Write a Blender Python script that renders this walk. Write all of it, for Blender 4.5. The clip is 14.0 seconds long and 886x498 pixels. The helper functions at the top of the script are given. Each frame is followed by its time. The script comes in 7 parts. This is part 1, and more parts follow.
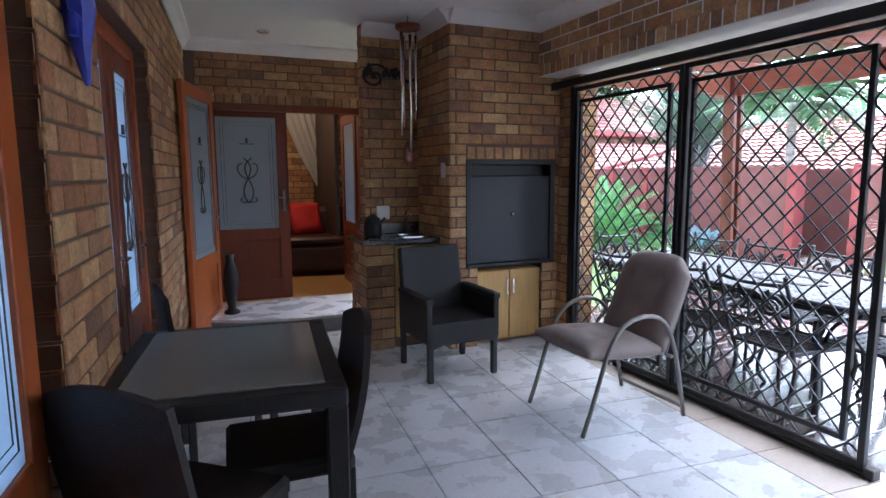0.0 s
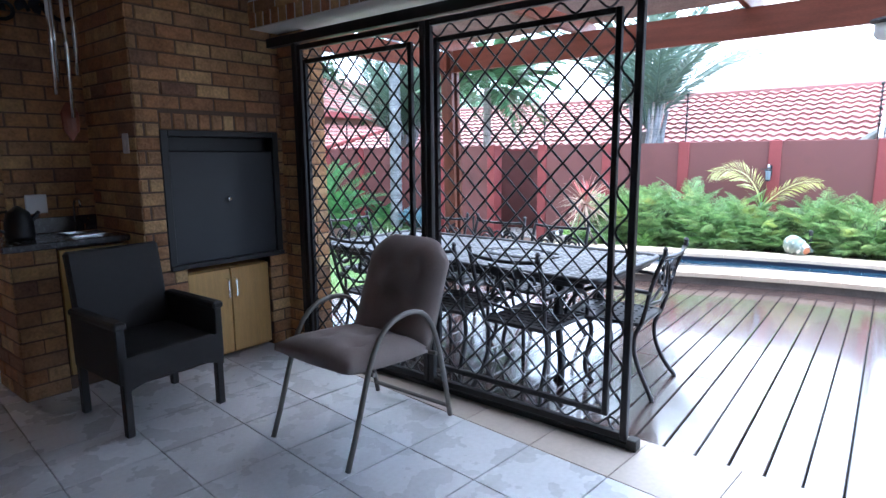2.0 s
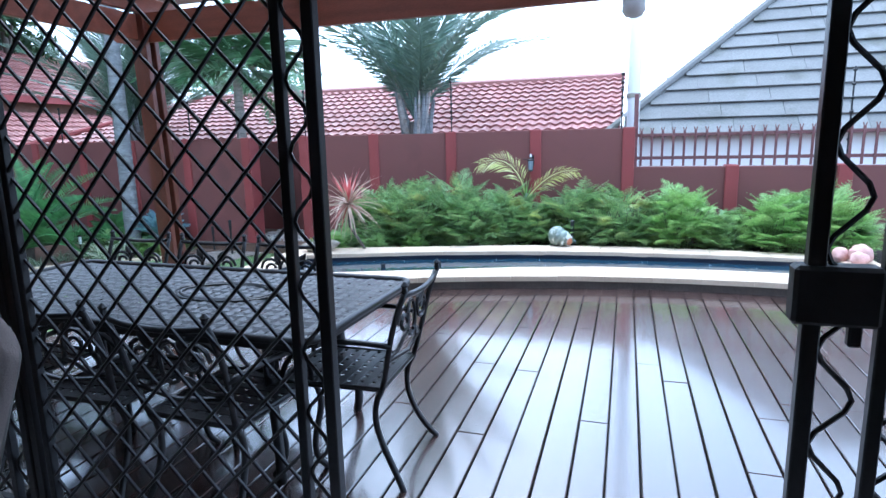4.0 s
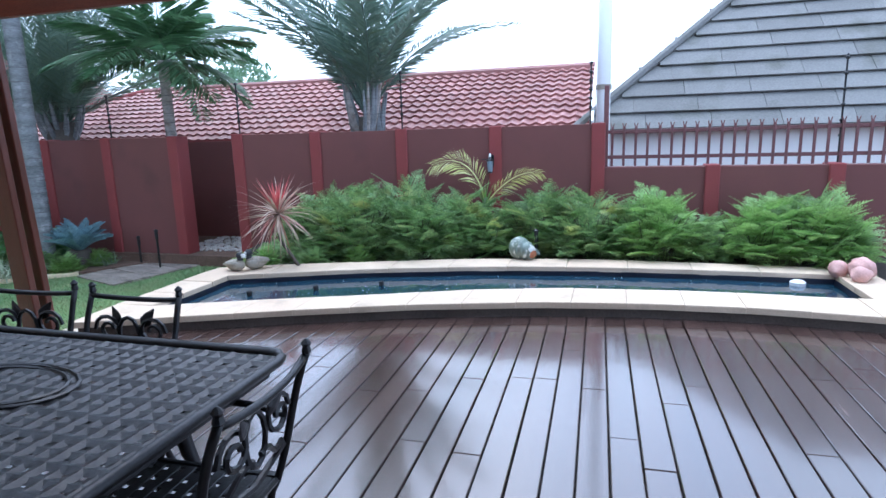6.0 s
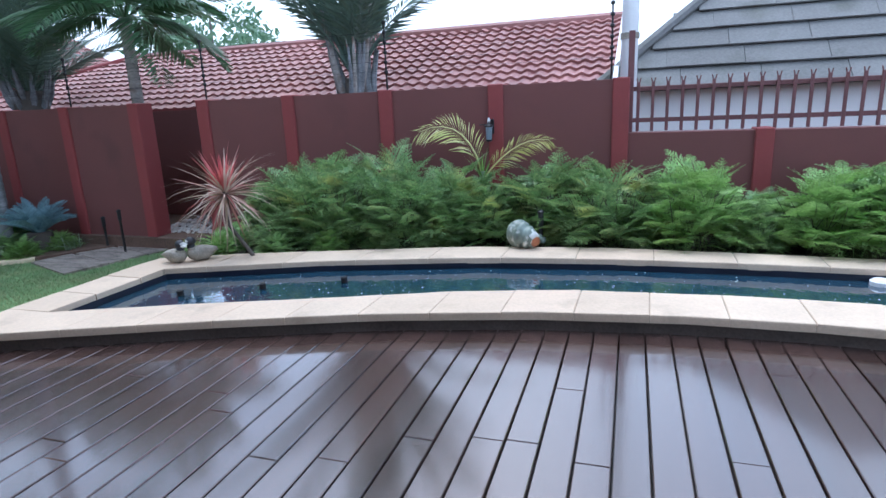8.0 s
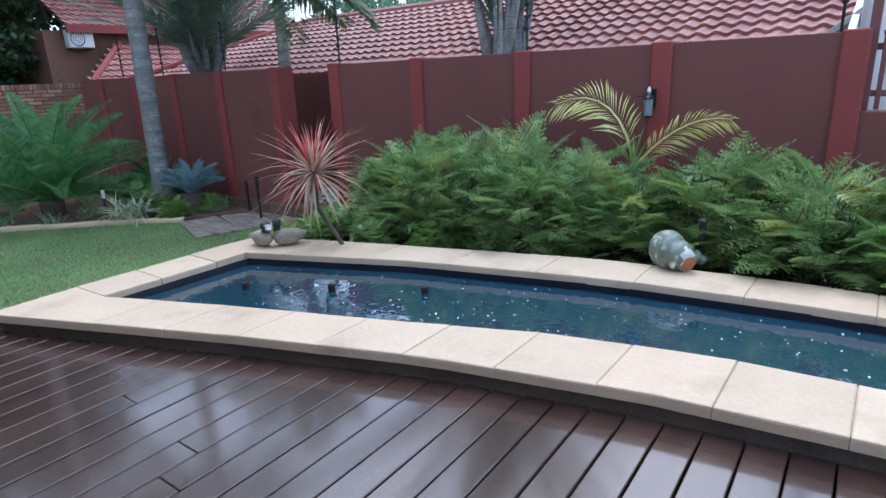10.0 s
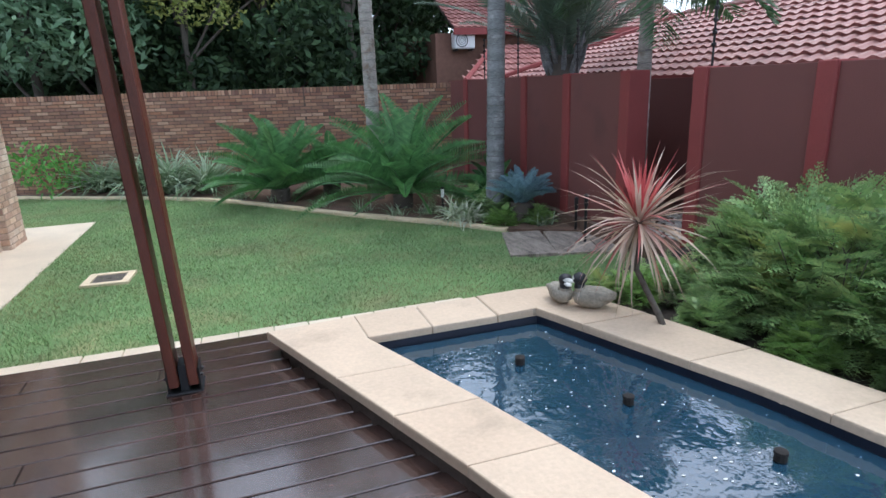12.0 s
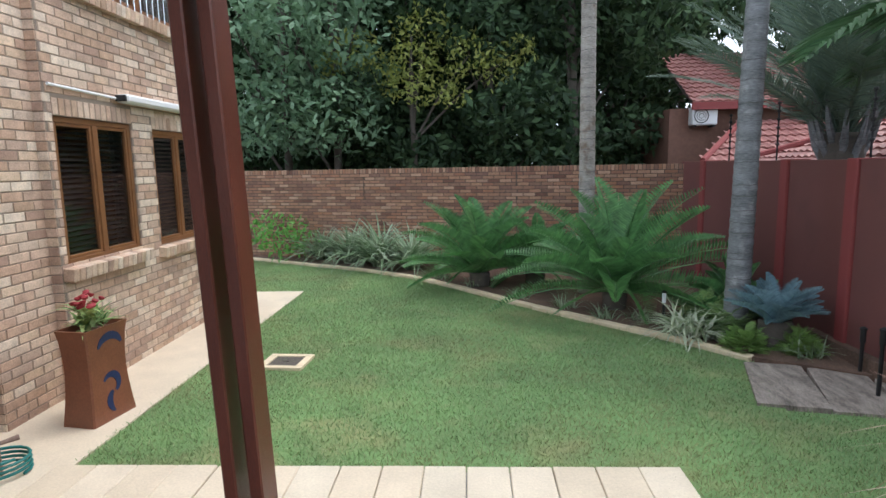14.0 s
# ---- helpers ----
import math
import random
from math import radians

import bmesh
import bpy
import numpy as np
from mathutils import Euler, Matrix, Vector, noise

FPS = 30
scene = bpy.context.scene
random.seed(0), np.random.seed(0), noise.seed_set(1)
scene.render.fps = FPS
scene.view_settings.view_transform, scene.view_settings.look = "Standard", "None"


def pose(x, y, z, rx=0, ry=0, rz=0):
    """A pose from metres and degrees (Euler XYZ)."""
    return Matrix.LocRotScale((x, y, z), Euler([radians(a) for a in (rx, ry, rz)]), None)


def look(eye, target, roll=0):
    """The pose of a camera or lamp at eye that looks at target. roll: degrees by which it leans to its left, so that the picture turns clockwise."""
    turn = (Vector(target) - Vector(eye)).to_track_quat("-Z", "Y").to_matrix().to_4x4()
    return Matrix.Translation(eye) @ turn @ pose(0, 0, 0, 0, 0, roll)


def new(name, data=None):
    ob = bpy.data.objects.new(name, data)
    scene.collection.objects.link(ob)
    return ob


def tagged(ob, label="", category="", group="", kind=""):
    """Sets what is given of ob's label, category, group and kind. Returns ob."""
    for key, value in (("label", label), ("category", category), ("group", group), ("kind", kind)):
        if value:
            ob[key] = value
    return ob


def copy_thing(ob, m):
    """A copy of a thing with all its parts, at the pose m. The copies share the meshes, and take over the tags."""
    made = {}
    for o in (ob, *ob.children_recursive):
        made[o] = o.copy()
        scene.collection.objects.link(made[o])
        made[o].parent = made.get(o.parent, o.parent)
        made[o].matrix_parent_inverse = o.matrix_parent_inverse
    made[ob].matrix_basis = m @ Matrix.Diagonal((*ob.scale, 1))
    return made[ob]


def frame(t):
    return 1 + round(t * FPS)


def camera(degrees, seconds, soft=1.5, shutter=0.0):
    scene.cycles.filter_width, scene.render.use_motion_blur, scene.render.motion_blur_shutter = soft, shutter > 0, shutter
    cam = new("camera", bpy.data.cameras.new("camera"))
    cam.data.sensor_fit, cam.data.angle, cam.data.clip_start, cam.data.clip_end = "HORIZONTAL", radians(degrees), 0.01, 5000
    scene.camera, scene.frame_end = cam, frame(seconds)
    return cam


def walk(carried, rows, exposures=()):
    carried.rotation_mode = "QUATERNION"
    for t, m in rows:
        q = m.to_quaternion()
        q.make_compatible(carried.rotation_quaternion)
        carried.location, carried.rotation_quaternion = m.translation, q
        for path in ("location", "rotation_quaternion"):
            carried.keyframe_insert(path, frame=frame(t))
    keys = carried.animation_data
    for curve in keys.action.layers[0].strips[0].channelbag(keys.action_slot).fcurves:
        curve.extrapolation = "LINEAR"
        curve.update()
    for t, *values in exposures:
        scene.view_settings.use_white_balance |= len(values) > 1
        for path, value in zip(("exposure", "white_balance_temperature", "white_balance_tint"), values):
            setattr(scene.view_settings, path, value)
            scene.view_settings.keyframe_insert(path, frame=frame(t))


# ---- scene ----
cam = camera(74.4, 14.0)
PATH = [
    (0, (0.273, 0.31, 1.457), (1.065, 2.128, 1.199), -0.3),
    (0.5, (0.254, 0.51, 1.485), (1.225, 2.232, 1.186), -0.3),
    (1, (0.283, 0.702, 1.495), (1.423, 2.313, 1.17), -0.5),
    (1.5, (0.369, 0.86, 1.473), (1.698, 2.315, 1.131), -0.7),
    (2, (0.594, 0.967, 1.4), (2.132, 2.204, 1.079), -0.5),
    (2.5, (0.84, 1.059, 1.4), (2.528, 2.077, 1.067), -0.7),
    (3, (1.146, 1.132, 1.405), (2.923, 1.982, 1.06), -0.8),
    (3.5, (1.453, 1.149, 1.415), (3.289, 1.858, 1.062), -1.3),
    (4, (1.828, 1.148, 1.425), (3.691, 1.777, 1.062), -1.3),
    (6.3, (3.086, 1.147, 1.494), (4.971, 1.693, 1.104), -1.7),
    (6.5, (3.234, 1.127, 1.465), (5.115, 1.685, 1.076), -1.9),
    (7, (3.532, 1.131, 1.435), (5.405, 1.697, 1.021), -1.9),
    (7.2, (3.652, 1.131, 1.421), (5.521, 1.701, 0.995), -1.9),
    (9.3, (5.082, 0.904, 1.362), (6.764, 1.823, 0.791), -2.8),
    (9.5, (5.204, 0.924, 1.38), (6.849, 1.907, 0.807), -2.6),
    (10, (5.497, 1.027, 1.37), (7.015, 2.197, 0.80), -2.4),
    (10.5, (5.8, 1.264, 1.36), (7.138, 2.641, 0.803), -2.0),
    (11, (6.033, 1.479, 1.384), (7.146, 3.046, 0.832), -1.9),
    (11.5, (6.276, 1.695, 1.445), (7.141, 3.412, 0.895), -1.9),
    (12, (6.445, 1.894, 1.483), (7.053, 3.72, 0.94), -2.0),
    (12.5, (6.591, 2.138, 1.531), (6.981, 4.034, 1.028), -1.8),
    (13, (6.712, 2.381, 1.561), (6.916, 4.32, 1.118), -1.5),
    (13.5, (6.841, 2.673, 1.593), (6.882, 4.64, 1.235), -1.4),
    (14, (6.846, 3.033, 1.58), (6.753, 5.01, 1.293), -1.1),
]
walk(cam, [(t, look(eye, target, roll)) for t, eye, target, roll in PATH],
     [(0, 3.35, 5550, 10), (1.0, 3.15, 5450, 10), (2.0, 2.62, 5260, 8), (3.0, 2.08, 5060, 6), (4.0, 1.62, 4930, 5), (6.5, 1.02, 5180, 9), (7.2, 0.9, 5220, 9), (9.5, 0.74, 5270, 9), (10.5, 0.74, 5530, 9), (12.0, 0.8, 5800, 9), (14.0, 0.8, 6240, 9)])

# ---- world and light ----
world = bpy.data.worlds.new("overcast_sky")
scene.world = world
world.use_nodes = True
wn, wl = world.node_tree.nodes, world.node_tree.links
wn.clear()
sky = wn.new("ShaderNodeTexSky")
sky.sky_type, sky.sun_disc = "NISHITA", False
sky.sun_elevation, sky.sun_rotation = radians(55), radians(70)
sky.air_density, sky.dust_density, sky.ozone_density = 1.0, 4.0, 1.0
wb1, wb2 = wn.new("ShaderNodeBackground"), wn.new("ShaderNodeBackground")
wb1.inputs[1].default_value = 0.06
wtc, wnoise, wramp = wn.new("ShaderNodeTexCoord"), wn.new("ShaderNodeTexNoise"), wn.new("ShaderNodeValToRGB")
wnoise.inputs["Scale"].default_value, wnoise.inputs["Detail"].default_value = 2.2, 5
wramp.color_ramp.elements[0].position, wramp.color_ramp.elements[0].color = 0.3, (0.58, 0.68, 0.86, 1)
wramp.color_ramp.elements[1].position, wramp.color_ramp.elements[1].color = 0.7, (0.93, 0.97, 1.0, 1)
wb2.inputs[1].default_value = 1.0
wadd, wout = wn.new("ShaderNodeAddShader"), wn.new("ShaderNodeOutputWorld")
wl.new(wtc.outputs["Generated"], wnoise.inputs["Vector"])
wl.new(wnoise.outputs["Fac"], wramp.inputs[0])
wl.new(wramp.outputs[0], wb2.inputs[0])
wl.new(sky.outputs[0], wb1.inputs[0])
wl.new(wb1.outputs[0], wadd.inputs[0])
wl.new(wb2.outputs[0], wadd.inputs[1])
wl.new(wadd.outputs[0], wout.inputs[0])
sun = new("sun", bpy.data.lights.new("sun", "SUN"))
sun.data.energy, sun.data.angle, sun.data.color = 0.8, radians(25), (1.0, 0.96, 0.9)
sun.matrix_world = look((0, 0, 30), (-8, -5, 0))


# ---- materials ----
def mat(name, base, rough=0.6, var=0.25, scale=3.0, fine=60.0, bump=0.15, metal=0.0, tones=None, island=False, trans=0.0, spec=0.5, stretch=None, stain=None, rvar=0.1):
    """A surface with two scales of variation; tones: colours picked piece by piece."""
    m = bpy.data.materials.new(name)
    m.use_nodes = True
    n, l = m.node_tree.nodes, m.node_tree.links
    p = n["Principled BSDF"]
    geo = n.new("ShaderNodeNewGeometry")
    vec = geo.outputs["Position"]
    if stretch:
        mp = n.new("ShaderNodeMapping")
        mp.inputs["Scale"].default_value = stretch
        l.new(vec, mp.inputs["Vector"])
        vec = mp.outputs[0]
    n1, n2 = n.new("ShaderNodeTexNoise"), n.new("ShaderNodeTexNoise")
    for q, s, d in ((n1, scale, 4), (n2, fine, 5)):
        q.inputs["Scale"].default_value, q.inputs["Detail"].default_value = s, d
        l.new(vec, q.inputs["Vector"])
    add = n.new("ShaderNodeMath")
    add.operation = "ADD"
    l.new(n1.outputs["Fac"], add.inputs[0])
    l.new(n2.outputs["Fac"], add.inputs[1])
    rng = n.new("ShaderNodeMapRange")
    rng.inputs["From Min"].default_value, rng.inputs["From Max"].default_value = 0.6, 1.4
    rng.inputs["To Min"].default_value, rng.inputs["To Max"].default_value = 1 - var, 1 + var
    l.new(add.outputs[0], rng.inputs["Value"])
    if tones:
        ramp = n.new("ShaderNodeValToRGB")
        ramp.color_ramp.interpolation = "LINEAR"
        while len(ramp.color_ramp.elements) < len(tones):
            ramp.color_ramp.elements.new(0.5)
        for i, c in enumerate(tones):
            ramp.color_ramp.elements[i].position, ramp.color_ramp.elements[i].color = i / max(1, len(tones) - 1), (*c, 1)
        if island:
            l.new(geo.outputs["Random Per Island"], ramp.inputs[0])
        else:
            info = n.new("ShaderNodeObjectInfo")
            l.new(info.outputs["Random"], ramp.inputs[0])
        col = ramp.outputs[0]
    else:
        rgb = n.new("ShaderNodeRGB")
        rgb.outputs[0].default_value = (*base, 1)
        col = rgb.outputs[0]
    if stain:
        n3, r3, mx = n.new("ShaderNodeTexNoise"), n.new("ShaderNodeMapRange"), n.new("ShaderNodeMix")
        n3.inputs["Scale"].default_value, n3.inputs["Detail"].default_value = stain[1], 6
        l.new(geo.outputs["Position"], n3.inputs["Vector"])
        r3.inputs["From Min"].default_value, r3.inputs["From Max"].default_value = stain[2], stain[2] + 0.15
        l.new(n3.outputs["Fac"], r3.inputs["Value"])
        mx.data_type = "RGBA"
        l.new(r3.outputs[0], mx.inputs["Factor"])
        l.new(col, mx.inputs["A"])
        mx.inputs["B"].default_value = (*stain[0], 1)
        col = mx.outputs["Result"]
    mul = n.new("ShaderNodeVectorMath")
    mul.operation = "SCALE"
    l.new(col, mul.inputs[0])
    l.new(rng.outputs[0], mul.inputs["Scale"])
    l.new(mul.outputs[0], p.inputs["Base Color"])
    rr = n.new("ShaderNodeMapRange")
    rr.inputs["To Min"].default_value, rr.inputs["To Max"].default_value = max(0.02, rough - rvar), min(1, rough + rvar)
    l.new(n1.outputs["Fac"], rr.inputs["Value"])
    l.new(rr.outputs[0], p.inputs["Roughness"])
    p.inputs["Metallic"].default_value = metal
    p.inputs["Specular IOR Level"].default_value = spec
    if bump:
        b = n.new("ShaderNodeBump")
        b.inputs["Strength"].default_value, b.inputs["Distance"].default_value = bump, 0.01
        l.new(n2.outputs["Fac"], b.inputs["Height"])
        l.new(b.outputs[0], p.inputs["Normal"])
    if trans:
        tr, ms = n.new("ShaderNodeBsdfTranslucent"), n.new("ShaderNodeMixShader")
        l.new(mul.outputs[0], tr.inputs["Color"])
        ms.inputs[0].default_value = trans
        l.new(p.outputs[0], ms.inputs[1])
        l.new(tr.outputs[0], ms.inputs[2])
        l.new(ms.outputs[0], n["Material Output"].inputs["Surface"])
    return m


BRICK_IN = [(0.31, 0.145, 0.066), (0.47, 0.255, 0.115), (0.36, 0.18, 0.085), (0.58, 0.38, 0.18), (0.43, 0.25, 0.12), (0.23, 0.125, 0.08), (0.53, 0.315, 0.145), (0.38, 0.17, 0.085)]
BRICK_OUT = [(0.50, 0.33, 0.24), (0.64, 0.49, 0.37), (0.36, 0.23, 0.17), (0.70, 0.58, 0.46), (0.53, 0.36, 0.26), (0.44, 0.29, 0.20), (0.66, 0.50, 0.36)]
BRICK_BACK = [(0.30, 0.14, 0.09), (0.44, 0.25, 0.16), (0.18, 0.09, 0.065), (0.52, 0.33, 0.23), (0.36, 0.17, 0.10), (0.24, 0.13, 0.10), (0.40, 0.22, 0.14)]
M_BRICK_IN = mat("brick_brown", BRICK_IN[0], 0.75, 0.45, 11, 60, 0.7, tones=BRICK_IN)
M_BRICK_IN_J = mat("brick_brown_joined", BRICK_IN[0], 0.75, 0.45, 11, 60, 0.7, tones=BRICK_IN, island=True)
M_BRICK_OUT = mat("brick_buff", BRICK_OUT[0], 0.85, 0.35, 9, 90, 0.5, tones=BRICK_OUT)
M_BRICK_OUT_J = mat("brick_buff_joined", BRICK_OUT[0], 0.85, 0.35, 9, 90, 0.5, tones=BRICK_OUT, island=True)
M_BRICK_BACK_J = mat("brick_red_joined", BRICK_BACK[0], 0.85, 0.25, 12, 90, 0.5, tones=BRICK_BACK, island=True)
M_BRICK_BACK = mat("brick_red", BRICK_BACK[0], 0.85, 0.25, 12, 90, 0.5, tones=BRICK_BACK)
M_MORTAR_IN = mat("mortar_dark", (0.15, 0.10, 0.07), 0.95, 0.2)
M_MORTAR_OUT = mat("mortar_grey", (0.27, 0.21, 0.165), 0.95, 0.2)
M_MORTAR_BACK = mat("mortar_brown", (0.12, 0.085, 0.065), 0.95, 0.2)
M_PLASTER = mat("white_plaster", (0.80, 0.79, 0.77), 0.7, 0.04, 2, 80, 0.05)
M_TILE = mat("grey_floor_tile", (0.60, 0.61, 0.63), 0.28, 0.10, 5, 40, 0.03, tones=[(0.55, 0.56, 0.58), (0.64, 0.65, 0.67), (0.59, 0.60, 0.63)], stain=((0.592, 0.60, 0.622), 3.5, 0.50))
M_GROUT = mat("grout", (0.30, 0.30, 0.30), 0.9, 0.2)
M_DECK = mat("wet_deck_board", (0.10, 0.05, 0.035), 0.23, 0.35, 1.2, 40, 0.03, tones=[(0.046, 0.026, 0.021), (0.070, 0.040, 0.032), (0.056, 0.031, 0.025)], stretch=(0.6, 8, 8), spec=0.5, rvar=0.09)
M_DECK.node_tree.nodes["Principled BSDF"].inputs["Coat Weight"].default_value = 1.0
M_DECK.node_tree.nodes["Principled BSDF"].inputs["Coat Roughness"].default_value = 0.10
M_DECK.node_tree.nodes["Principled BSDF"].inputs["Coat IOR"].default_value = 1.6
M_DARK = mat("shadow_gap", (0.02, 0.017, 0.015), 0.9, 0.2)
M_COPING = mat("sandstone_coping", (0.56, 0.44, 0.33), 0.6, 0.12, 3, 50, 0.15, tones=[(0.54, 0.415, 0.295), (0.60, 0.47, 0.34), (0.57, 0.43, 0.305)], stain=((0.47, 0.36, 0.255), 3.2, 0.57))
M_JOINT = mat("joint_mortar", (0.36, 0.29, 0.215), 0.85, 0.3, 6, 60, 0.3)
M_RISER = mat("dark_brown_render", (0.095, 0.072, 0.058), 0.7, 0.35, 5, 50, 0.4)
M_POOL = mat("navy_pool_lining", (0.009, 0.013, 0.028), 0.4, 0.3)
M_SOIL = mat("brown_soil", (0.13, 0.08, 0.055), 0.95, 0.45, 4, 40, 0.8)
M_SOILDARK = mat("dark_soil", (0.032, 0.023, 0.017), 0.9, 0.5, 5, 40, 0.9)
M_TILEBEIGE = mat("beige_border_tile", (0.5, 0.43, 0.37), 0.35, 0.10, 5, 40, 0.03, tones=[(0.46, 0.40, 0.345), (0.52, 0.45, 0.39)])
M_GROUND = mat("ground_soil", (0.12, 0.09, 0.05), 0.95, 0.4, 2, 30, 0.8)
M_LAWN = mat("lawn_turf", (0.15, 0.25, 0.09), 0.9, 0.35, 1.2, 70, 0.8, stain=((0.24, 0.25, 0.11), 1.3, 0.54))
M_GRASS = mat("grass_blade", (0.12, 0.24, 0.06), 0.6, 0.3, 1.2, 20, 0, tones=[(0.15, 0.27, 0.10), (0.24, 0.37, 0.15), (0.36, 0.38, 0.20), (0.19, 0.32, 0.12), (0.30, 0.40, 0.20)], island=True, trans=0.25, stain=((0.31, 0.34, 0.16), 0.9, 0.5))
M_CURB = mat("sand_kerb", (0.70, 0.57, 0.39), 0.85, 0.2, 5, 60, 0.3)
M_PAVE = mat("sand_paving", (0.62, 0.53, 0.41), 0.75, 0.14, 3, 60, 0.2, tones=[(0.60, 0.50, 0.37), (0.66, 0.56, 0.43), (0.62, 0.54, 0.42)])
M_REDWALL = mat("oxblood_plaster", (0.155, 0.055, 0.048), 0.75, 0.12, 2.0, 120, 0.35, stain=((0.125, 0.047, 0.042), 1.4, 0.58))
M_PILASTER = mat("red_pilaster_paint", (0.235, 0.045, 0.043), 0.7, 0.12, 3, 100, 0.3)
M_REDTILE = mat("red_roof_tile", (0.36, 0.14, 0.12), 0.55, 0.25, 1.0, 30, 0.2, tones=[(0.27, 0.105, 0.092), (0.34, 0.155, 0.135), (0.235, 0.09, 0.08)], island=True)
M_GREYTILE = mat("grey_roof_tile", (0.3, 0.3, 0.3), 0.75, 0.25, 1.2, 30, 0.3, tones=[(0.125, 0.122, 0.115), (0.175, 0.17, 0.16), (0.15, 0.147, 0.14)], stain=((0.105, 0.105, 0.09), 1.6, 0.55))
M_TIMBER = mat("red_stained_timber", (0.115, 0.032, 0.018), 0.33, 0.35, 3, 60, 0.2, stretch=(6, 6, 0.7))
M_BEAM = mat("red_stained_beam", (0.20, 0.055, 0.028), 0.4, 0.35, 3, 60, 0.2, stretch=(6, 0.7, 6))
M_LATH = mat("weathered_lath", (0.22, 0.15, 0.12), 0.8, 0.3, 4, 60, 0.3)
M_IRON = mat("black_iron", (0.018, 0.018, 0.02), 0.38, 0.3, 6, 80, 0.1, metal=0.3)
M_CAST = mat("cast_aluminium_dark", (0.035, 0.034, 0.036), 0.36, 0.3, 8, 90, 0.15, metal=0.5)
M_CHARCOAL = mat("charcoal_steel", (0.019, 0.020, 0.024), 0.5, 0.15, 3, 120, 0.05)
M_BLACK = mat("black_paint", (0.012, 0.012, 0.013), 0.5, 0.2)
M_PINE = mat("yellow_pine", (0.62, 0.38, 0.13), 0.45, 0.15, 4, 50, 0.1, stretch=(10, 10, 0.8))
M_DOORWOOD = mat("orange_meranti", (0.42, 0.105, 0.025), 0.35, 0.2, 4, 60, 0.1, stretch=(8, 8, 0.8))
M_DOORDARK = mat("dark_meranti", (0.20, 0.050, 0.020), 0.4, 0.2, 4, 60, 0.1, stretch=(8, 8, 0.8))
M_WINWOOD = mat("window_hardwood", (0.20, 0.085, 0.030), 0.45, 0.25, 4, 60, 0.1)
M_WICKER = mat("black_wicker", (0.020, 0.018, 0.018), 0.55, 0.3, 30, 200, 0.5)
M_TABLEGLASS = mat("frosted_table_glass", (0.27, 0.30, 0.29), 0.12, 0.06, 3, 60, 0.0)
M_CUSHION = mat("taupe_cushion", (0.25, 0.205, 0.19), 0.9, 0.15, 8, 200, 0.3)
M_CHAIRMETAL = mat("bronze_grey_tube", (0.20, 0.185, 0.17), 0.4, 0.1, 8, 80, 0.03, metal=0.4)
M_GRANITE = mat("dark_granite", (0.07, 0.065, 0.065), 0.25, 0.6, 40, 160, 0.02)
M_CHROME = mat("chrome", (0.7, 0.7, 0.7), 0.15, 0.03, metal=1.0, bump=0)
M_WHITE = mat("white_enamel", (0.78, 0.78, 0.78), 0.4, 0.05, bump=0.02)
M_RUST = mat("rust_orange_glaze", (0.36, 0.13, 0.06), 0.45, 0.3, 9, 60, 0.1)
M_OFFWHITE = mat("off_white", (0.62, 0.62, 0.58), 0.6, 0.2)
M_STONE = mat("grey_stone", (0.30, 0.27, 0.22), 0.85, 0.4, 10, 60, 0.5)
M_SLATE = mat("slate_stepping_stone", (0.30, 0.25, 0.21), 0.75, 0.75, 3.5, 26, 0.9, stretch=(5, 1, 1), stain=((0.18, 0.15, 0.125), 4.0, 0.55))
M_TRUNK = mat("grey_palm_bark", (0.19, 0.195, 0.20), 0.85, 0.55, 1.6, 14, 0.6, stretch=(1.5, 1.5, 7), stain=((0.30, 0.30, 0.30), 7, 0.57))
M_TRUNKL = mat("pale_palm_bark", (0.33, 0.30, 0.27), 0.85, 0.5, 1.6, 14, 0.6, stretch=(1.5, 1.5, 6), stain=((0.20, 0.15, 0.115), 6, 0.54))
M_BARK = mat("dark_bark", (0.10, 0.085, 0.07), 0.9, 0.35, 6, 60, 0.5)
# strong noise and yellow-green patches paint lit fronds against shaded recesses
M_FERN = mat("fern_leaf", (0.08, 0.19, 0.04), 0.42, 0.6, 5.0, 14, 0, tones=[(0.17, 0.29, 0.11), (0.25, 0.39, 0.145), (0.34, 0.46, 0.18), (0.20, 0.33, 0.13)], island=True, trans=0.25, stain=((0.47, 0.50, 0.17), 3.0, 0.57))
M_FERNL = mat("light_fern_leaf", (0.14, 0.27, 0.06), 0.42, 0.5, 5.0, 14, 0, tones=[(0.20, 0.34, 0.09), (0.29, 0.46, 0.13), (0.34, 0.50, 0.17)], island=True, trans=0.3)
M_SHRUB = mat("bright_shrub_leaf", (0.14, 0.34, 0.07), 0.5, 0.3, 4, 14, 0, tones=[(0.10, 0.28, 0.06), (0.20, 0.46, 0.10), (0.15, 0.37, 0.08)], island=True, trans=0.3)
M_CYCAD = mat("cycad_leaf", (0.045, 0.13, 0.045), 0.35, 0.55, 2.5, 10, 0, tones=[(0.095, 0.225, 0.085), (0.145, 0.32, 0.115)], island=True, trans=0.15)
M_BLUECYC = mat("blue_cycad_leaf", (0.08, 0.17, 0.19), 0.5, 0.25, 1.5, 12, 0, tones=[(0.17, 0.28, 0.31), (0.27, 0.42, 0.47)], island=True, trans=0.2)
M_PALM = mat("palm_leaf", (0.07, 0.15, 0.06), 0.45, 0.25, 1.0, 12, 0, tones=[(0.05, 0.11, 0.05), (0.09, 0.19, 0.08), (0.12, 0.22, 0.11)], island=True, trans=0.3)
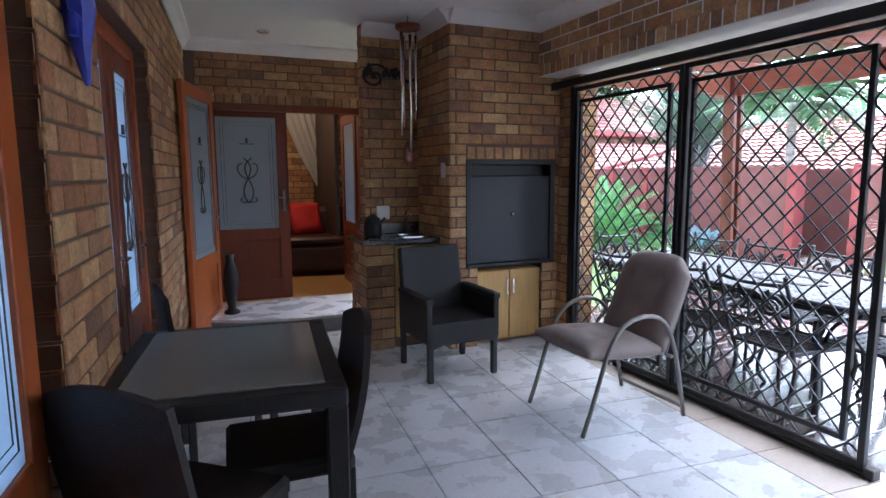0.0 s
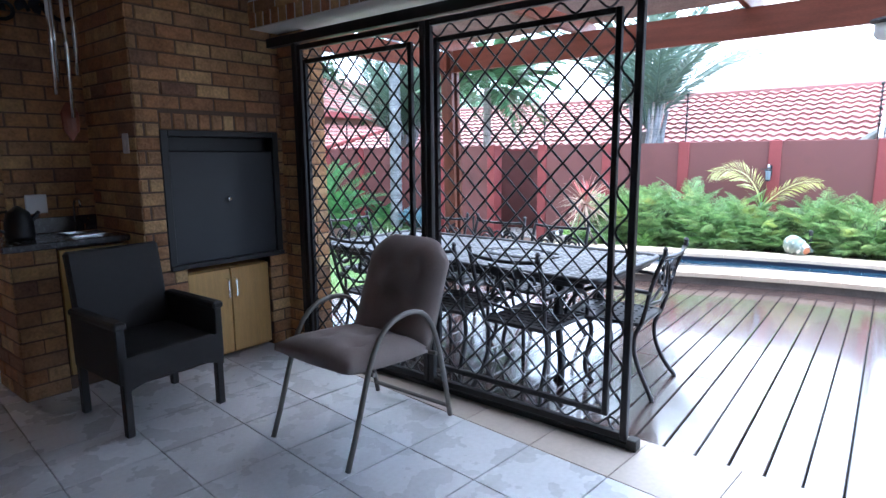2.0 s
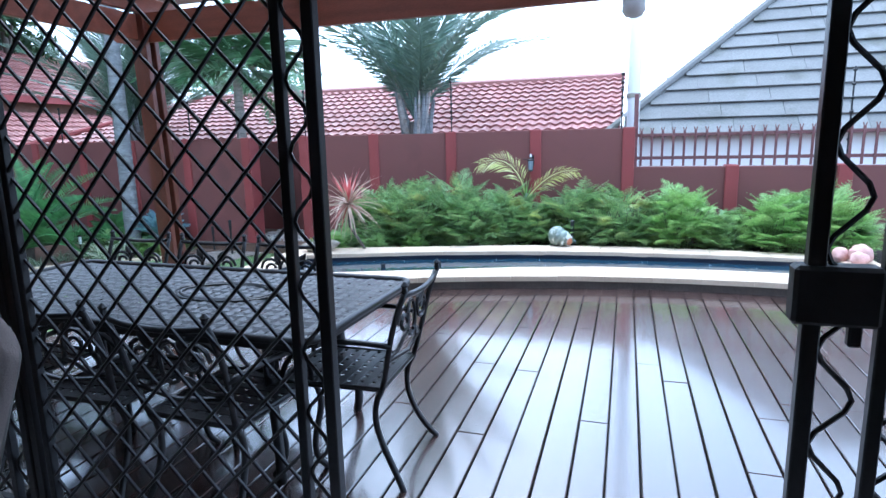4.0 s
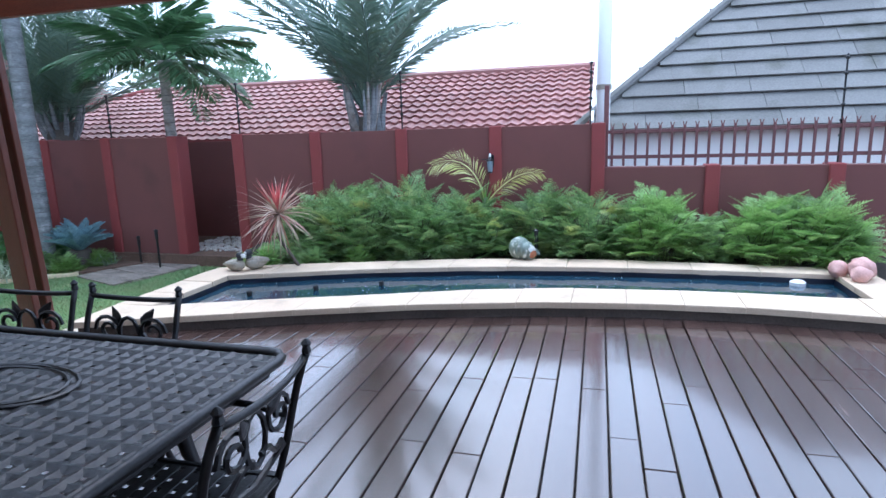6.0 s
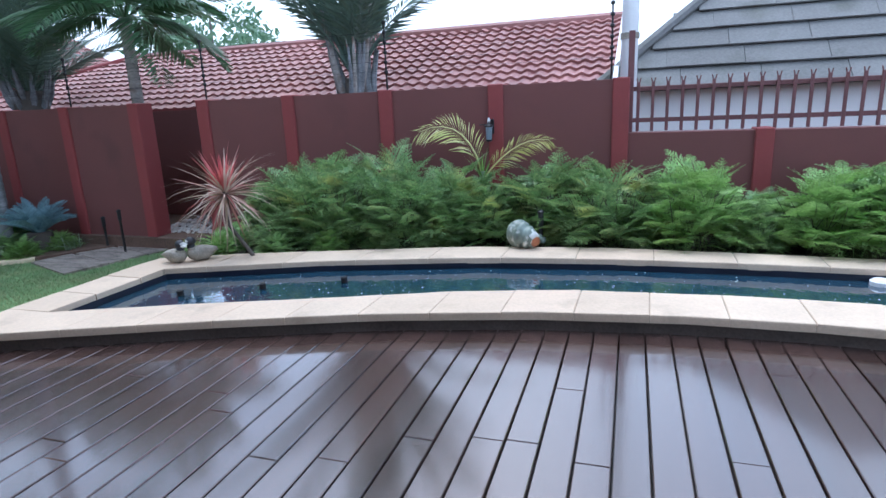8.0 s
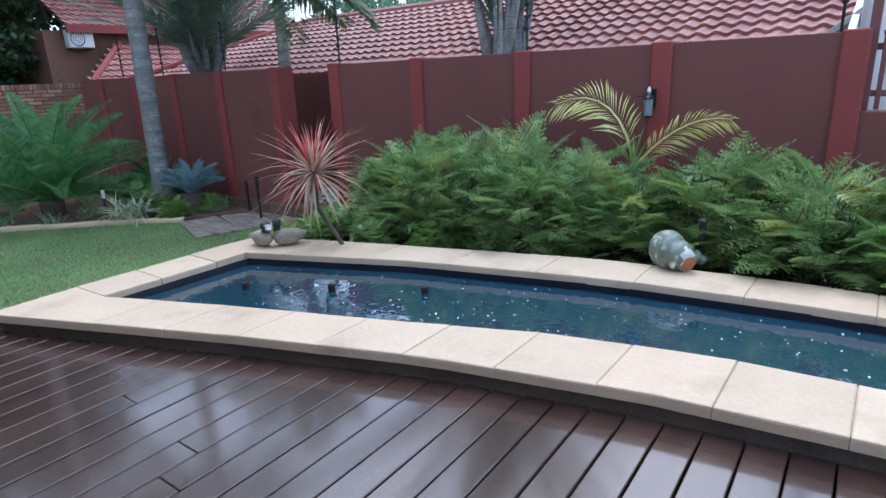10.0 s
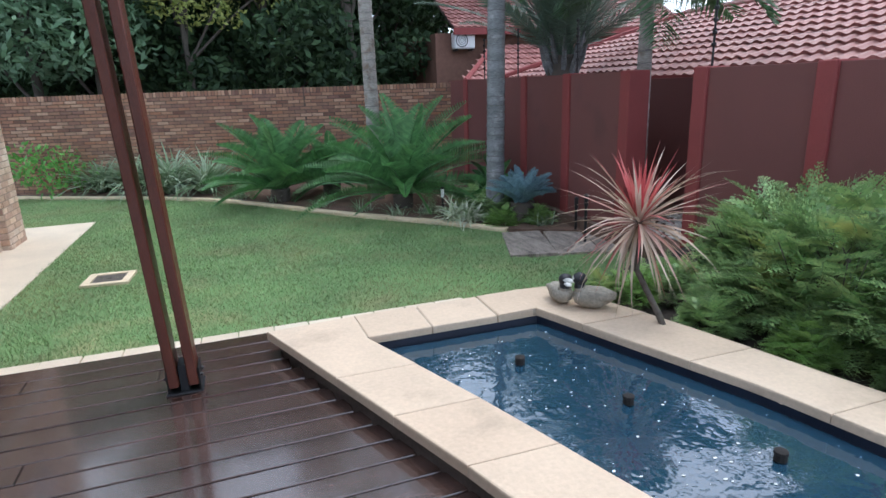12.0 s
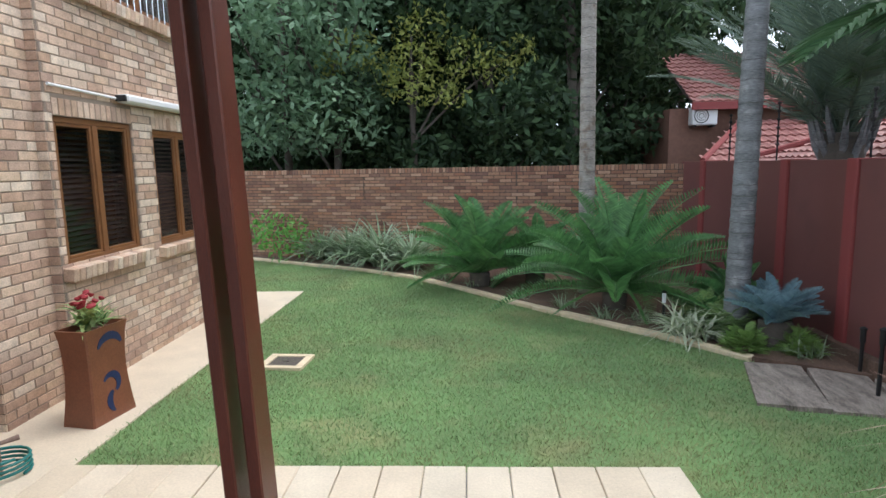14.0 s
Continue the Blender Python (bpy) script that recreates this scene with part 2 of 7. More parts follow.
M_PALMG = mat("greygreen_palm_leaf", (0.15, 0.21, 0.16), 0.5, 0.25, 1.0, 12, 0, tones=[(0.11, 0.17, 0.13), (0.18, 0.25, 0.20), (0.14, 0.20, 0.13)], island=True, trans=0.3)
M_PALE = mat("faded_maroon_paint", (0.15, 0.060, 0.060), 0.6, 0.25, 4, 60, 0.2)
M_SCAR = mat("leaf_scar", (0.13, 0.125, 0.12), 0.85, 0.3, 6, 60, 0.3)
M_YPALM = mat("yellow_palm_leaf", (0.50, 0.48, 0.13), 0.5, 0.25, 1.0, 12, 0, tones=[(0.76, 0.72, 0.26), (0.60, 0.64, 0.20), (0.80, 0.75, 0.40)], island=True, trans=0.35)
M_CORDY = mat("pink_cordyline_leaf", (0.45, 0.12, 0.12), 0.5, 0.2, 3, 12, 0, tones=[(0.46, 0.13, 0.12), (0.60, 0.42, 0.34), (0.42, 0.33, 0.22), (0.66, 0.52, 0.43), (0.50, 0.38, 0.28)], island=True, trans=0.3)
M_CORDYIN = mat("red_cordyline_heart", (0.62, 0.06, 0.07), 0.5, 0.2, 3, 12, 0, tones=[(0.50, 0.06, 0.07), (0.64, 0.20, 0.18), (0.56, 0.12, 0.12)], island=True, trans=0.3)
M_LILY = mat("variegated_lily_leaf", (0.35, 0.42, 0.28), 0.5, 0.25, 3, 12, 0, tones=[(0.22, 0.32, 0.15), (0.64, 0.66, 0.52), (0.50, 0.55, 0.38)], island=True, trans=0.3)
M_LILYG = mat("green_lily_leaf", (0.13, 0.22, 0.10), 0.5, 0.25, 3, 12, 0, tones=[(0.16, 0.26, 0.12), (0.44, 0.52, 0.38), (0.27, 0.38, 0.22)], island=True, trans=0.3)
M_TREE = mat("dark_tree_leaf", (0.03, 0.065, 0.022), 0.85, 0.3, 0.8, 12, 0, tones=[(0.018, 0.04, 0.018), (0.04, 0.08, 0.032), (0.07, 0.125, 0.05)], island=True, trans=0.2)
M_TREEY = mat("yellowgreen_tree_leaf", (0.20, 0.24, 0.05), 0.6, 0.3, 0.8, 12, 0, tones=[(0.20, 0.26, 0.06), (0.40, 0.43, 0.12), (0.30, 0.35, 0.09)], island=True, trans=0.4)
M_TREEG = mat("midgreen_tree_leaf", (0.09, 0.17, 0.07), 0.6, 0.3, 0.8, 12, 0, tones=[(0.10, 0.19, 0.10), (0.21, 0.33, 0.19)], island=True, trans=0.3)
M_TERRA = mat("terracotta_glaze", (0.21, 0.075, 0.04), 0.35, 0.25, 4, 60, 0.1)
M_BLUE = mat("blue_glaze", (0.02, 0.03, 0.09), 0.4, 0.2)
M_BLUEGLASS = mat("blue_ornament_plastic", (0.05, 0.08, 0.55), 0.35, 0.2)
M_REDF = mat("red_petal", (0.30, 0.02, 0.03), 0.6, 0.2)
M_LEATHER = mat("brown_leather", (0.06, 0.02, 0.013), 0.35, 0.2, 4, 80, 0.1)
M_REDCLOTH = mat("red_cushion_cloth", (0.55, 0.02, 0.015), 0.8, 0.1)
M_WOODFLOOR = mat("yellow_wood_floor", (0.52, 0.30, 0.11), 0.35, 0.2, 3, 40, 0.05)
M_CURTAIN = mat("beige_curtain", (0.36, 0.34, 0.33), 0.9, 0.1, 3, 60, 0.05)
M_TEAL = mat("teal_hose", (0.01, 0.16, 0.15), 0.4, 0.1)
M_PINK = mat("pink_shell", (0.55, 0.32, 0.28), 0.6, 0.25, 8, 60, 0.2)
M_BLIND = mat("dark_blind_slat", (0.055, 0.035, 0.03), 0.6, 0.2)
M_PEBBLE = mat("pale_pebble", (0.5, 0.47, 0.43), 0.7, 0.2, 8, 60, 0.1, tones=[(0.35, 0.33, 0.31), (0.6, 0.57, 0.53), (0.48, 0.42, 0.36)], island=True)
M_SHELLY = mat("mottled_shell", (0.20, 0.24, 0.20), 0.35, 0.4, 9, 30, 0.2, stain=((0.70, 0.70, 0.64), 13, 0.555))


def glass(name, tint=(0.85, 0.92, 0.95), rough=0.02):
    m = bpy.data.materials.new(name)
    m.use_nodes = True
    p = m.node_tree.nodes["Principled BSDF"]
    p.inputs["Base Color"].default_value = (*tint, 1)
    p.inputs["Roughness"].default_value = rough
    p.inputs["Transmission Weight"].default_value = 1.0
    p.inputs["IOR"].default_value = 1.45
    return m


M_GLASS = glass("window_glass", (0.55, 0.58, 0.6))
M_FROST = mat("frosted_glass", (0.42, 0.50, 0.58), 0.35, 0.06, 4, 120, 0.05, trans=0.5)

M_WATER = bpy.data.materials.new("pool_water")
M_WATER.use_nodes = True
wtn, wtl = M_WATER.node_tree.nodes, M_WATER.node_tree.links
wp = wtn["Principled BSDF"]
wp.inputs["Base Color"].default_value = (0.016, 0.048, 0.078, 1)
wp.inputs["Roughness"].default_value = 0.02
wp.inputs["IOR"].default_value = 1.5
wgeo, wn1, wn2, wbm = wtn.new("ShaderNodeNewGeometry"), wtn.new("ShaderNodeTexNoise"), wtn.new("ShaderNodeTexNoise"), wtn.new("ShaderNodeBump")
wn1.inputs["Scale"].default_value, wn2.inputs["Scale"].default_value = 2.6, 13.0
wsum = wtn.new("ShaderNodeMath")
wsum.operation = "ADD"
for q in (wn1, wn2):
    wtl.new(wgeo.outputs["Position"], q.inputs["Vector"])
wtl.new(wn1.outputs["Fac"], wsum.inputs[0])
wtl.new(wn2.outputs["Fac"], wsum.inputs[1])
wtl.new(wsum.outputs[0], wbm.inputs["Height"])
wbm.inputs["Strength"].default_value, wbm.inputs["Distance"].default_value = 0.2, 0.012
wtl.new(wbm.outputs[0], wp.inputs["Normal"])
wtl.new(wbm.outputs[0], wp.inputs["Coat Normal"])
wp.inputs["Coat Weight"].default_value, wp.inputs["Coat IOR"].default_value, wp.inputs["Coat Roughness"].default_value = 1.0, 1.6, 0.02


# ---- geometry helpers: a shape is a pair (vertices, faces) ----
R = random.Random(7)
NR = np.random.RandomState(11)


def join(shapes):
    verts, faces, k = [], [], 0
    for v, f in shapes:
        verts.extend(map(tuple, v))
        faces.extend(tuple(i + k for i in q) for q in f)
        k += len(v)
    return verts, faces


def moved(shape, m):
    return [tuple(m @ Vector(v)) for v in shape[0]], shape[1]


def mesh(name, shapes, material, smooth=False):
    if isinstance(shapes, tuple):
        shapes = [shapes]
    v, f = join(shapes) if len(shapes) > 1 else shapes[0]
    me = bpy.data.meshes.new(name)
    me.from_pydata(list(map(tuple, v)), [], f)
    me.materials.append(material)
    if smooth:
        me.shade_smooth()
    me.update()
    return me


def part(name, shapes, material, parent=None, label="", smooth=False, m=None):
    ob = new(name, mesh(name, shapes, material, smooth))
    if parent:
        ob.parent = parent
    if m:
        ob.matrix_basis = m
    if label:
        ob["label"] = label
    return ob


def thing(name, label, category, m=None, group="", kind=""):
    ob = new(name)
    ob.empty_display_size = 0.1
    if m:
        ob.matrix_basis = m
    return tagged(ob, label, category, group, kind)


def cbox(x0, x1, y0, y1, z0, z1, c=0.004):
    """A box with chamfered edges."""
    c = min(c, (x1 - x0) * 0.45, (y1 - y0) * 0.45, (z1 - z0) * 0.45)
    v, idx = [], {}
    X, Y, Z = (x0, x1), (y0, y1), (z0, z1)
    for i in (0, 1):
        for j in (0, 1):
            for k in (0, 1):
                sx, sy, sz = (c, -c)[i], (c, -c)[j], (c, -c)[k]
                idx[i, j, k, 0] = len(v)
                v.append((X[i], Y[j] + sy, Z[k] + sz))
                idx[i, j, k, 1] = len(v)
                v.append((X[i] + sx, Y[j], Z[k] + sz))
                idx[i, j, k, 2] = len(v)
                v.append((X[i] + sx, Y[j] + sy, Z[k]))
    f = []
    g = lambda i, j, k, a: idx[i, j, k, a]
    for i in (0, 1):
        q = [g(i, 0, 0, 0), g(i, 1, 0, 0), g(i, 1, 1, 0), g(i, 0, 1, 0)]
        f.append(q if i else q[::-1])
        q = [g(0, i, 0, 1), g(0, i, 1, 1), g(1, i, 1, 1), g(1, i, 0, 1)]
        f.append(q if i else q[::-1])
        q = [g(0, 0, i, 2), g(1, 0, i, 2), g(1, 1, i, 2), g(0, 1, i, 2)]
        f.append(q if i else q[::-1])
    for i in (0, 1):
        for j in (0, 1):
            q = [g(i, j, 0, 0), g(i, j, 1, 0), g(i, j, 1, 1), g(i, j, 0, 1)]
            f.append(q if i != j else q[::-1])
            q = [g(i, 0, j, 0), g(i, 1, j, 0), g(i, 1, j, 2), g(i, 0, j, 2)]
            f.append(q if i == j else q[::-1])
            q = [g(0, i, j, 1), g(1, i, j, 1), g(1, i, j, 2), g(0, i, j, 2)]
            f.append(q if i != j else q[::-1])
            for k in (0, 1):
                t = [g(i, j, k, 0), g(i, j, k, 1), g(i, j, k, 2)]
                f.append(t if (i + j + k) % 2 else t[::-1])
    return v, f


def tube(pts, r, n=6, closed=False, caps=True):
    """A round bar swept along points; r is one radius or one for each point."""
    P = [Vector(p) for p in pts]
    rs = r if isinstance(r, (list, tuple)) else [r] * len(P)
    v, f = [], []
    ref = None
    for i, p in enumerate(P):
        a = P[i - 1] if i or closed else P[i]
        b = P[(i + 1) % len(P)] if i < len(P) - 1 or closed else P[i]
        d = (b - a).normalized()
        if ref is None:
            ref = d.orthogonal().normalized()
        ref = (ref - d * ref.dot(d)).normalized()
        s = d.cross(ref)
        for k in range(n):
            t = 2 * math.pi * (k + 0.5) / n
            v.append(tuple(p + (ref * math.cos(t) + s * math.sin(t)) * rs[i]))
    m = len(P)
    for i in range(m if closed else m - 1):
        for k in range(n):
            a, b = i * n, ((i + 1) % m) * n
            f.append((a + k, a + (k + 1) % n, b + (k + 1) % n, b + k))
    if caps and not closed:
        f.append(tuple(range(n))[::-1])
        f.append(tuple(range((m - 1) * n, m * n)))
    return v, f


def lathe(profile, n=16, sx=1.0, sy=1.0):
    """A turned shape from (radius, height) pairs."""
    v, f = [], []
    for r, z in profile:
        for k in range(n):
            t = 2 * math.pi * k / n
            v.append((r * math.cos(t) * sx, r * math.sin(t) * sy, z))
    for i in range(len(profile) - 1):
        for k in range(n):
            f.append((i * n + k, i * n + (k + 1) % n, (i + 1) * n + (k + 1) % n, (i + 1) * n + k))
    f.append(tuple(range(n))[::-1])
    f.append(tuple(range((len(profile) - 1) * n, len(profile) * n)))
    return v, f


def prism(poly, z0, z1):
    """An upright block over a plan polygon (anticlockwise)."""
    n = len(poly)
    v = [(x, y, z0) for x, y in poly] + [(x, y, z1) for x, y in poly]
    f = [tuple(range(n))[::-1], tuple(range(n, 2 * n))]
    f += [(i, (i + 1) % n, n + (i + 1) % n, n + i) for i in range(n)]
    return v, f


def bez(a, b, c, d, n=10):
    a, b, c, d = map(Vector, (a, b, c, d))
    return [a * (1 - t) ** 3 + b * 3 * t * (1 - t) ** 2 + c * 3 * t * t * (1 - t) + d * t ** 3 for t in [i / n for i in range(n + 1)]]


def lerp_curve(pts, y):
    """x on a plan curve given as (x, y) points, at y."""
    P = sorted(pts, key=lambda p: p[1])
    ys, xs = [p[1] for p in P], [p[0] for p in P]
    return float(np.interp(y, ys, xs))


def strip_frame(ox, oy, oz, yaw):
    """A wall's own frame: x along it, y out of its face, z up."""
    return pose(ox, oy, oz, 0, 0, yaw)


BRICK_MESH = {}


def brick_mesh(length, height, material):
    key = (round(length, 2), round(height, 3), material.name)
    if key not in BRICK_MESH:
        BRICK_MESH[key] = mesh("brick", brick_shape(key[0], key[1]), material)
    return BRICK_MESH[key]


def brick_shape(L, H, x=0.0, z=0.0, proud=0.007):
    c, b = 0.004, -0.012
    v = [(x, b, z), (x + L, b, z), (x + L, b, z + H), (x, b, z + H),
         (x, proud - c, z), (x + L, proud - c, z), (x + L, proud - c, z + H), (x, proud - c, z + H),
         (x + c, proud, z + c), (x + L - c, proud, z + c), (x + L - c, proud, z + H - c), (x + c, proud, z + H - c)]
    f = [(8, 11, 10, 9)]
    for i in range(4):
        j = (i + 1) % 4
        f += [(i, i + 4, j + 4, j)[::1], (i + 4, i + 8, j + 8, j + 4)]
    return v, f


def bricks(wall, face, length, z0, z1, single, joined, holes=(), limit=300, soldiers=(), near=0.0, L=0.222, H=0.073, J=0.011, rough=0.003):
    """Lays stretcher courses on a face; holes and soldier bands are (x0, x1, z0, z1). The bricks nearest to x = near are objects."""
    laid = []
    blocked = list(holes) + [s for s in soldiers]
    rows = max(1, round((z1 - z0) / (H + J)))
    pitch = (z1 - z0) / rows
    for r in range(rows):
        z = z0 + r * pitch
        spans = [(0.0, length)]
        for a, b, c, d in blocked:
            if z + pitch * 0.5 > c and z + pitch * 0.5 < d:
                spans = [q for s in spans for q in ((s[0], min(s[1], a)), (max(s[0], b), s[1])) if q[1] - q[0] > 0.03]
        for s in spans:
            x = -((r % 2) * 0.5) * (L + J)
            while x < s[1]:
                a, b = max(x, s[0]), min(x + L, s[1])
                if b - a > 0.035:
                    laid.append((a, z + J / 2, round(b - a, 2), pitch - J))
                x += L + J
    for a, b, c, d in soldiers:
        n = max(1, round((b - a) / (H + J)))
        w = (b - a) / n
        for i in range(n):
            laid.append((a + i * w + J / 2, c + J / 2, round(w - J, 3), d - c - J))
    laid.sort(key=lambda q: abs(q[0] - near) + abs(q[1] - 1.3) * 0.6)
    for x, z, w, h in laid[:limit]:
        ob = new("brick", brick_mesh(w, h, single))
        ob.parent = wall
        ob.matrix_parent_inverse = wall.matrix_basis.inverted()
        ob.matrix_basis = face @ pose(x, R.uniform(-0.002, 0.0015), z)
    if laid[limit:]:
        ob = part("brickwork", [brick_shape(w, h, x, z, 0.007 + R.uniform(-0.5, 1) * rough) for x, z, w, h in laid[limit:]], joined, wall)
        ob.matrix_parent_inverse = wall.matrix_basis.inverted()
        ob.matrix_basis = face
        tagged(ob, kind="stuff")


def structure(name, shapes, material, label, category, smooth=False):
    return tagged(part(name, shapes, material, smooth=smooth), label, category, "", "structure")


# ---- ground, lawn, beds ----
GZ, DZ, CZ = -0.50, -0.085, 0.05
structure("ground", ([(-150, -150, GZ - 0.03), (200, -150, GZ - 0.03), (200, 200, GZ - 0.03), (-150, 200, GZ - 0.03)], [(0, 1, 2, 3)]), M_GROUND, "bare brown soil ground reaching to the horizon", "ground")
CURB = [(1.0, 16.3), (2.0, 15.9), (3.4, 15.1), (4.6, 14.45), (5.65, 13.7), (6.6, 12.7), (7.4, 11.65), (8.1, 10.85), (8.8, 10.1), (9.35, 9.5), (9.75, 8.98)]
LAWN = [(4.0, 6.8), (7.95, 6.72), (8.15, 5.4), (8.6, 5.3), (9.6, 6.1), (10.6, 6.6), (10.6, 7.5), (9.45, 7.75), (9.75, 8.95)] + CURB[::-1][1:] + [(1.0, 12.5), (4.05, 12.5)]
structure("lawn", prism(LAWN, GZ - 0.02, GZ + 0.005), M_LAWN, "short green lawn with paler worn patches", "lawn")


def in_poly(x, y, poly):
    c, n = np.zeros(len(x), bool), len(poly)
    for i in range(n):
        (x0, y0), (x1, y1) = poly[i], poly[i - 1]
        k = ((y0 > y) != (y1 > y)) & (x < (x1 - x0) * (y - y0) / (y1 - y0 + 1e-9) + x0)
        c ^= k
    return c


def grass(count, poly, z, h0, h1):
    xs, ys = [p[0] for p in poly], [p[1] for p in poly]
    x, y = NR.uniform(min(xs), max(xs), count), NR.uniform(min(ys), max(ys), count)
    k = in_poly(x, y, poly)
    x, y = x[k], y[k]
    n = len(x)
    a, h, w = NR.uniform(0, 6.28, n), NR.uniform(h0, h1, n), NR.uniform(0.003, 0.006, n)
    lx, ly = NR.normal(0, 0.02, n), NR.normal(0, 0.02, n)
    v = np.empty((n, 3, 3))
    v[:, 0] = np.stack([x - w * np.cos(a), y - w * np.sin(a), np.full(n, z)], 1)
    v[:, 1] = np.stack([x + w * np.cos(a), y + w * np.sin(a), np.full(n, z)], 1)
    v[:, 2] = np.stack([x + lx, y + ly, z + h], 1)
    return v.reshape(-1, 3).tolist(), [(3 * i, 3 * i + 1, 3 * i + 2) for i in range(n)]


tagged(part("grass", grass(330000, LAWN, GZ, 0.018, 0.045), M_GRASS), "short mown green grass blades of the lawn", "grass", "", "stuff")
# planted bed beyond the kerb and the raised bed behind the pool
structure("flower_bed", prism(CURB[::-1] + [(0.0, 17.6), (10.6, 13.9), (10.66, 8.4)], GZ - 0.02, GZ + 0.05), M_SOIL, "brown mulched soil of the planted bed", "flower bed")
structure("pool_bed", prism([(8.5, 5.35), (8.8, 4.7), (9.15, 3.5), (9.4, 2.6), (9.5, 1.2), (9.45, -3.5), (10.66, -3.5), (10.66, 6.3), (9.6, 6.0)], GZ - 0.02, -0.07), M_SOILDARK, "dark soil bed behind the pool", "flower bed")
for (x0, y0), (x1, y1) in zip(CURB[:-1], CURB[1:]):
    a = math.degrees(math.atan2(y1 - y0, x1 - x0))
    d = math.hypot(x1 - x0, y1 - y0)
    n = max(1, round(d / 0.45))
    for i in range(n):
        k = part("kerb_stone", cbox(0, d / n - 0.006, -0.06, 0.06, -0.06, 0.065 + R.uniform(-0.006, 0.004), 0.012), M_CURB, m=pose(x0 + (x1 - x0) * i / n, y0 + (y1 - y0) * i / n, GZ, 0, 0, a))
        tagged(k, "sand-coloured concrete kerb stone edging the lawn", "kerb", "kerb stones round the lawn")
# stepping slabs from the lawn to the gap in the wall
for x, y, w, d, r in ((9.70, 8.30, 0.56, 1.14, -18), (10.21, 8.13, 0.52, 1.12, -18), (10.70, 7.97, 0.50, 1.10, -18), (11.15, 7.82, 0.44, 1.04, -18)):
    s = part("stepping_slab", prism([(-w / 2, -d / 2), (w / 2, -d / 2 + 0.05), (w / 2 - 0.03, d / 2), (-w / 2 + 0.02, d / 2 - 0.04)], 0, 0.05), M_SLATE, m=pose(x, y, GZ - 0.018, 0, 0, r))
    tagged(s, "weathered grey-brown slate stepping slab in the lawn", "paving slab", "stepping slabs")
# pale paving beside the house and along the deck's end
structure("side_path", prism([(3.0, 6.75), (4.02, 6.75), (4.05, 12.5), (3.0, 12.5)], GZ - 0.02, GZ + 0.02), M_PAVE, "pale sand-coloured concrete path beside the house", "path")
strip = structure("paving_strip", prism([(3.2, 5.78), (8.2, 5.78), (8.0, 6.80), (3.2, 6.90)], GZ - 0.02, GZ + 0.004), M_GROUT, "bed of the paver strip between deck and lawn", "paving")
PAVER = mesh("paver", cbox(0, 0.282, 0, 0.48, 0, 0.035, 0.006), M_PAVE)
for i in range(17):
    for j in range(2):
        ob = new("paver", PAVER)
        ob.parent = strip
        ob.matrix_basis = pose(3.25 + i * 0.288 + j * 0.1, 5.8 + j * 0.49, GZ + R.uniform(-0.003, 0.004), 0, 0, R.uniform(-0.4, 0.4))
# drain cover in the lawn
drain = thing("drain_cover", "rusty brown drain cover in a pale concrete surround in the lawn", "drain cover", pose(4.87, 8.95, GZ, 0, 0, -4))
part("surround", [cbox(-0.24, 0.24, -0.22, -0.15, 0, 0.04), cbox(-0.24, 0.24, 0.15, 0.22, 0, 0.04), cbox(-0.24, -0.16, -0.15, 0.15, 0, 0.04), cbox(0.16, 0.24, -0.15, 0.15, 0, 0.04)], M_CURB, drain)
part("lid", [cbox(-0.155, 0.155, -0.145, 0.145, 0, 0.03), cbox(-0.03, 0.03, -0.01, 0.01, 0.03, 0.038)], M_BARK, drain, "rusty brown iron lid")

# ---- deck ----
FO = [(6.46, 5.42), (6.66, 4.9), (7.12, 3.75), (7.49, 2.7), (7.73, 1.7), (7.85, 0.8), (7.87, 0.0), (7.80, -0.8), (7.6, -1.6), (7.3, -3.6)]
FI = [(7.02, 5.08), (7.41, 4.1), (7.74, 3.15), (8.06, 2.32), (8.24, 1.51), (8.33, 0.4), (8.30, -0.95)]
BI = [(8.14, 5.10), (8.65, 3.78), (9.0, 2.4), (9.14, 1.2), (9.17, 0.11), (9.15, -0.95)]
BO = [(8.46, 5.45), (8.80, 4.6), (9.12, 3.5), (9.38, 2.6), (9.53, 1.3), (9.50, 0.12), (9.45, -1.4)]
deck = structure("deck", prism([(3.3, -3.6), (7.0, -3.6), (7.4, -0.8), (7.4, 0.8), (7.1, 2.6), (6.7, 3.9), (6.4, 5.0), (6.35, 5.68), (3.3, 5.68)], GZ - 0.02, DZ - 0.028), M_DARK, "wet dark brown timber deck of long boards", "deck")
PITCH = 0.1532
DF = pose(5.767, 1.122, 0, 0, 0, 1.2)
for i in range(-32, 31):
    y0 = 1.122 + i * PITCH
    ye = y0 + 0.035
    if ye + PITCH > 5.76 or y0 < -3.55:
        continue
    x_end = 6.62 if ye + PITCH > 5.36 else max(lerp_curve(FO, ye - 0.03), lerp_curve(FO, ye + PITCH)) + 0.07
    cuts = [3.302]
    x = 3.3 + R.uniform(0.8, 3.4)
    while x < x_end - 0.5:
        cuts.append(x)
        x += R.uniform(1.8, 3.2)
    cuts.append(x_end)
    for a, b in zip(cuts[:-1], cuts[1:]):
        part("deck_board", cbox(a - 5.767 + 0.0015, b - 5.767 - 0.0015, i * PITCH + 0.0045, (i + 1) * PITCH - 0.0045, DZ - 0.028, DZ + R.uniform(-0.0014, 0.0014), 0.004), M_DECK, deck, m=DF)
structure("deck_fascia", cbox(3.3, 6.60, 5.685, 5.715, GZ - 0.02, DZ - 0.002), M_DECK, "dark brown timber board closing the deck's end", "deck")

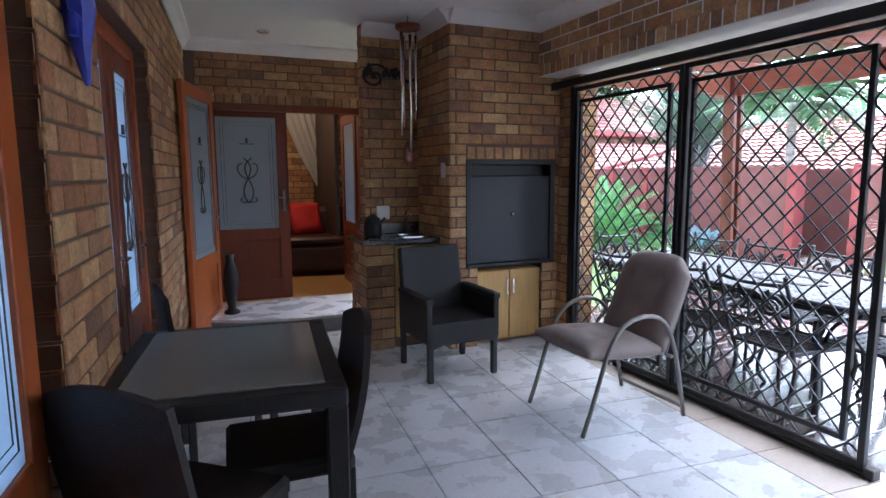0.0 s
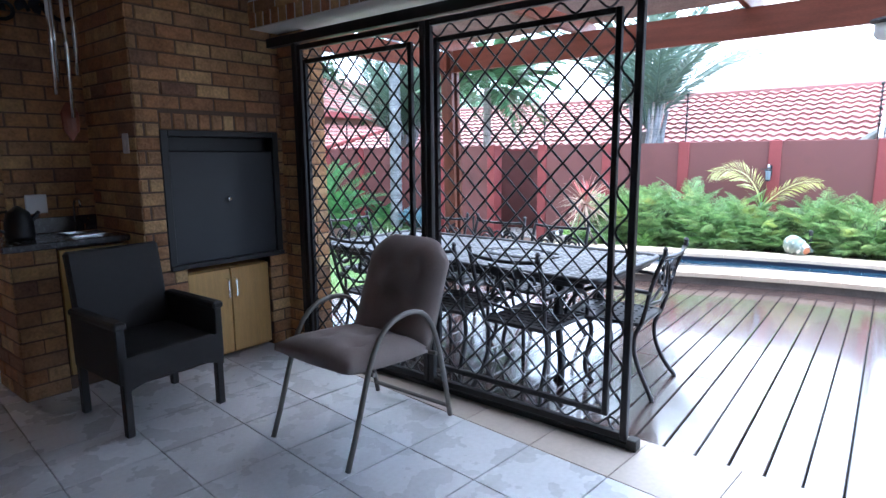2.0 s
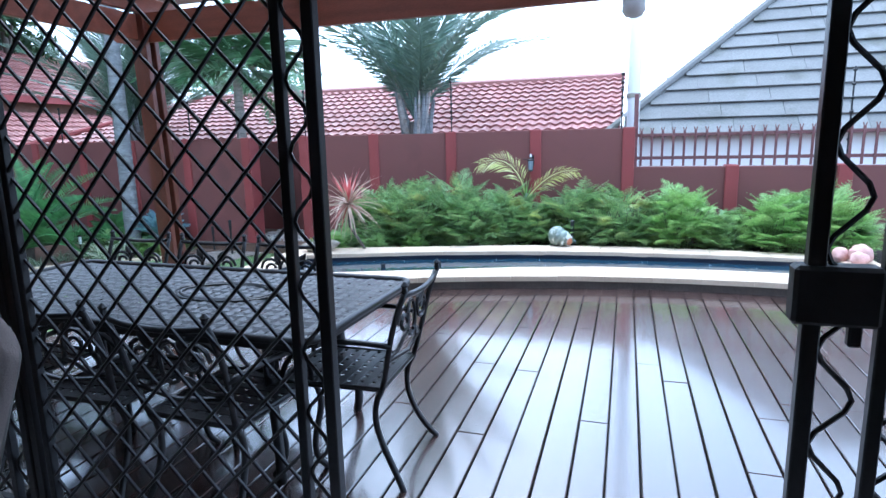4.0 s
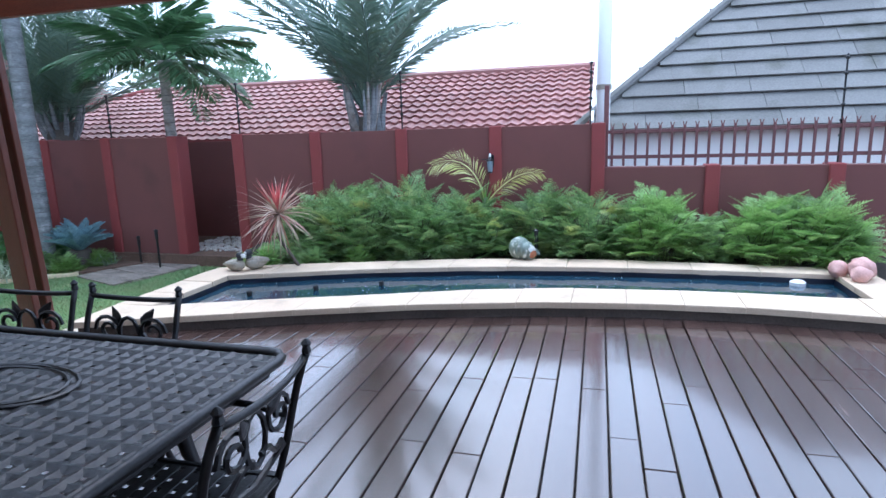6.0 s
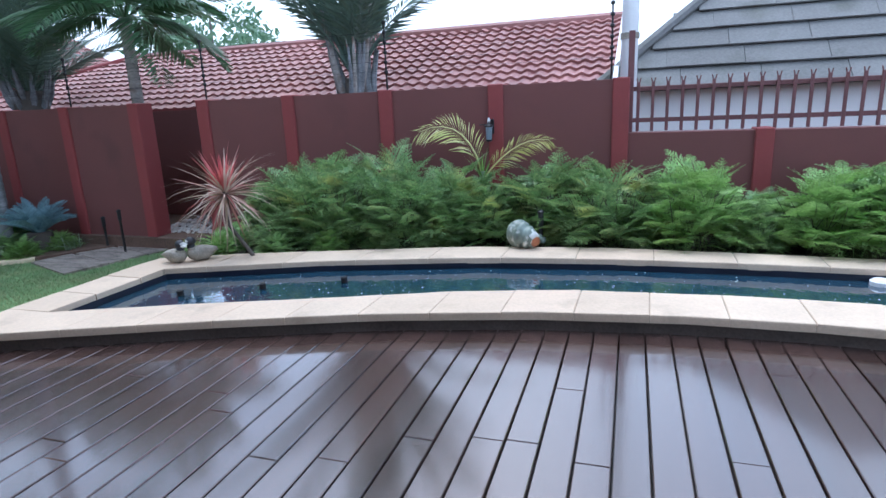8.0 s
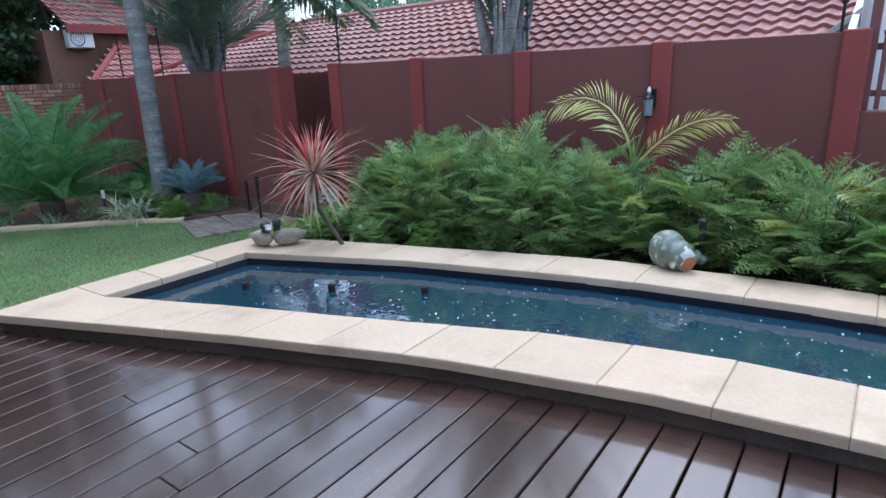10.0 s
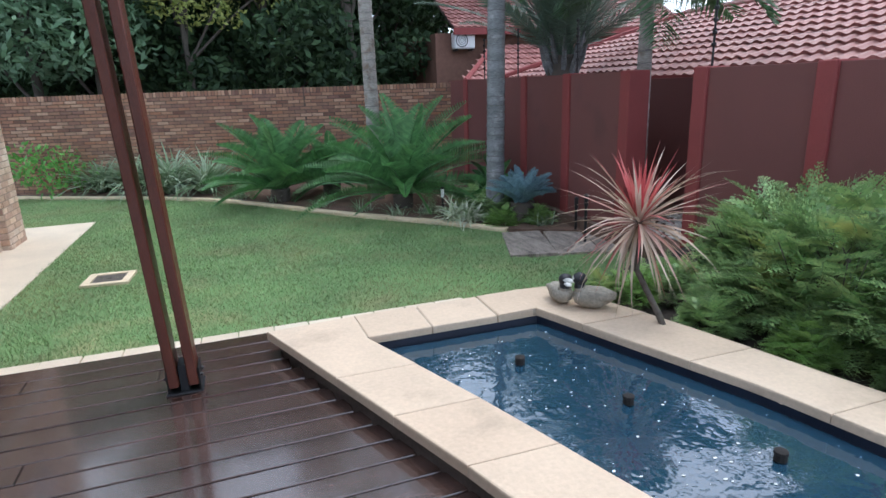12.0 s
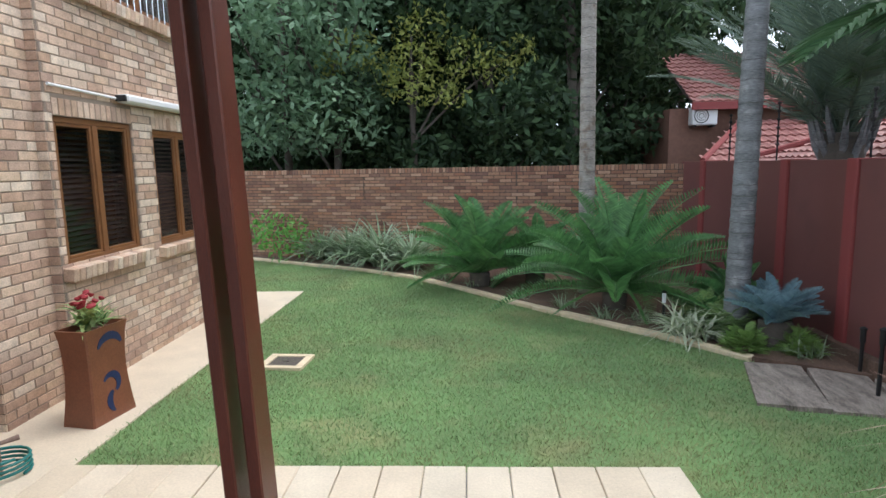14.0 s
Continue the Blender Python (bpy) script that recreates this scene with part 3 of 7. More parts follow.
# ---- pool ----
pool = structure("pool_shell", prism([(lerp_curve(FO, y) + 0.03, y) for y in np.linspace(-1.3, 5.38, 24)] + [(lerp_curve(BO, y) - 0.03, y) for y in np.linspace(5.38, -1.3, 24)], GZ - 0.02, -0.13), M_RISER, "dark brown rendered pool wall under the coping", "pool")
wall_in = []
for C, s in ((FI, 1), (BI, -1)):
    ys = np.linspace(-0.95, 5.09, 40)
    P = [(lerp_curve(C, y), y) for y in ys]
    v = [(x, y, z) for x, y in P for z in (-0.13, 0.0)]
    wall_in.append((v, [(2 * i, 2 * i + 2, 2 * i + 3, 2 * i + 1) for i in range(len(P) - 1)]))
for y, x0, x1 in ((5.085, 7.02, 8.14), (-0.95, 8.3, 9.15)):
    wall_in.append(([(x0, y, -0.13), (x1, y, -0.13), (x1, y, 0), (x0, y, 0)], [(0, 1, 2, 3)]))
structure("pool_lining", wall_in, M_POOL, "dark navy lining of the pool walls", "pool")
ys = np.linspace(-0.94, 5.075, 60)
structure("pool_water", ([(lerp_curve(C, y), y, -0.05) for y in ys for C in (FI, BI)], [(2 * i, 2 * i + 1, 2 * i + 3, 2 * i + 2) for i in range(59)]), M_WATER, "dark blue rippled pool water reflecting the sky", "water")
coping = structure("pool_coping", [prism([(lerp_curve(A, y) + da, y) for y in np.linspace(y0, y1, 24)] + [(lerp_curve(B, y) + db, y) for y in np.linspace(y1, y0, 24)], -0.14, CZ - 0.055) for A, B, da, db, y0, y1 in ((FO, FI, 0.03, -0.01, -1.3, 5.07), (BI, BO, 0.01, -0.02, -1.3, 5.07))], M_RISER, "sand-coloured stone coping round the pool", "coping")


def slab(poly):
    """One coping slab with a softened upper edge."""
    n = len(poly)
    cx, cy = sum(p[0] for p in poly) / n, sum(p[1] for p in poly) / n
    ring = lambda s, z: [(cx + (x - cx) * (1 - s / math.hypot(x - cx, y - cy)), cy + (y - cy) * (1 - s / math.hypot(x - cx, y - cy)), z) for x, y in poly]
    dz = R.uniform(-0.002, 0.002)
    v = ring(0.002, CZ - 0.055) + ring(0.002, CZ - 0.012 + dz) + ring(0.005, CZ - 0.003 + dz) + ring(0.013, CZ + dz)
    f = [(k * n + i, k * n + (i + 1) % n, (k + 1) * n + (i + 1) % n, (k + 1) * n + i) for k in range(3) for i in range(n)]
    f += [tuple(range(3 * n, 4 * n)), tuple(range(n))[::-1]]
    part("coping_slab", (v, f), M_COPING, coping)


def strip_slabs(A, B, y_from, y_to, step):
    n = max(1, round(abs(y_to - y_from) / step))
    e = np.linspace(y_from, y_to, n + 1)
    for y0, y1 in zip(e[:-1], e[1:]):
        a0, a1, b0, b1 = lerp_curve(A, y0), lerp_curve(A, y1), lerp_curve(B, y0), lerp_curve(B, y1)
        ym = (y0 + y1) / 2
        slab([(a0, y0), (b0, y0), (lerp_curve(B, ym), ym), (b1, y1), (a1, y1), (lerp_curve(A, ym), ym)])


part("joint_mortar", [prism([(lerp_curve(A, y) + da, y) for y in np.linspace(y0, y1, 24)] + [(lerp_curve(B, y) + db, y) for y in np.linspace(y1, y0, 24)], CZ - 0.05, CZ - 0.007) for A, B, da, db, y0, y1 in ((FO, FI, 0.02, -0.02, -1.28, 5.05), (BI, BO, 0.02, -0.02, -1.28, 5.05))] + [prism([(7.0, 5.1), (8.2, 5.1), (8.2, 5.44), (7.0, 5.44)], CZ - 0.05, CZ - 0.007)], M_JOINT, coping, "grey-brown joint mortar")
strip_slabs(FO, FI, -1.3, 4.65, 0.47)
strip_slabs(BI, BO, -0.95, 4.75, 0.62)
slab([(lerp_curve(FO, 4.65), 4.65), (lerp_curve(FI, 4.65), 4.65), (7.02, 5.08), (7.0, 5.46), (6.45, 5.42)])
slab([(7.02, 5.085), (7.42, 5.085), (7.42, 5.46), (7.0, 5.46)])
slab([(7.425, 5.085), (7.86, 5.085), (7.86, 5.47), (7.425, 5.46)])
slab([(7.865, 5.085), (8.14, 5.10), (lerp_curve(BI, 4.75), 4.75), (lerp_curve(BO, 4.75), 4.75), (8.46, 5.45), (8.2, 5.48), (7.865, 5.47)])
slab([(8.3, -0.96), (8.3, -1.3), (8.68, -1.3), (8.68, -0.96)][::-1])
slab([(8.685, -0.96), (8.685, -1.3), (9.46, -1.3), (9.48, -0.96)][::-1])

# ---- boundary wall, oxblood red ----
WX = 10.7
Q = [6.61, 5.30, 3.97, 2.64, 1.31, -0.05, -1.38, -2.7, -4.0]
rw = structure("boundary_wall", [cbox(WX, WX + 0.22, 1.31, 6.61, GZ - 0.02, 1.55), cbox(WX, WX + 0.22, -6.0, 1.31, GZ - 0.02, 1.0), cbox(WX, WX + 0.22, 7.76, 13.9, GZ - 0.02, 1.55)], M_REDWALL, "oxblood red plastered boundary wall", "wall")
for y, top in [(q, 1.565) for q in Q[:5]] + [(q, 1.02) for q in Q[5:]] + [(7.79, 1.565), (9.1, 1.565), (10.38, 1.565), (11.65, 1.565), (12.9, 1.565)]:
    w = 0.09 if y in (7.79, 6.61) else 0.085
    part("pilaster", cbox(WX - 0.035, WX + 0.25, y - w, y + w, GZ - 0.02, top, 0.01), M_PILASTER, rw, "brighter red painted pilaster")
part("passage_wall", cbox(WX + 1.6, WX + 1.75, 6.2, 10.0, GZ - 0.02, 1.46), M_REDWALL, rw)
part("gap_side", cbox(WX + 0.22, WX + 1.7, 6.3, 6.5, GZ - 0.02, 1.5), M_REDWALL, rw)
structure("gap_floor", prism([(10.6, 6.5), (12.3, 6.5), (12.3, 9.6), (10.6, 9.6)], GZ - 0.02, -0.32), M_SOIL, "trodden soil in the passage behind the wall", "path")

# ---- back wall of red face brick ----
BW0, BW1 = Vector((10.95, 13.75, 0)), Vector((-3.0, 17.6, 0))
bd = (BW1 - BW0).length
ba = math.degrees(math.atan2(BW1.y - BW0.y, BW1.x - BW0.x))
bface = pose(BW0.x, BW0.y, 0, 0, 0, ba)
bw = structure("wall_back", moved(cbox(0, bd, -0.22, 0, GZ - 0.02, 1.5), bface), M_MORTAR_BACK, "weathered red face-brick garden wall", "wall")
bricks(bw, bface, bd, GZ, 1.41, M_BRICK_BACK, M_BRICK_BACK_J, limit=0, soldiers=[(0, bd, 1.41, 1.52)], H=0.056, J=0.013, rough=0.011)
for u in (3.3, 6.6, 9.9):
    part("expansion_joint", moved(cbox(u - 0.012, u + 0.012, -0.005, 0.012, GZ, 1.5), bface), M_MORTAR_BACK, bw)
structure("coping_riser", prism([(6.52, 5.40), (6.66, 4.98), (7.02, 5.12), (7.02, 5.43)], GZ - 0.01, CZ - 0.055), M_RISER, "dark brown rendered face under the coping corner", "pool wall")


# ---- covered patio: floor, ceiling, walls ----
CEIL = 2.72
floor = structure("floor", [cbox(-1.0, 3.3, -2.2, 6.5, -0.52, -0.012, 0.001)], M_GROUT, "pale grey square-tiled patio floor", "floor")
T = 0.415
TF = pose(1.295, 2.861, 0, 0, 0, -4.9)
TILE_ME = mesh("floor_tile", cbox(0.0025, T - 0.0025, 0.0025, T - 0.0025, -0.012, 0, 0.002), M_TILE)
for i in range(-5, 4):
    for j in range(-12, 9):
        ob = new("floor_tile", TILE_ME)
        ob.parent, ob.matrix_basis = floor, TF @ pose(i * T, j * T, R.uniform(-0.0006, 0.0006))
for j in range(-12, 9):
    a, b = TF @ Vector((4 * T + 0.0025, j * T + 0.0025, 0)), TF @ Vector((4 * T + 0.0025, (j + 1) * T - 0.0025, 0))
    k = math.tan(radians(4.9))
    part("border_tile", prism([(a.x, a.y), (3.297, a.y - (3.297 - a.x) * k), (3.297, b.y - (3.297 - b.x) * k), (b.x, b.y)], -0.012, R.uniform(-0.0006, 0.0004)), M_TILEBEIGE, floor, "beige border tile")
structure("ceiling", [cbox(-1.3, 3.45, -2.3, 6.7, CEIL, CEIL + 0.12, 0.001)], M_PLASTER, "smooth white plastered ceiling", "ceiling")
structure("roof_slab", [cbox(-1.4, 3.5, -2.4, 5.6, 3.0, 3.15, 0.001), cbox(-1.4, 2.9, 5.6, 9.6, 3.0, 3.15, 0.001)], M_PLASTER, "flat roof slab over the patio", "roof")

# braai pier with niche and cupboard recess
nx0, nx1, nz0, nz1 = 2.35, 3.21, 0.69, 1.565
pier = structure("wall_north", [cbox(2.21, nx0, 4.61, 5.42, 0, CEIL, 0.001), cbox(nx1, 3.42, 4.61, 5.42, 0, CEIL, 0.001), cbox(nx0, nx1, 4.61, 5.42, nz1, CEIL, 0.001), cbox(nx0, nx1, 5.1, 5.42, 0, nz1, 0.001), cbox(nx0, 2.46, 4.61, 5.1, 0, nz0, 0.001), cbox(3.09, nx1, 4.61, 5.1, 0, nz0, 0.001)], M_MORTAR_IN, "brown face-brick barbecue pier", "wall")
bricks(pier, strip_frame(3.42, 4.61, 0, 180), 3.42 - 2.21, 0, CEIL - 0.02, M_BRICK_IN, M_BRICK_IN_J, holes=[(3.42 - nx1, 3.42 - nx0, nz0 - 0.02, nz1), (3.42 - 3.09, 3.42 - 2.46, 0, nz0)], soldiers=[(3.42 - nx1 - 0.0, 3.42 - nx0, nz1, nz1 + 0.105)])
bricks(pier, strip_frame(2.21, 4.61, 0, 90), 0.69, 0, CEIL - 0.02, M_BRICK_IN, M_BRICK_IN_J, limit=150)
alc = structure("wall_alcove", [cbox(1.70, 2.21, 5.30, 5.42, 0, CEIL, 0.001)], M_MORTAR_IN, "brown face-brick back wall of the sink alcove", "wall")
bricks(alc, strip_frame(2.21, 5.30, 0, 180), 0.51, 0.9, CEIL - 0.02, M_BRICK_IN, M_BRICK_IN_J)
bricks(alc, strip_frame(1.70, 5.30, 0, 90), 0.12, 0, CEIL - 0.02, M_BRICK_IN, M_BRICK_IN_J)
jamb = structure("wall_gate_jamb", [cbox(3.25, 3.42, 4.33, 4.61, 0, 2.25, 0.001)], M_MORTAR_IN, "brown face-brick jamb beside the gates", "wall")
bricks(jamb, strip_frame(3.25, 4.33, 0, 90), 0.28, 0, 2.25, M_BRICK_IN, M_BRICK_IN_J)
bricks(jamb, strip_frame(3.42, 4.33, 0, 180), 0.17, 0, 2.25, M_BRICK_IN, M_BRICK_IN_J)
# lintel over the gates
lin = structure("wall_lintel", [cbox(3.03, 3.42, -2.2, 4.61, 2.25, CEIL, 0.001)], M_PLASTER, "brick lintel with a plastered soffit over the gates", "wall")
bricks(lin, strip_frame(3.03, 0.0, 0, 90), 4.61, 2.25, CEIL - 0.02, M_BRICK_IN, M_BRICK_IN_J, soldiers=[(0, 4.61, 2.25, 2.36)], near=3.5, limit=280)
lin2 = structure("wall_gate_side", [cbox(3.03, 3.42, -2.2, -0.45, 0, 2.25, 0.001)], M_MORTAR_IN, "brown face-brick wall beside the gates", "wall")
bricks(lin2, strip_frame(3.03, -2.2, 0, 90), 1.75, 0, 2.25, M_BRICK_IN, M_BRICK_IN_J, limit=0)
structure("wall_south", [cbox(-1.0, 3.03, -2.3, -2.2, 0, CEIL, 0.001)], M_PLASTER, "plain plastered wall closing the patio", "wall")
# left wall, with two doorways
LW = strip_frame(0.30, 6.45, 0, -94.9)
D2, D1 = (2.30, 3.60), (4.29, 5.85)
DH = 2.16
lw = structure("wall_west", [moved(b, LW) for b in (cbox(0, D2[0], -0.2, 0, 0, CEIL, 0.001), cbox(D2[1], D1[0], -0.2, 0, 0, CEIL, 0.001), cbox(D1[1], 8.8, -0.2, 0, 0, CEIL, 0.001), cbox(D2[0], D2[1], -0.2, 0, DH, CEIL, 0.001), cbox(D1[0], D1[1], -0.2, 0, DH, CEIL, 0.001))], M_MORTAR_IN, "brown face-brick wall with two glazed doorways", "wall")
bricks(lw, LW, 6.6, 0, CEIL - 0.02, M_BRICK_IN, M_BRICK_IN_J, holes=[(D2[0], D2[1], 0, DH), (D1[0], D1[1], 0, DH)], soldiers=[(D2[0], D2[1], DH, DH + 0.105), (D1[0], D1[1], DH, DH + 0.105)], near=4.0)
for u in (D1[0], D2[0]):
    bricks(lw, LW @ pose(u, 0, 0, 0, 0, 90) @ pose(-0.2, 0, 0), 0.2, 0, DH, M_BRICK_IN, M_BRICK_IN_J, limit=60)
# end wall over the lounge doors and the lounge behind
ew = structure("wall_end", [cbox(0.2, 2.3, 6.45, 6.6, 2.14, CEIL, 0.001), cbox(2.05, 2.3, 6.45, 6.6, 0, 2.14, 0.001)], M_MORTAR_IN, "brown face-brick wall over the lounge doors", "wall")
bricks(ew, strip_frame(2.3, 6.45, 0, 180), 1.9, 2.14, CEIL - 0.02, M_BRICK_IN, M_BRICK_IN_J, soldiers=[(0, 1.9, 2.14, 2.25)])
structure("floor_lounge", [cbox(-1.4, 3.0, 6.5, 9.4, -0.02, 0.15, 0.001)], M_WOODFLOOR, "yellow timber floor of the lounge", "floor")
lounge = structure("wall_lounge", [cbox(-1.4, 3.0, 9.2, 9.35, 0, 3.0, 0.001), cbox(-1.5, -1.4, 6.3, 9.35, 0, 3.0, 0.001), cbox(-1.4, 0.2, 6.45, 6.6, 0, 3.0, 0.001)], M_MORTAR_IN, "brick walls of the dim lounge", "wall")
bricks(lounge, strip_frame(3.0, 9.2, 0, 180), 3.4, 0.15, 2.7, M_BRICK_IN, M_BRICK_IN_J, limit=0)
structure("ceiling_lounge", [cbox(-1.4, 3.0, 6.6, 9.4, CEIL, CEIL + 0.1, 0.001)], M_PLASTER, "white ceiling of the lounge", "ceiling")
step = [(0.25, 5.95), (0.7, 5.72), (1.2, 5.60), (1.6, 5.58), (1.82, 5.70), (1.90, 5.95), (1.95, 6.5), (0.25, 6.5)]
structure("door_step", [prism(step, 0, 0.13)], M_GROUT, "rounded pale tiled step before the lounge doors", "step")
structure("step_tread", [prism([(x, y - 0.015) for x, y in step], 0.13, 0.155)], M_TILE, "pale tiled tread of the rounded step", "step")
# cornices
CORN = [(0, 0), (0.09, 0), (0.085, 0.02), (0.055, 0.045), (0.03, 0.08), (0.012, 0.105), (0, 0.11)]


def cornice(x0, y0, x1, y1):
    """A coved strip under the ceiling; its wall lies to the left of its way."""
    d = Vector((x1 - x0, y1 - y0, 0)).normalized()
    s = Vector((d.y, -d.x, 0))
    v = [tuple(Vector((x, y, CEIL)) + s * a - Vector((0, 0, b))) for x, y in ((x0, y0), (x1, y1)) for a, b in CORN]
    n = len(CORN)
    f = [(i, (i + 1) % n, n + (i + 1) % n, n + i) for i in range(n)] + [tuple(range(n)), tuple(range(n, 2 * n))]
    structure("cornice", (v, f), M_PLASTER, "white coved plaster cornice", "cornice")


cornice(-0.305, -2.2, 0.30, 6.45)
cornice(0.30, 6.45, 2.2, 6.45)
cornice(1.70, 5.30, 2.21, 5.30)
cornice(2.21, 5.30, 2.21, 4.61)
cornice(2.21, 4.61, 3.03, 4.61)
cornice(3.03, 4.61, 3.03, -2.2)

# ---- house outside, buff face brick ----
HX = 3.22
W1, W2 = (8.07, 9.28, 0.73, 2.07), (9.68, 10.88, 0.70, 2.04)
U1 = (8.45, 10.85, 3.27, 4.9)
HY0, HY1, HT = 7.98, 11.62, 6.0


def pierced(x0, x1, y0, y1, z0, z1, holes):
    """A wall block in a plane of constant x with rectangular holes (y0, y1, z0, z1)."""
    out = []
    ys = sorted({y0, y1, *[h[0] for h in holes], *[h[1] for h in holes]})
    zs = sorted({z0, z1, *[h[2] for h in holes], *[h[3] for h in holes]})
    for a, b in zip(ys[:-1], ys[1:]):
        for c, d in zip(zs[:-1], zs[1:]):
            if not any(h[0] <= a and b <= h[1] and h[2] <= c and d <= h[3] for h in holes):
                out.append(cbox(x0, x1, a, b, c, d, 0.0005))
    return out


house = structure("wall_house", pierced(HX - 0.25, HX, HY0, HY1, GZ - 0.02, HT, [W1, W2, U1]) + [cbox(2.85, 3.12, 7.3, HY0, GZ - 0.02, HT, 0.001), cbox(2.6, 2.85, 7.3, 7.5, GZ - 0.02, HT, 0.001), cbox(HX - 3, HX - 0.25, HY1 - 0.25, HY1, GZ - 0.02, HT, 0.001)], M_MORTAR_OUT, "buff face-brick house wall", "wall")
to_u = lambda h: (HY1 - h[1], HY1 - h[0], h[2], h[3])
hf = strip_frame(HX, HY1, 0, -90)
bricks(house, hf, HY1 - HY0, GZ, 4.6, M_BRICK_OUT, M_BRICK_OUT_J, holes=[to_u(W1), to_u(W2), to_u(U1)], soldiers=[(HY1 - W1[1], HY1 - W1[0], W1[3], W1[3] + 0.16), (HY1 - W2[1], HY1 - W2[0], W2[3], W2[3] + 0.16)], near=3.2, limit=300)
bricks(house, strip_frame(3.12, HY0, 0, -90), HY0 - 7.3, GZ, 4.6, M_BRICK_OUT, M_BRICK_OUT_J, near=0.3, limit=220)
bricks(house, strip_frame(3.12, 7.3, 0, 180), 0.5, GZ, 3.0, M_BRICK_OUT, M_BRICK_OUT_J, limit=0)
bricks(house, strip_frame(HX, HY0, 0, 180), 0.10, GZ, 4.6, M_BRICK_OUT, M_BRICK_OUT_J, limit=40)
cp = structure("house_corner_pier", [cbox(HX - 0.1, HX + 0.11, HY1 - 0.62, HY1, GZ - 0.02, HT, 0.001)], M_MORTAR_OUT, "buff face-brick corner pier of the house", "wall")
bricks(cp, strip_frame(HX + 0.11, HY1, 0, -90), 0.62, GZ, 4.6, M_BRICK_OUT, M_BRICK_OUT_J, limit=150)
bricks(cp, strip_frame(HX + 0.11, HY1 - 0.62, 0, 180), 0.11, GZ, 4.6, M_BRICK_OUT, M_BRICK_OUT_J, limit=60)
# out of view; the opening is added only to let daylight in by the lounge
structure("wall_link", pierced(2.75, 2.9, 5.42, 7.3, GZ - 0.02, 3.0, [(5.7, 6.9, 0.9, 2.1)]), M_MORTAR_OUT, "unseen brick wall linking patio and house, opening added for daylight", "wall")


def window(name, y0, y1, z0, z1, x, blinds=True):
    w = thing(name, "brown hardwood casement window with dark blinds drawn", "window", pose(x, y0, z0), "", "structure")
    W, H, t = y1 - y0, z1 - z0, 0.055
    part("window_frame", [cbox(-0.09, -0.02, 0, t, 0, H), cbox(-0.09, -0.02, W - t, W, 0, H), cbox(-0.09, -0.02, t, W - t, 0, t), cbox(-0.09, -0.02, t, W - t, H - t, H), cbox(-0.09, -0.015, W * 0.5 - 0.035, W * 0.5 + 0.035, t, H - t)], M_WINWOOD, w)
    for a, b in ((t, W * 0.5 - 0.035), (W * 0.5 + 0.035, W - t)):
        p = part("pane", cbox(-0.062, -0.056, a, b, t, H - t, 0.001), M_GLASS, w)
        p.visible_shadow = False
        part("sash", [cbox(-0.075, -0.03, a, a + 0.03, t, H - t), cbox(-0.075, -0.03, b - 0.03, b, t, H - t), cbox(-0.075, -0.03, a + 0.03, b - 0.03, t, t + 0.03), cbox(-0.075, -0.03, a + 0.03, b - 0.03, H - t - 0.03, H - t)], M_WINWOOD, w)
    if blinds:
        n = int((H - 0.1) / 0.05)
        sl = mesh("blind_slat", moved(cbox(-0.022, 0.022, 0, W - 0.1, -0.002, 0.002, 0.0005), pose(0, 0, 0, 0, 35, 0)), M_BLIND)
        for i in range(n):
            ob = new("blind_slat", sl)
            ob.parent = w
            ob.matrix_basis = pose(-0.13, 0.05, 0.06 + i * 0.05)
    # dark sheet whose colour stands in for the unlit room behind the panes
    part("dark_backing", cbox(-1.2, -1.15, -0.3, W + 0.3, -0.5, H + 0.5), M_BLIND, w)
    return w


w1 = window("window_1", *W1, HX)
w2 = window("window_2", *W2, HX)
w3 = window("window_3", *U1, HX, False)
for i in range(18):
    part("burglar_bar", tube([(-0.01, 0.08 + i * 0.13, 0), (-0.01, 0.08 + i * 0.13, U1[3] - U1[2])], 0.008), M_CHROME, w3)
for h, par in ((W1, w1), (W2, w2), (U1, w3)):
    n = round((h[1] - h[0] + 0.16) / 0.084)
    for i in range(n):
        ob = part("sill_brick", cbox(-0.05, 0.11, i * 0.084 + 0.005, i * 0.084 + 0.079, -0.125, -0.005, 0.006), M_BRICK_OUT, par, m=pose(0, -0.08, 0, 0, 6, 0))
aw = thing("awning_roller", "white enamelled awning roller box on the brick wall", "awning", pose(HX, 9.02, 2.27))
part("roller_box", cbox(0.01, 0.15, 0, 2.55, 0, 0.085, 0.02), M_WHITE, aw)
part("end_cap", cbox(0.02, 0.14, -0.03, 0.0, 0.01, 0.075, 0.01), M_BLACK, aw)
part("pipe", tube([(0.03, -1.0, 0.06), (0.03, -0.03, 0.04)], 0.014, 8), M_WHITE, aw)


# ---- plants ----
def arr(shape):
    return np.array(shape[0], float), shape[1]


def pack(name, shapes, material, smooth=False):
    """One mesh from many shapes."""
    vs, fs, k = [], [], 0
    for v, f in shapes:
        vs.append(np.asarray(v, float))
        fs.extend([tuple(i + k for i in q) for q in f])
        k += len(v)
    me = bpy.data.meshes.new(name)
    me.from_pydata(np.concatenate(vs).tolist(), [], fs)
    me.materials.append(material)
    if smooth:
        me.shade_smooth()
    return me


def xf(shape, m):
    a = np.array(m)
    return np.asarray(shape[0]) @ a[:3, :3].T + a[:3, 3], shape[1]


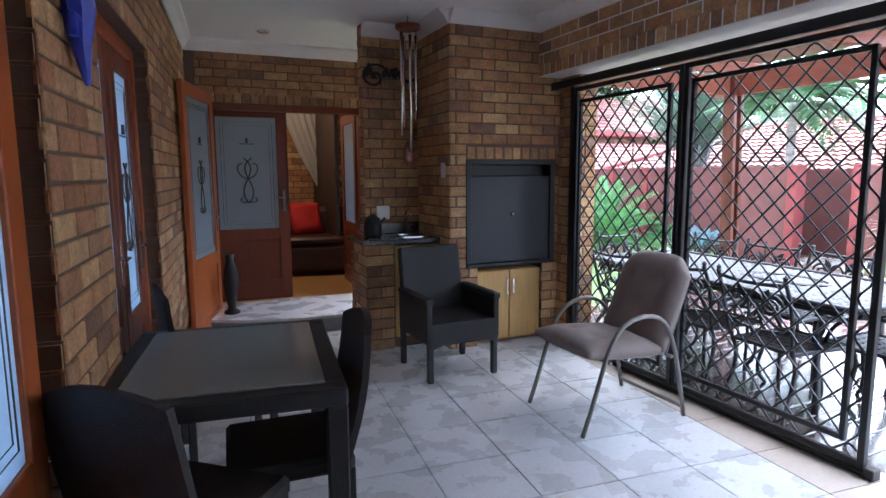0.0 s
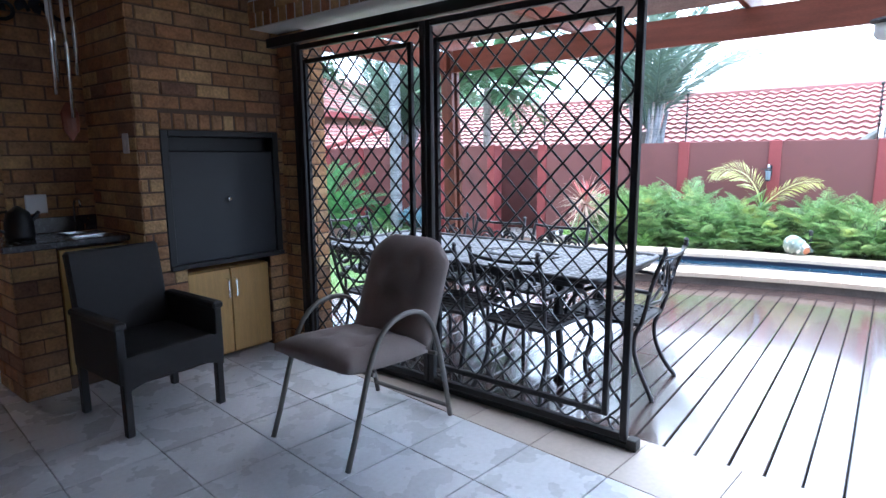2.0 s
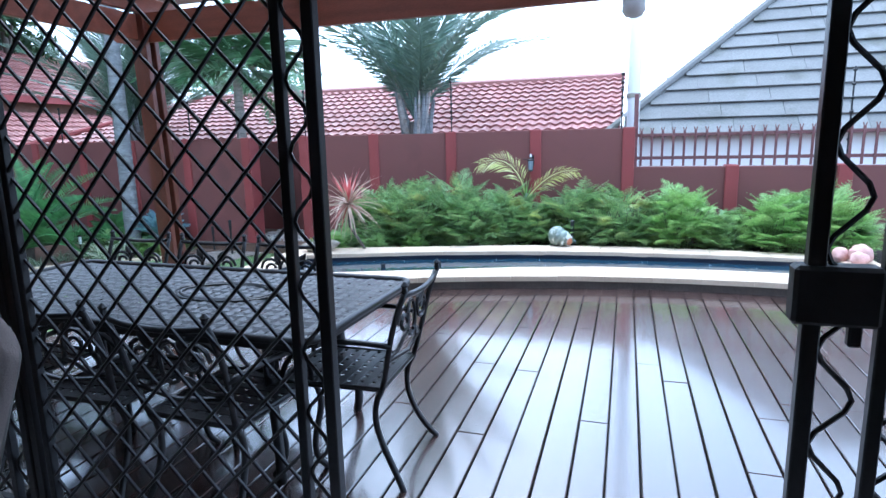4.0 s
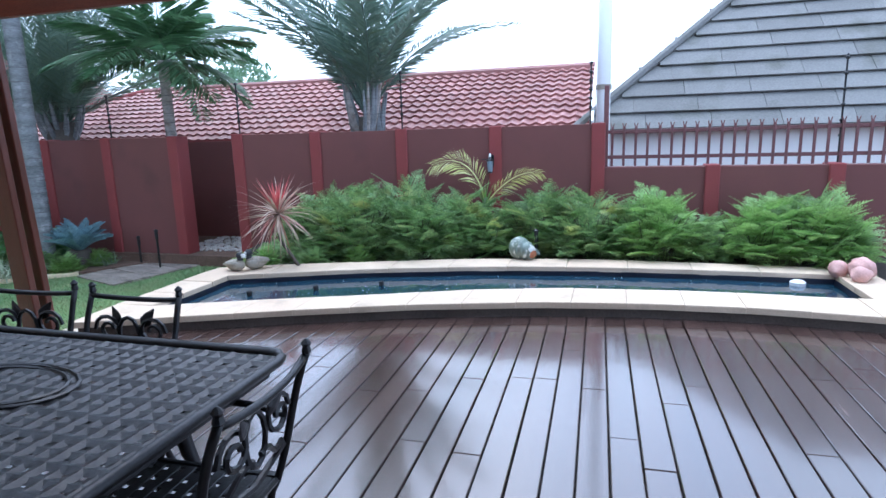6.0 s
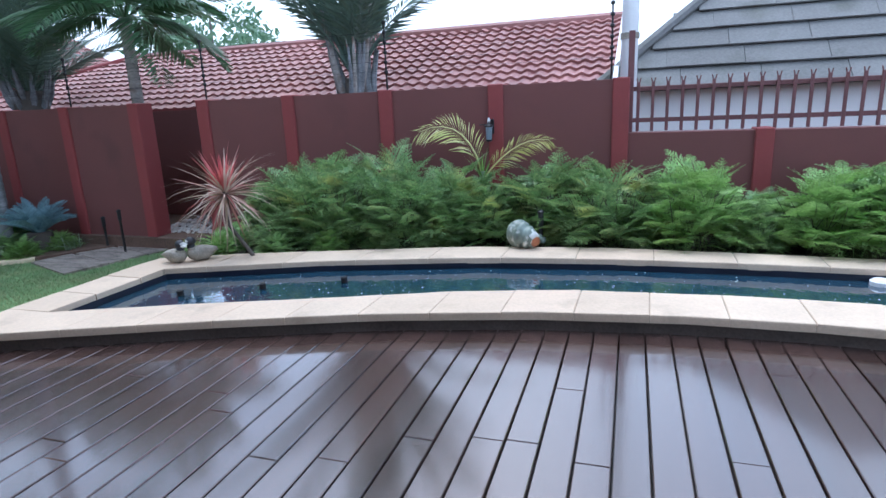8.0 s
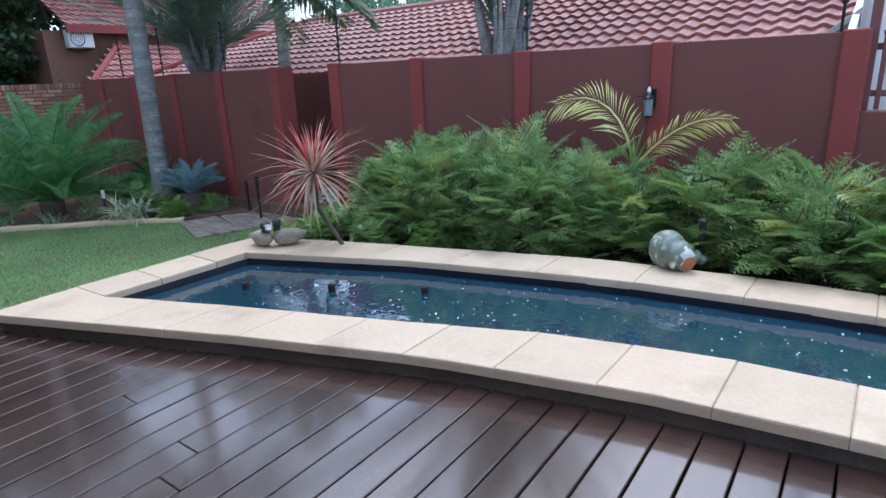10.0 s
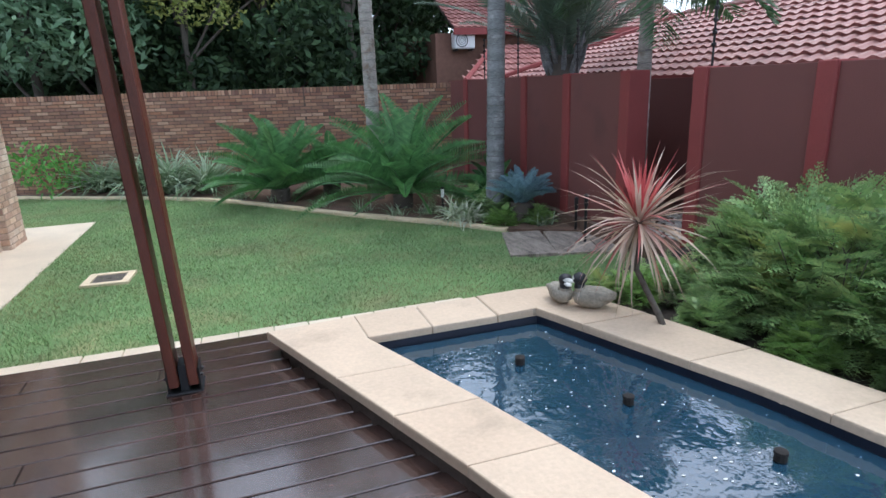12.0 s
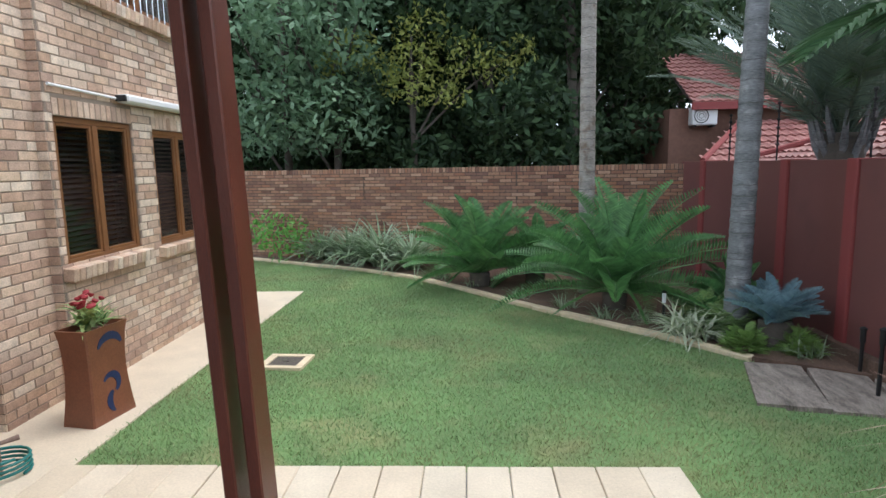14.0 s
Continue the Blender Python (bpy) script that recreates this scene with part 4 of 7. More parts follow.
def frond(L, W, n, droop=0.3, lw=0.012, fold=0.3, sweep=0.6, rad=0.008, start=0.12, sag=0.15, blunt=0.7, jit=0.12):
    """A feather leaf along +y: a midrib and n pairs of leaflets."""
    v, f = [], []
    P = lambda s: np.array((0.0, L * s * (1 - 0.25 * droop * s), -droop * L * s ** 2.2))
    for i in range(n):
        s = start + (1 - start) * (i + 0.5) / n
        p = P(s)
        ln = W * (max(0.05, math.sin(math.pi * (0.12 + 0.86 * s))) ** blunt)
        for side in (-1, 1):
            sw = sweep + R.uniform(-jit, jit)
            d = np.array((side * math.cos(sw), math.sin(sw), -fold + R.uniform(-jit, jit)))
            e = np.array((-side * math.sin(sw), math.cos(sw), 0)) * lw
            tip = p + d * ln - np.array((0, 0, sag * ln))
            k = len(v)
            v += [p, p + d * ln * 0.4 + e, tip, p + d * ln * 0.4 - e]
            f.append((k, k + 1, k + 2, k + 3))
    t = tube([P(s / 6) for s in range(7)], [rad * (1 - 0.8 * s / 6) for s in range(7)], 3, caps=False)
    k = len(v)
    v += [np.array(q) for q in t[0]]
    f += [tuple(i + k for i in q) for q in t[1]]
    return np.array(v), f


def strap(L, w, droop, n=5, rise=0.0):
    """A folded strap leaf along +y."""
    v, f = [], []
    for i in range(n + 1):
        s = i / n
        y, z = L * s * (1 - 0.3 * droop * s), rise * L * s - droop * L * s ** 2.4
        ww = w * (0.55 + 0.45 * math.sin(math.pi * min(1, s * 1.2 + 0.1))) * (1 - s ** 3)
        v += [(-ww, y, z + ww * 0.4), (0, y, z), (ww, y, z + ww * 0.4)]
    for i in range(n):
        a, b = 3 * i, 3 * i + 3
        f += [(a, a + 1, b + 1, b), (a + 1, a + 2, b + 2, b + 1)]
    return np.array(v), f


def turn(a, e, t=0.0, x=0, y=0, z=0):
    """Turned round the upright by a, raised by e, rolled by t."""
    return pose(x, y, z, 0, 0, a) @ pose(0, 0, 0, e, 0, 0) @ pose(0, 0, 0, 0, t, 0)


def bracken(L, W, n=11, droop=0.3, k=4):
    """A triangular twice-divided fern frond along +y."""
    v, f = [], []
    P = lambda s: np.array((0.0, L * s, -droop * L * s ** 2))
    for i in range(n):
        s = 0.16 + 0.84 * (i + 0.5) / n
        p = P(s)
        ln = W * (1.05 - s) ** 0.8 * R.uniform(0.85, 1.15)
        for side in (-1, 1):
            sw = 0.55 + R.uniform(-0.15, 0.15)
            d = np.array((side * math.cos(sw), math.sin(sw), -0.15 + R.uniform(-0.14, 0.14)))
            e = np.array((-side * math.sin(sw), math.cos(sw), 0.05))
            for j in range(k):
                u = (j + 0.55) / k
                q = p + d * ln * u - np.array((0, 0, 0.2 * ln * u * u))
                w = ln * 0.22 * (1.12 - u) + 0.004
                h = ln / k * 0.40
                m = len(v)
                v += [q - d * h, q + e * w + d * h * 1.5, q + d * h * 1.3, q - e * w + d * h * 1.5]
                f.append((m, m + 1, m + 2, m + 3))
    t = tube([P(i / 3) for i in range(4)], [0.003, 0.0025, 0.002, 0.001], 3, caps=False)
    m = len(v)
    v += [np.array(q) for q in t[0]]
    f += [tuple(i + m for i in q) for q in t[1]]
    return np.array(v), f


def fern_mesh(seed, r, h, count):
    R.seed(seed)
    out = []
    for i in range(count):
        a, rr = R.uniform(0, 360), r * math.sqrt(R.random())
        c, s = math.cos(radians(a)), math.sin(radians(a))
        q = 1 - (rr / r) ** 2
        L = R.uniform(0.24, 0.46)
        z = 0.09 + h * (R.uniform(0.0, 1.0) ** 0.7) * 0.74 * (0.3 + 0.7 * q)
        e = R.uniform(8, 95) * (0.55 + 0.45 * q)
        out.append(xf(bracken(L, L * R.uniform(0.38, 0.54), 11, R.uniform(0.2, 0.75)), turn(a - 90 + R.uniform(-45, 45), e, R.uniform(-25, 25), c * rr * 0.75, s * rr * 0.75, z)))
    return pack("fronds", out, M_FERN)


FERNS = [fern_mesh(21 + i, 0.58, 0.88, 250) for i in range(3)]
R.seed(55)
FSTEM = pack("stem_base", [xf(tube([(0, 0, -0.02), (0, 0.1, 0.35), (0, 0.25, 0.62)], 0.004, 3), turn(R.uniform(0, 360), 0, 0, R.uniform(-0.3, 0.3), R.uniform(-0.3, 0.3), 0)) for i in range(60)], M_BARK)
FERNL = FERNS[1].copy()
FERNL.materials[0] = M_FERNL
R.seed(5)
HEDGE = [(9.95, 4.85, 1.0), (9.75, 4.25, 1.05), (10.2, 3.75, 1.1), (9.8, 3.45, 1.0), (10.2, 2.95, 1.0), (10.05, 2.62, 0.85), (10.3, 1.95, 1.1), (10.05, 1.35, 1.0), (10.3, 0.95, 0.95), (10.0, 0.62, 0.95), (10.32, 0.0, 0.7), (10.0, -0.55, 1.05), (10.2, -0.95, 1.1), (9.85, -1.0, 0.9), (9.45, 4.65, 0.62), (9.62, 3.95, 0.62), (9.82, 3.0, 0.62), (10.0, 1.85, 0.5), (9.95, 0.95, 0.5), (9.9, 0.1, 0.52)]
for i, (x, y, s) in enumerate(HEDGE):
    light = i in (9, 11, 13)
    ob = thing("fern_bush", "", "", pose(x, y, -0.08, 0, 0, R.uniform(0, 360)) @ Matrix.Diagonal((s * 0.92, s * 0.92, s * R.uniform(0.78, 0.98), 1)))
    new("foliage", FERNL if light else FERNS[i % 3]).parent = ob
    new("stem_base", FSTEM).parent = ob
    tagged(ob, "bright light-green feathery fern bush behind the pool" if light else "dense dark-green feathery fern bush behind the pool", "fern", "fern hedge behind the pool")


def crown(count, L, W, n, e0, e1, droop, mat_, lw=0.014, rad=0.012, fold=0.25, sweep=0.6, sag=0.2, seed=1, start=0.15, off=0.05, jit=0.12):
    R.seed(seed)
    out = []
    for i in range(count):
        k = i / max(1, count - 1)
        e = e0 + (e1 - e0) * k + R.uniform(-6, 6)
        a = i * 137.5 + R.uniform(-12, 12)
        out.append(xf(frond(L * R.uniform(0.85, 1.1), W, n, droop * R.uniform(0.8, 1.25), lw, fold, sweep, rad, start, sag, 0.7, jit), pose(0, 0, 0, 0, 0, a) @ pose(0, off, 0) @ pose(0, 0, 0, e, R.uniform(-15, 15), 0)))
    return pack("crown", out, mat_)


def ringed_trunk(h, r0, r1, lean=(0, 0), ring=0.12, bulge=0.0):
    n = max(4, int(h / (ring / 2)))
    pts, rs = [], []
    for i in range(n + 1):
        s = i / n
        pts.append((lean[0] * s, lean[1] * s, h * s))
        rs.append((r0 + (r1 - r0) * s) * (1 + (0.035 if i % 2 else -0.02)) * (1 + bulge * math.exp(-s * 12)))
    return tube(pts, rs, 12)


def palm(name, label, x, y, z, h, r0, r1, me, bark, lean=(0, 0)):
    t = thing(name, label, "palm tree", pose(x, y, z))
    part("trunk", ringed_trunk(h, r0, r1, lean), bark, t, smooth=True)
    R.seed(int(h * 10))
    n = int(h / 0.15)
    for i in range(1, n):
        s = (i + R.uniform(-0.4, 0.4)) / n
        r = (r0 + (r1 - r0) * s) * 1.01
        part("leaf_scar", tube([(lean[0] * s + r * math.cos(k * 0.5236), lean[1] * s + r * math.sin(k * 0.5236), h * s + R.uniform(-0.008, 0.008)) for k in range(12)], R.uniform(0.002, 0.006), 4, True), M_SCAR, t)
    c = new("crown", me)
    c.parent, c.matrix_basis = t, pose(lean[0], lean[1], h)
    return t


PALM_HIGH = crown(18, 2.0, 0.55, 30, 60, -25, 0.5, M_PALM, 0.02, 0.02, seed=3)
palm("palm_tree", "tall palm with a thick ringed blue-grey trunk in the bed", 9.9, 9.75, GZ, 6.4, 0.135, 0.105, PALM_HIGH, M_TRUNK, (0.15, 0.1))
palm("palm_tree", "tall palm with a pale patched trunk before the brick wall", 8.65, 12.1, GZ, 6.8, 0.125, 0.105, PALM_HIGH, M_TRUNKL, (0.0, 0.15))
PALM_THIN = crown(24, 1.62, 0.55, 56, 82, 4, 0.6, M_PALM, 0.02, 0.014, fold=0.5, seed=9)
palm("palm_tree", "slender palm with dark drooping fronds behind the boundary wall", 11.35, 8.35, GZ, 3.3, 0.10, 0.08, PALM_THIN, M_TRUNKL)
PALM_TRI = crown(26, 3.3, 0.48, 60, 86, 54, 0.42, M_PALMG, 0.02, 0.022, fold=0.15, sweep=0.75, sag=0.3, seed=14)
tri = thing("palm_tree", "triangle palm with grey-green arching fronds behind the wall", "palm tree", pose(12.2, 5.1, GZ))
part("trunk", ringed_trunk(2.3, 0.17, 0.15), M_BARK, tri, smooth=True)
for i in range(18):
    a = (i % 3) * 120 + 75 + 9 * (i // 3) + R.uniform(-8, 8)
    z0 = 1.45 + 0.13 * (i // 3)
    pts = [Vector((math.cos(radians(a + da)) * r, math.sin(radians(a + da)) * r, z0 + dz)) for r, da, dz in ((0.13, -26, 0), (0.22, -10, 0.22), (0.27, 3, 0.48), (0.33, 8, 0.85), (0.42, 9, 1.25))]
    part("leaf_base", moved(tube(pts, [0.09, 0.075, 0.05, 0.03, 0.016], 7), pose(0, 0, 0)), M_TRUNKL if i % 4 == 0 else M_TRUNK, tri, smooth=True)
tc = new("crown", PALM_TRI)
tc.parent, tc.matrix_basis = tri, pose(0, 0, 2.35)
PALM_PHX = crown(66, 3.0, 0.38, 64, 88, 36, 0.24, M_PALMG, 0.012, 0.016, fold=0.1, sweep=0.8, sag=0.1, seed=22)
phx = thing("palm_tree", "bushy date palm with grey-green fronds behind the wall", "palm tree", pose(11.9, 11.3, GZ))
part("trunk", ringed_trunk(2.4, 0.24, 0.27), M_BARK, phx, smooth=True)
pc = new("crown", PALM_PHX)
pc.parent, pc.matrix_basis = phx, pose(0, 0, 2.3)
for i in range(14):
    a = i * 137.5
    part("leaf_base", tube([Vector((math.cos(radians(a)) * r, math.sin(radians(a)) * r, 2.0 + 0.02 * i + dz)) for r, dz in ((0.2, 0), (0.32, 0.22), (0.4, 0.5), (0.46, 0.85))], [0.06, 0.045, 0.025, 0.012], 6), M_TRUNK, phx)


def cycad(x, y, L, W, count, m_, seed, label, e1=-5, droop=0.3, trunk=0.24, lw=0.021):
    t = thing("cycad", label, "cycad", pose(x, y, GZ + 0.04))
    part("trunk", ringed_trunk(trunk, 0.16, 0.17, ring=0.08), M_BARK, t, smooth=True)
    c = new("crown", crown(count, L, W, 40, 86, e1, droop, m_, lw, 0.018, -0.5, 0.55, 0.05, seed, 0.1, 0.05, 0.04))
    c.parent, c.matrix_basis = t, pose(0, 0, trunk)


cycad(8.85, 11.1, 1.66, 0.28, 42, M_CYCAD, 31, "large dark-green cycad with stiff arching fronds", 8, 0.32)
cycad(7.0, 12.7, 1.42, 0.26, 38, M_CYCAD, 32, "dark-green cycad with stiff arching fronds", 10, 0.30)
cycad(7.95, 12.9, 1.0, 0.2, 30, M_CYCAD, 35, "smaller dark-green cycad between the larger ones", 0, 0.3)
cycad(10.15, 9.35, 0.52, 0.11, 44, M_BLUECYC, 33, "small blue-green cycad in the mulched bed", 30, 0.25, 0.28, 0.009)
cycad(10.2, 10.4, 0.7, 0.16, 26, M_CYCAD, 36, "low dark-green cycad beside the wall", 5, 0.3, 0.1)
for i, (x, y, s) in enumerate(((9.82, 9.75, 0.5), (9.78, 9.25, 0.36), (9.75, 10.1, 0.55), (10.3, 9.15, 0.36))):
    lf = new("low_fern", FERNL if i % 2 else FERNS[i % 3])
    lf.matrix_basis = pose(x, y, GZ - 0.02, 0, 0, i * 70) @ Matrix.Diagonal((s, s, s, 1))
    tagged(lf, "low feathery green fern filling the mulched bed", "fern", "low ferns in the bed")


def tuft(name, x, y, z, count, L, w, m_, seed, label, e0=80, e1=20, droop=0.6, cat="plant"):
    R.seed(seed)
    out = [xf(strap(L * R.uniform(0.7, 1.15), w, droop * R.uniform(0.6, 1.3)), turn(R.uniform(0, 360), R.uniform(e1, e0), R.uniform(-15, 15), R.uniform(-0.12, 0.12), R.uniform(-0.12, 0.12), 0)) for i in range(count)]
    ob = new(name, pack(name, out, m_))
    ob.matrix_basis = pose(x, y, z)
    return tagged(ob, label, cat)


for i, (x, y, s) in enumerate(((3.6, 15.7, 0.75), (4.3, 15.2, 0.8), (5.0, 14.75, 0.85), (5.7, 14.35, 0.75), (4.7, 15.4, 0.7))):
    tuft("lily_clump", x, y, GZ + 0.04, 170, s * 1.5, 0.030, M_LILYG, 40 + i, "clump of arching grey-green strap leaves along the kerb", 88, 38, 0.7)
for i, (x, y, s) in enumerate(((9.3, 9.78, 0.62), (9.48, 9.62, 0.52), (9.4, 10.05, 0.5))):
    tuft("spider_plant", x, y, GZ + 0.04, 60, s, 0.017, M_LILY, 50 + i, "cream-striped strap-leaved clump in the mulch", 82, 30, 0.85)
for i, (x, y) in enumerate(((6.3, 13.3), (7.6, 11.75), (8.2, 11.1), (8.6, 10.55), (6.9, 12.7), (9.0, 10.5), (10.3, 9.0))):
    tuft("grass_tuft", x, y, GZ + 0.04, 40, 0.3, 0.008, M_LILYG, 60 + i, "low tuft of thin green leaves in the bed", 80, 30, 0.5)
for i, (x, y, q) in enumerate(((8.72, 5.30, 0.26), (8.95, 5.18, 0.32), (9.25, 5.15, 0.36), (9.05, 4.55, 0.30), (9.25, 4.05, 0.30), (9.42, 3.55, 0.28), (9.6, 3.0, 0.30))):
    lf = new("low_fern", FERNL if i % 3 == 1 else FERNS[i % 3])
    lf.matrix_basis = pose(x, y, -0.09, 0, 0, i * 70) @ Matrix.Diagonal((q, q, q, 1))
    tagged(lf, "low feathery green fern creeping over dark soil by the pool", "fern", "low ferns by the pool")
# pink cordyline
cord = thing("cordyline", "pink and cream striped cordyline on a thin stem by the pool", "cordyline", pose(8.62, 4.72, -0.09))
part("stem", tube([(0.12, -0.22, 0), (0.08, -0.12, 0.2), (0.0, 0.0, 0.45), (0, 0, 0.78)], [0.022, 0.02, 0.018, 0.025], 8), M_BARK, cord, smooth=True)
R.seed(70)
cl = new("leaves", pack("leaves", [xf(strap(R.uniform(0.42, 0.66), 0.0105, R.uniform(0.05, 0.65) * (1 - 0.6 * (i % 3 == 0))), turn(i * 137.5, R.uniform(-62, 62), R.uniform(-20, 20))) for i in range(110)], M_CORDY))
cl.parent, cl.matrix_basis = cord, pose(0, 0, 0.74)
ch = new("heart_leaves", pack("heart_leaves", [xf(strap(R.uniform(0.35, 0.55), 0.016, R.uniform(0.0, 0.12)), turn(i * 137.5, R.uniform(48, 85), 0)) for i in range(26)], M_CORDYIN))
ch.parent, ch.matrix_basis = cord, pose(0, 0, 0.74)
ch["label"] = "bright red upright young leaves"
# yellow young palm against the wall
R.seed(71)
yp = thing("young_palm", "young palm with yellow fronds in the fern hedge", "palm", pose(10.35, 2.72, -0.08))
part("stem", tube([(0, 0, 0), (0, 0, 0.73)], 0.03, 8), M_LILYG, yp)


def arch_frond(out, up, W, n, bend=2.15, lean=1.25, lift=0.0):
    """A feather leaf that rises, arches over along +y and spreads its thin leaflets."""
    v, f = [], []
    P = lambda s: np.array((0.0, out * s ** lean, up * math.sin(bend * s)))
    for i in range(n):
        s = 0.2 + 0.8 * (i + 0.5) / n
        p = P(s)
        t = P(min(1.0, s + 0.03)) - P(s - 0.03)
        t /= np.linalg.norm(t)
        up_ = np.array((0.0, -t[2], t[1]))
        ln = W * math.sin(math.pi * (0.28 + 0.62 * (s - 0.2) / 0.8)) ** 0.6 * R.uniform(0.88, 1.08)
        for side in (-1, 1):
            d = np.array((side * 0.45, 0, -0.18)) + t * R.uniform(0.6, 0.85) + side * up_ * R.uniform(0.35, 0.6)
            d /= np.linalg.norm(d)
            e = t * 0.0075
            k = len(v)
            mid = p + d * ln * 0.5 + np.array((0, 0, (0.02 + lift) * ln))
            v += [p - e * 0.5, mid + e, p + d * ln - np.array((0, 0, 0.14 * ln)), mid - e]
            f.append((k, k + 1, k + 2, k + 3))
    t = tube([P(s / 8) for s in range(9)], [0.013 * (1 - 0.8 * s / 8) for s in range(9)], 5, caps=False)
    k = len(v)
    v += [np.array(q) for q in t[0]]
    f += [tuple(i + k for i in q) for q in t[1]]
    return np.array(v), f


for a, out, up, w, bend, lean in ((4, 0.70, 0.60, 0.33, 2.0, 1.7), (176, 0.74, 0.44, 0.24, 1.75, 1.15)):
    fr = new("frond", pack("frond", [arch_frond(out, up, w, 30, bend, lean)], M_YPALM))
    fr.parent, fr.matrix_basis = yp, pose(0, 0, 0.62, 0, 0, a)
sp = new("spear_leaf", pack("spear_leaf", [xf(strap(R.uniform(0.25, 0.42), 0.010, 0.12), turn(i * 137.5, R.uniform(55, 84), 0)) for i in range(14)], M_FERNL))
sp.parent, sp.matrix_basis = yp, pose(0, 0, 0.62)


# ---- trees beyond the back wall ----
def leaf_cloud(seed, centres, per, size, m_):
    rs = np.random.RandomState(seed)
    vs, n = [], 0
    for cx, cy, cz, r in centres:
        k = int(per * r * r)
        d = rs.normal(size=(k, 3))
        d /= np.linalg.norm(d, axis=1)[:, None]
        p = np.array((cx, cy, cz)) + d * r * (rs.uniform(0.25, 1.0, (k, 1)) ** 0.5) * np.array((1, 1, 0.75))
        a = rs.normal(size=(k, 3))
        a /= np.linalg.norm(a, axis=1)[:, None]
        b = np.cross(a, rs.normal(size=(k, 3)))
        b /= np.linalg.norm(b, axis=1)[:, None]
        s = size * rs.uniform(0.6, 1.3, (k, 1))
        vs.append(np.stack([p, p + a * s * 0.5 + b * s * 0.22, p + a * s, p + a * s * 0.5 - b * s * 0.22], 1).reshape(-1, 3))
        n += k
    me = bpy.data.meshes.new("crown")
    me.from_pydata(np.concatenate(vs).tolist(), [], [(4 * i, 4 * i + 1, 4 * i + 2, 4 * i + 3) for i in range(n)])
    me.materials.append(m_)
    return me


def tree_form(seed, h, spread, low, blobs):
    rs = random.Random(seed)
    return [(rs.uniform(-1, 1) * spread, rs.uniform(-1, 1) * spread, low + (h - low) * (i + 0.5) / blobs + rs.uniform(-0.3, 0.3), rs.uniform(0.7, 1.35)) for i in range(blobs)]


def tree(x, y, h, form, me, label, r=0.14):
    t = thing("tree", label, "tree", pose(x, y, GZ - 0.03))
    part("trunk", tube([(0, 0, 0), (0.08, 0.05, h * 0.35), (0.0, 0.1, h * 0.7), (0.05, 0.1, h * 0.95)], [r, r * 0.85, r * 0.6, r * 0.2], 9), M_BARK, t, smooth=True)
    for i, (cx, cy, cz, q) in enumerate(form[::3]):
        part("limb", tube([(0.04, 0.06, cz * 0.55), (cx * 0.5, cy * 0.5, cz * 0.8), (cx, cy, cz)], [r * 0.45, r * 0.3, r * 0.1], 6), M_BARK, t)
    c = new("crown", me)
    c.parent = t
    return t


F1, F2, F3 = tree_form(1, 9.5, 1.9, 1.2, 26), tree_form(2, 10.5, 2.1, 1.6, 28), tree_form(3, 9.0, 1.7, 3.0, 16)
C1, C2, C3 = leaf_cloud(1, F1, 470, 0.28, M_TREE), leaf_cloud(2, F2, 470, 0.28, M_TREE), leaf_cloud(3, F3, 260, 0.24, M_TREEG)
for i, (x, y) in enumerate(((-3.0, 20.5), (0.2, 21.5), (3.2, 22.5), (5.2, 19.8), (7.4, 20.0), (9.6, 19.2), (8.5, 22.5), (6.2, 24.0), (11.5, 23.0), (1.5, 25.0), (14.5, 25.0), (-1.5, 24.5), (16.0, 20.5), (13.2, 26.5), (4.0, 27.5), (7.8, 27.0), (0.0, 29.0))):
    tree(x, y, 9.0, (F1, F2)[i % 2], (C1, C2)[i % 2], "tall dense dark-green tree beyond the brick wall")
tree(1.9, 18.8, 8.4, F3, C3, "mid-green tree with bare lower trunk beyond the wall", 0.12)
tree(3.3, 18.6, 8.4, F3, C3, "mid-green tree with bare lower trunk beyond the wall", 0.12)
F4 = [(0, 0, 4.6, 0.7), (0.8, 0.2, 4.2, 0.6), (-0.8, 0.3, 4.5, 0.65), (1.5, 0.0, 4.8, 0.7), (0.3, -0.4, 3.8, 0.45), (2.2, 0.1, 4.4, 0.6), (2.7, 0.2, 4.9, 0.55), (-2.0, 0.1, 4.6, 0.5), (-1.4, 0.2, 5.0, 0.7), (0.4, 0.4, 5.4, 0.9), (1.1, -0.3, 3.7, 0.4), (-0.3, -0.2, 4.0, 0.45)]
tree(5.4, 18.0, 5.6, F4, leaf_cloud(5, F4, 560, 0.15, M_TREEY), "yellow-green leafed tree overhanging the brick wall", 0.09)
F5 = tree_form(8, 6.0, 2.6, 3.0, 14)
tree(24.0, 17.0, 6.0, F5, leaf_cloud(6, F5, 200, 0.3, M_TREEG), "green treetop beyond the neighbour's red roof")
bush = new("shrub", leaf_cloud(9, [(0, 0, 0.35, 0.45), (0.35, 0.2, 0.3, 0.35), (-0.3, 0.1, 0.45, 0.35)], 1100, 0.10, M_SHRUB))
bush.matrix_basis = pose(2.75, 15.5, GZ) @ Matrix.Diagonal((1.3, 1.3, 1.6, 1))
tagged(bush, "rounded bright-green shrub near the brick wall", "shrub")

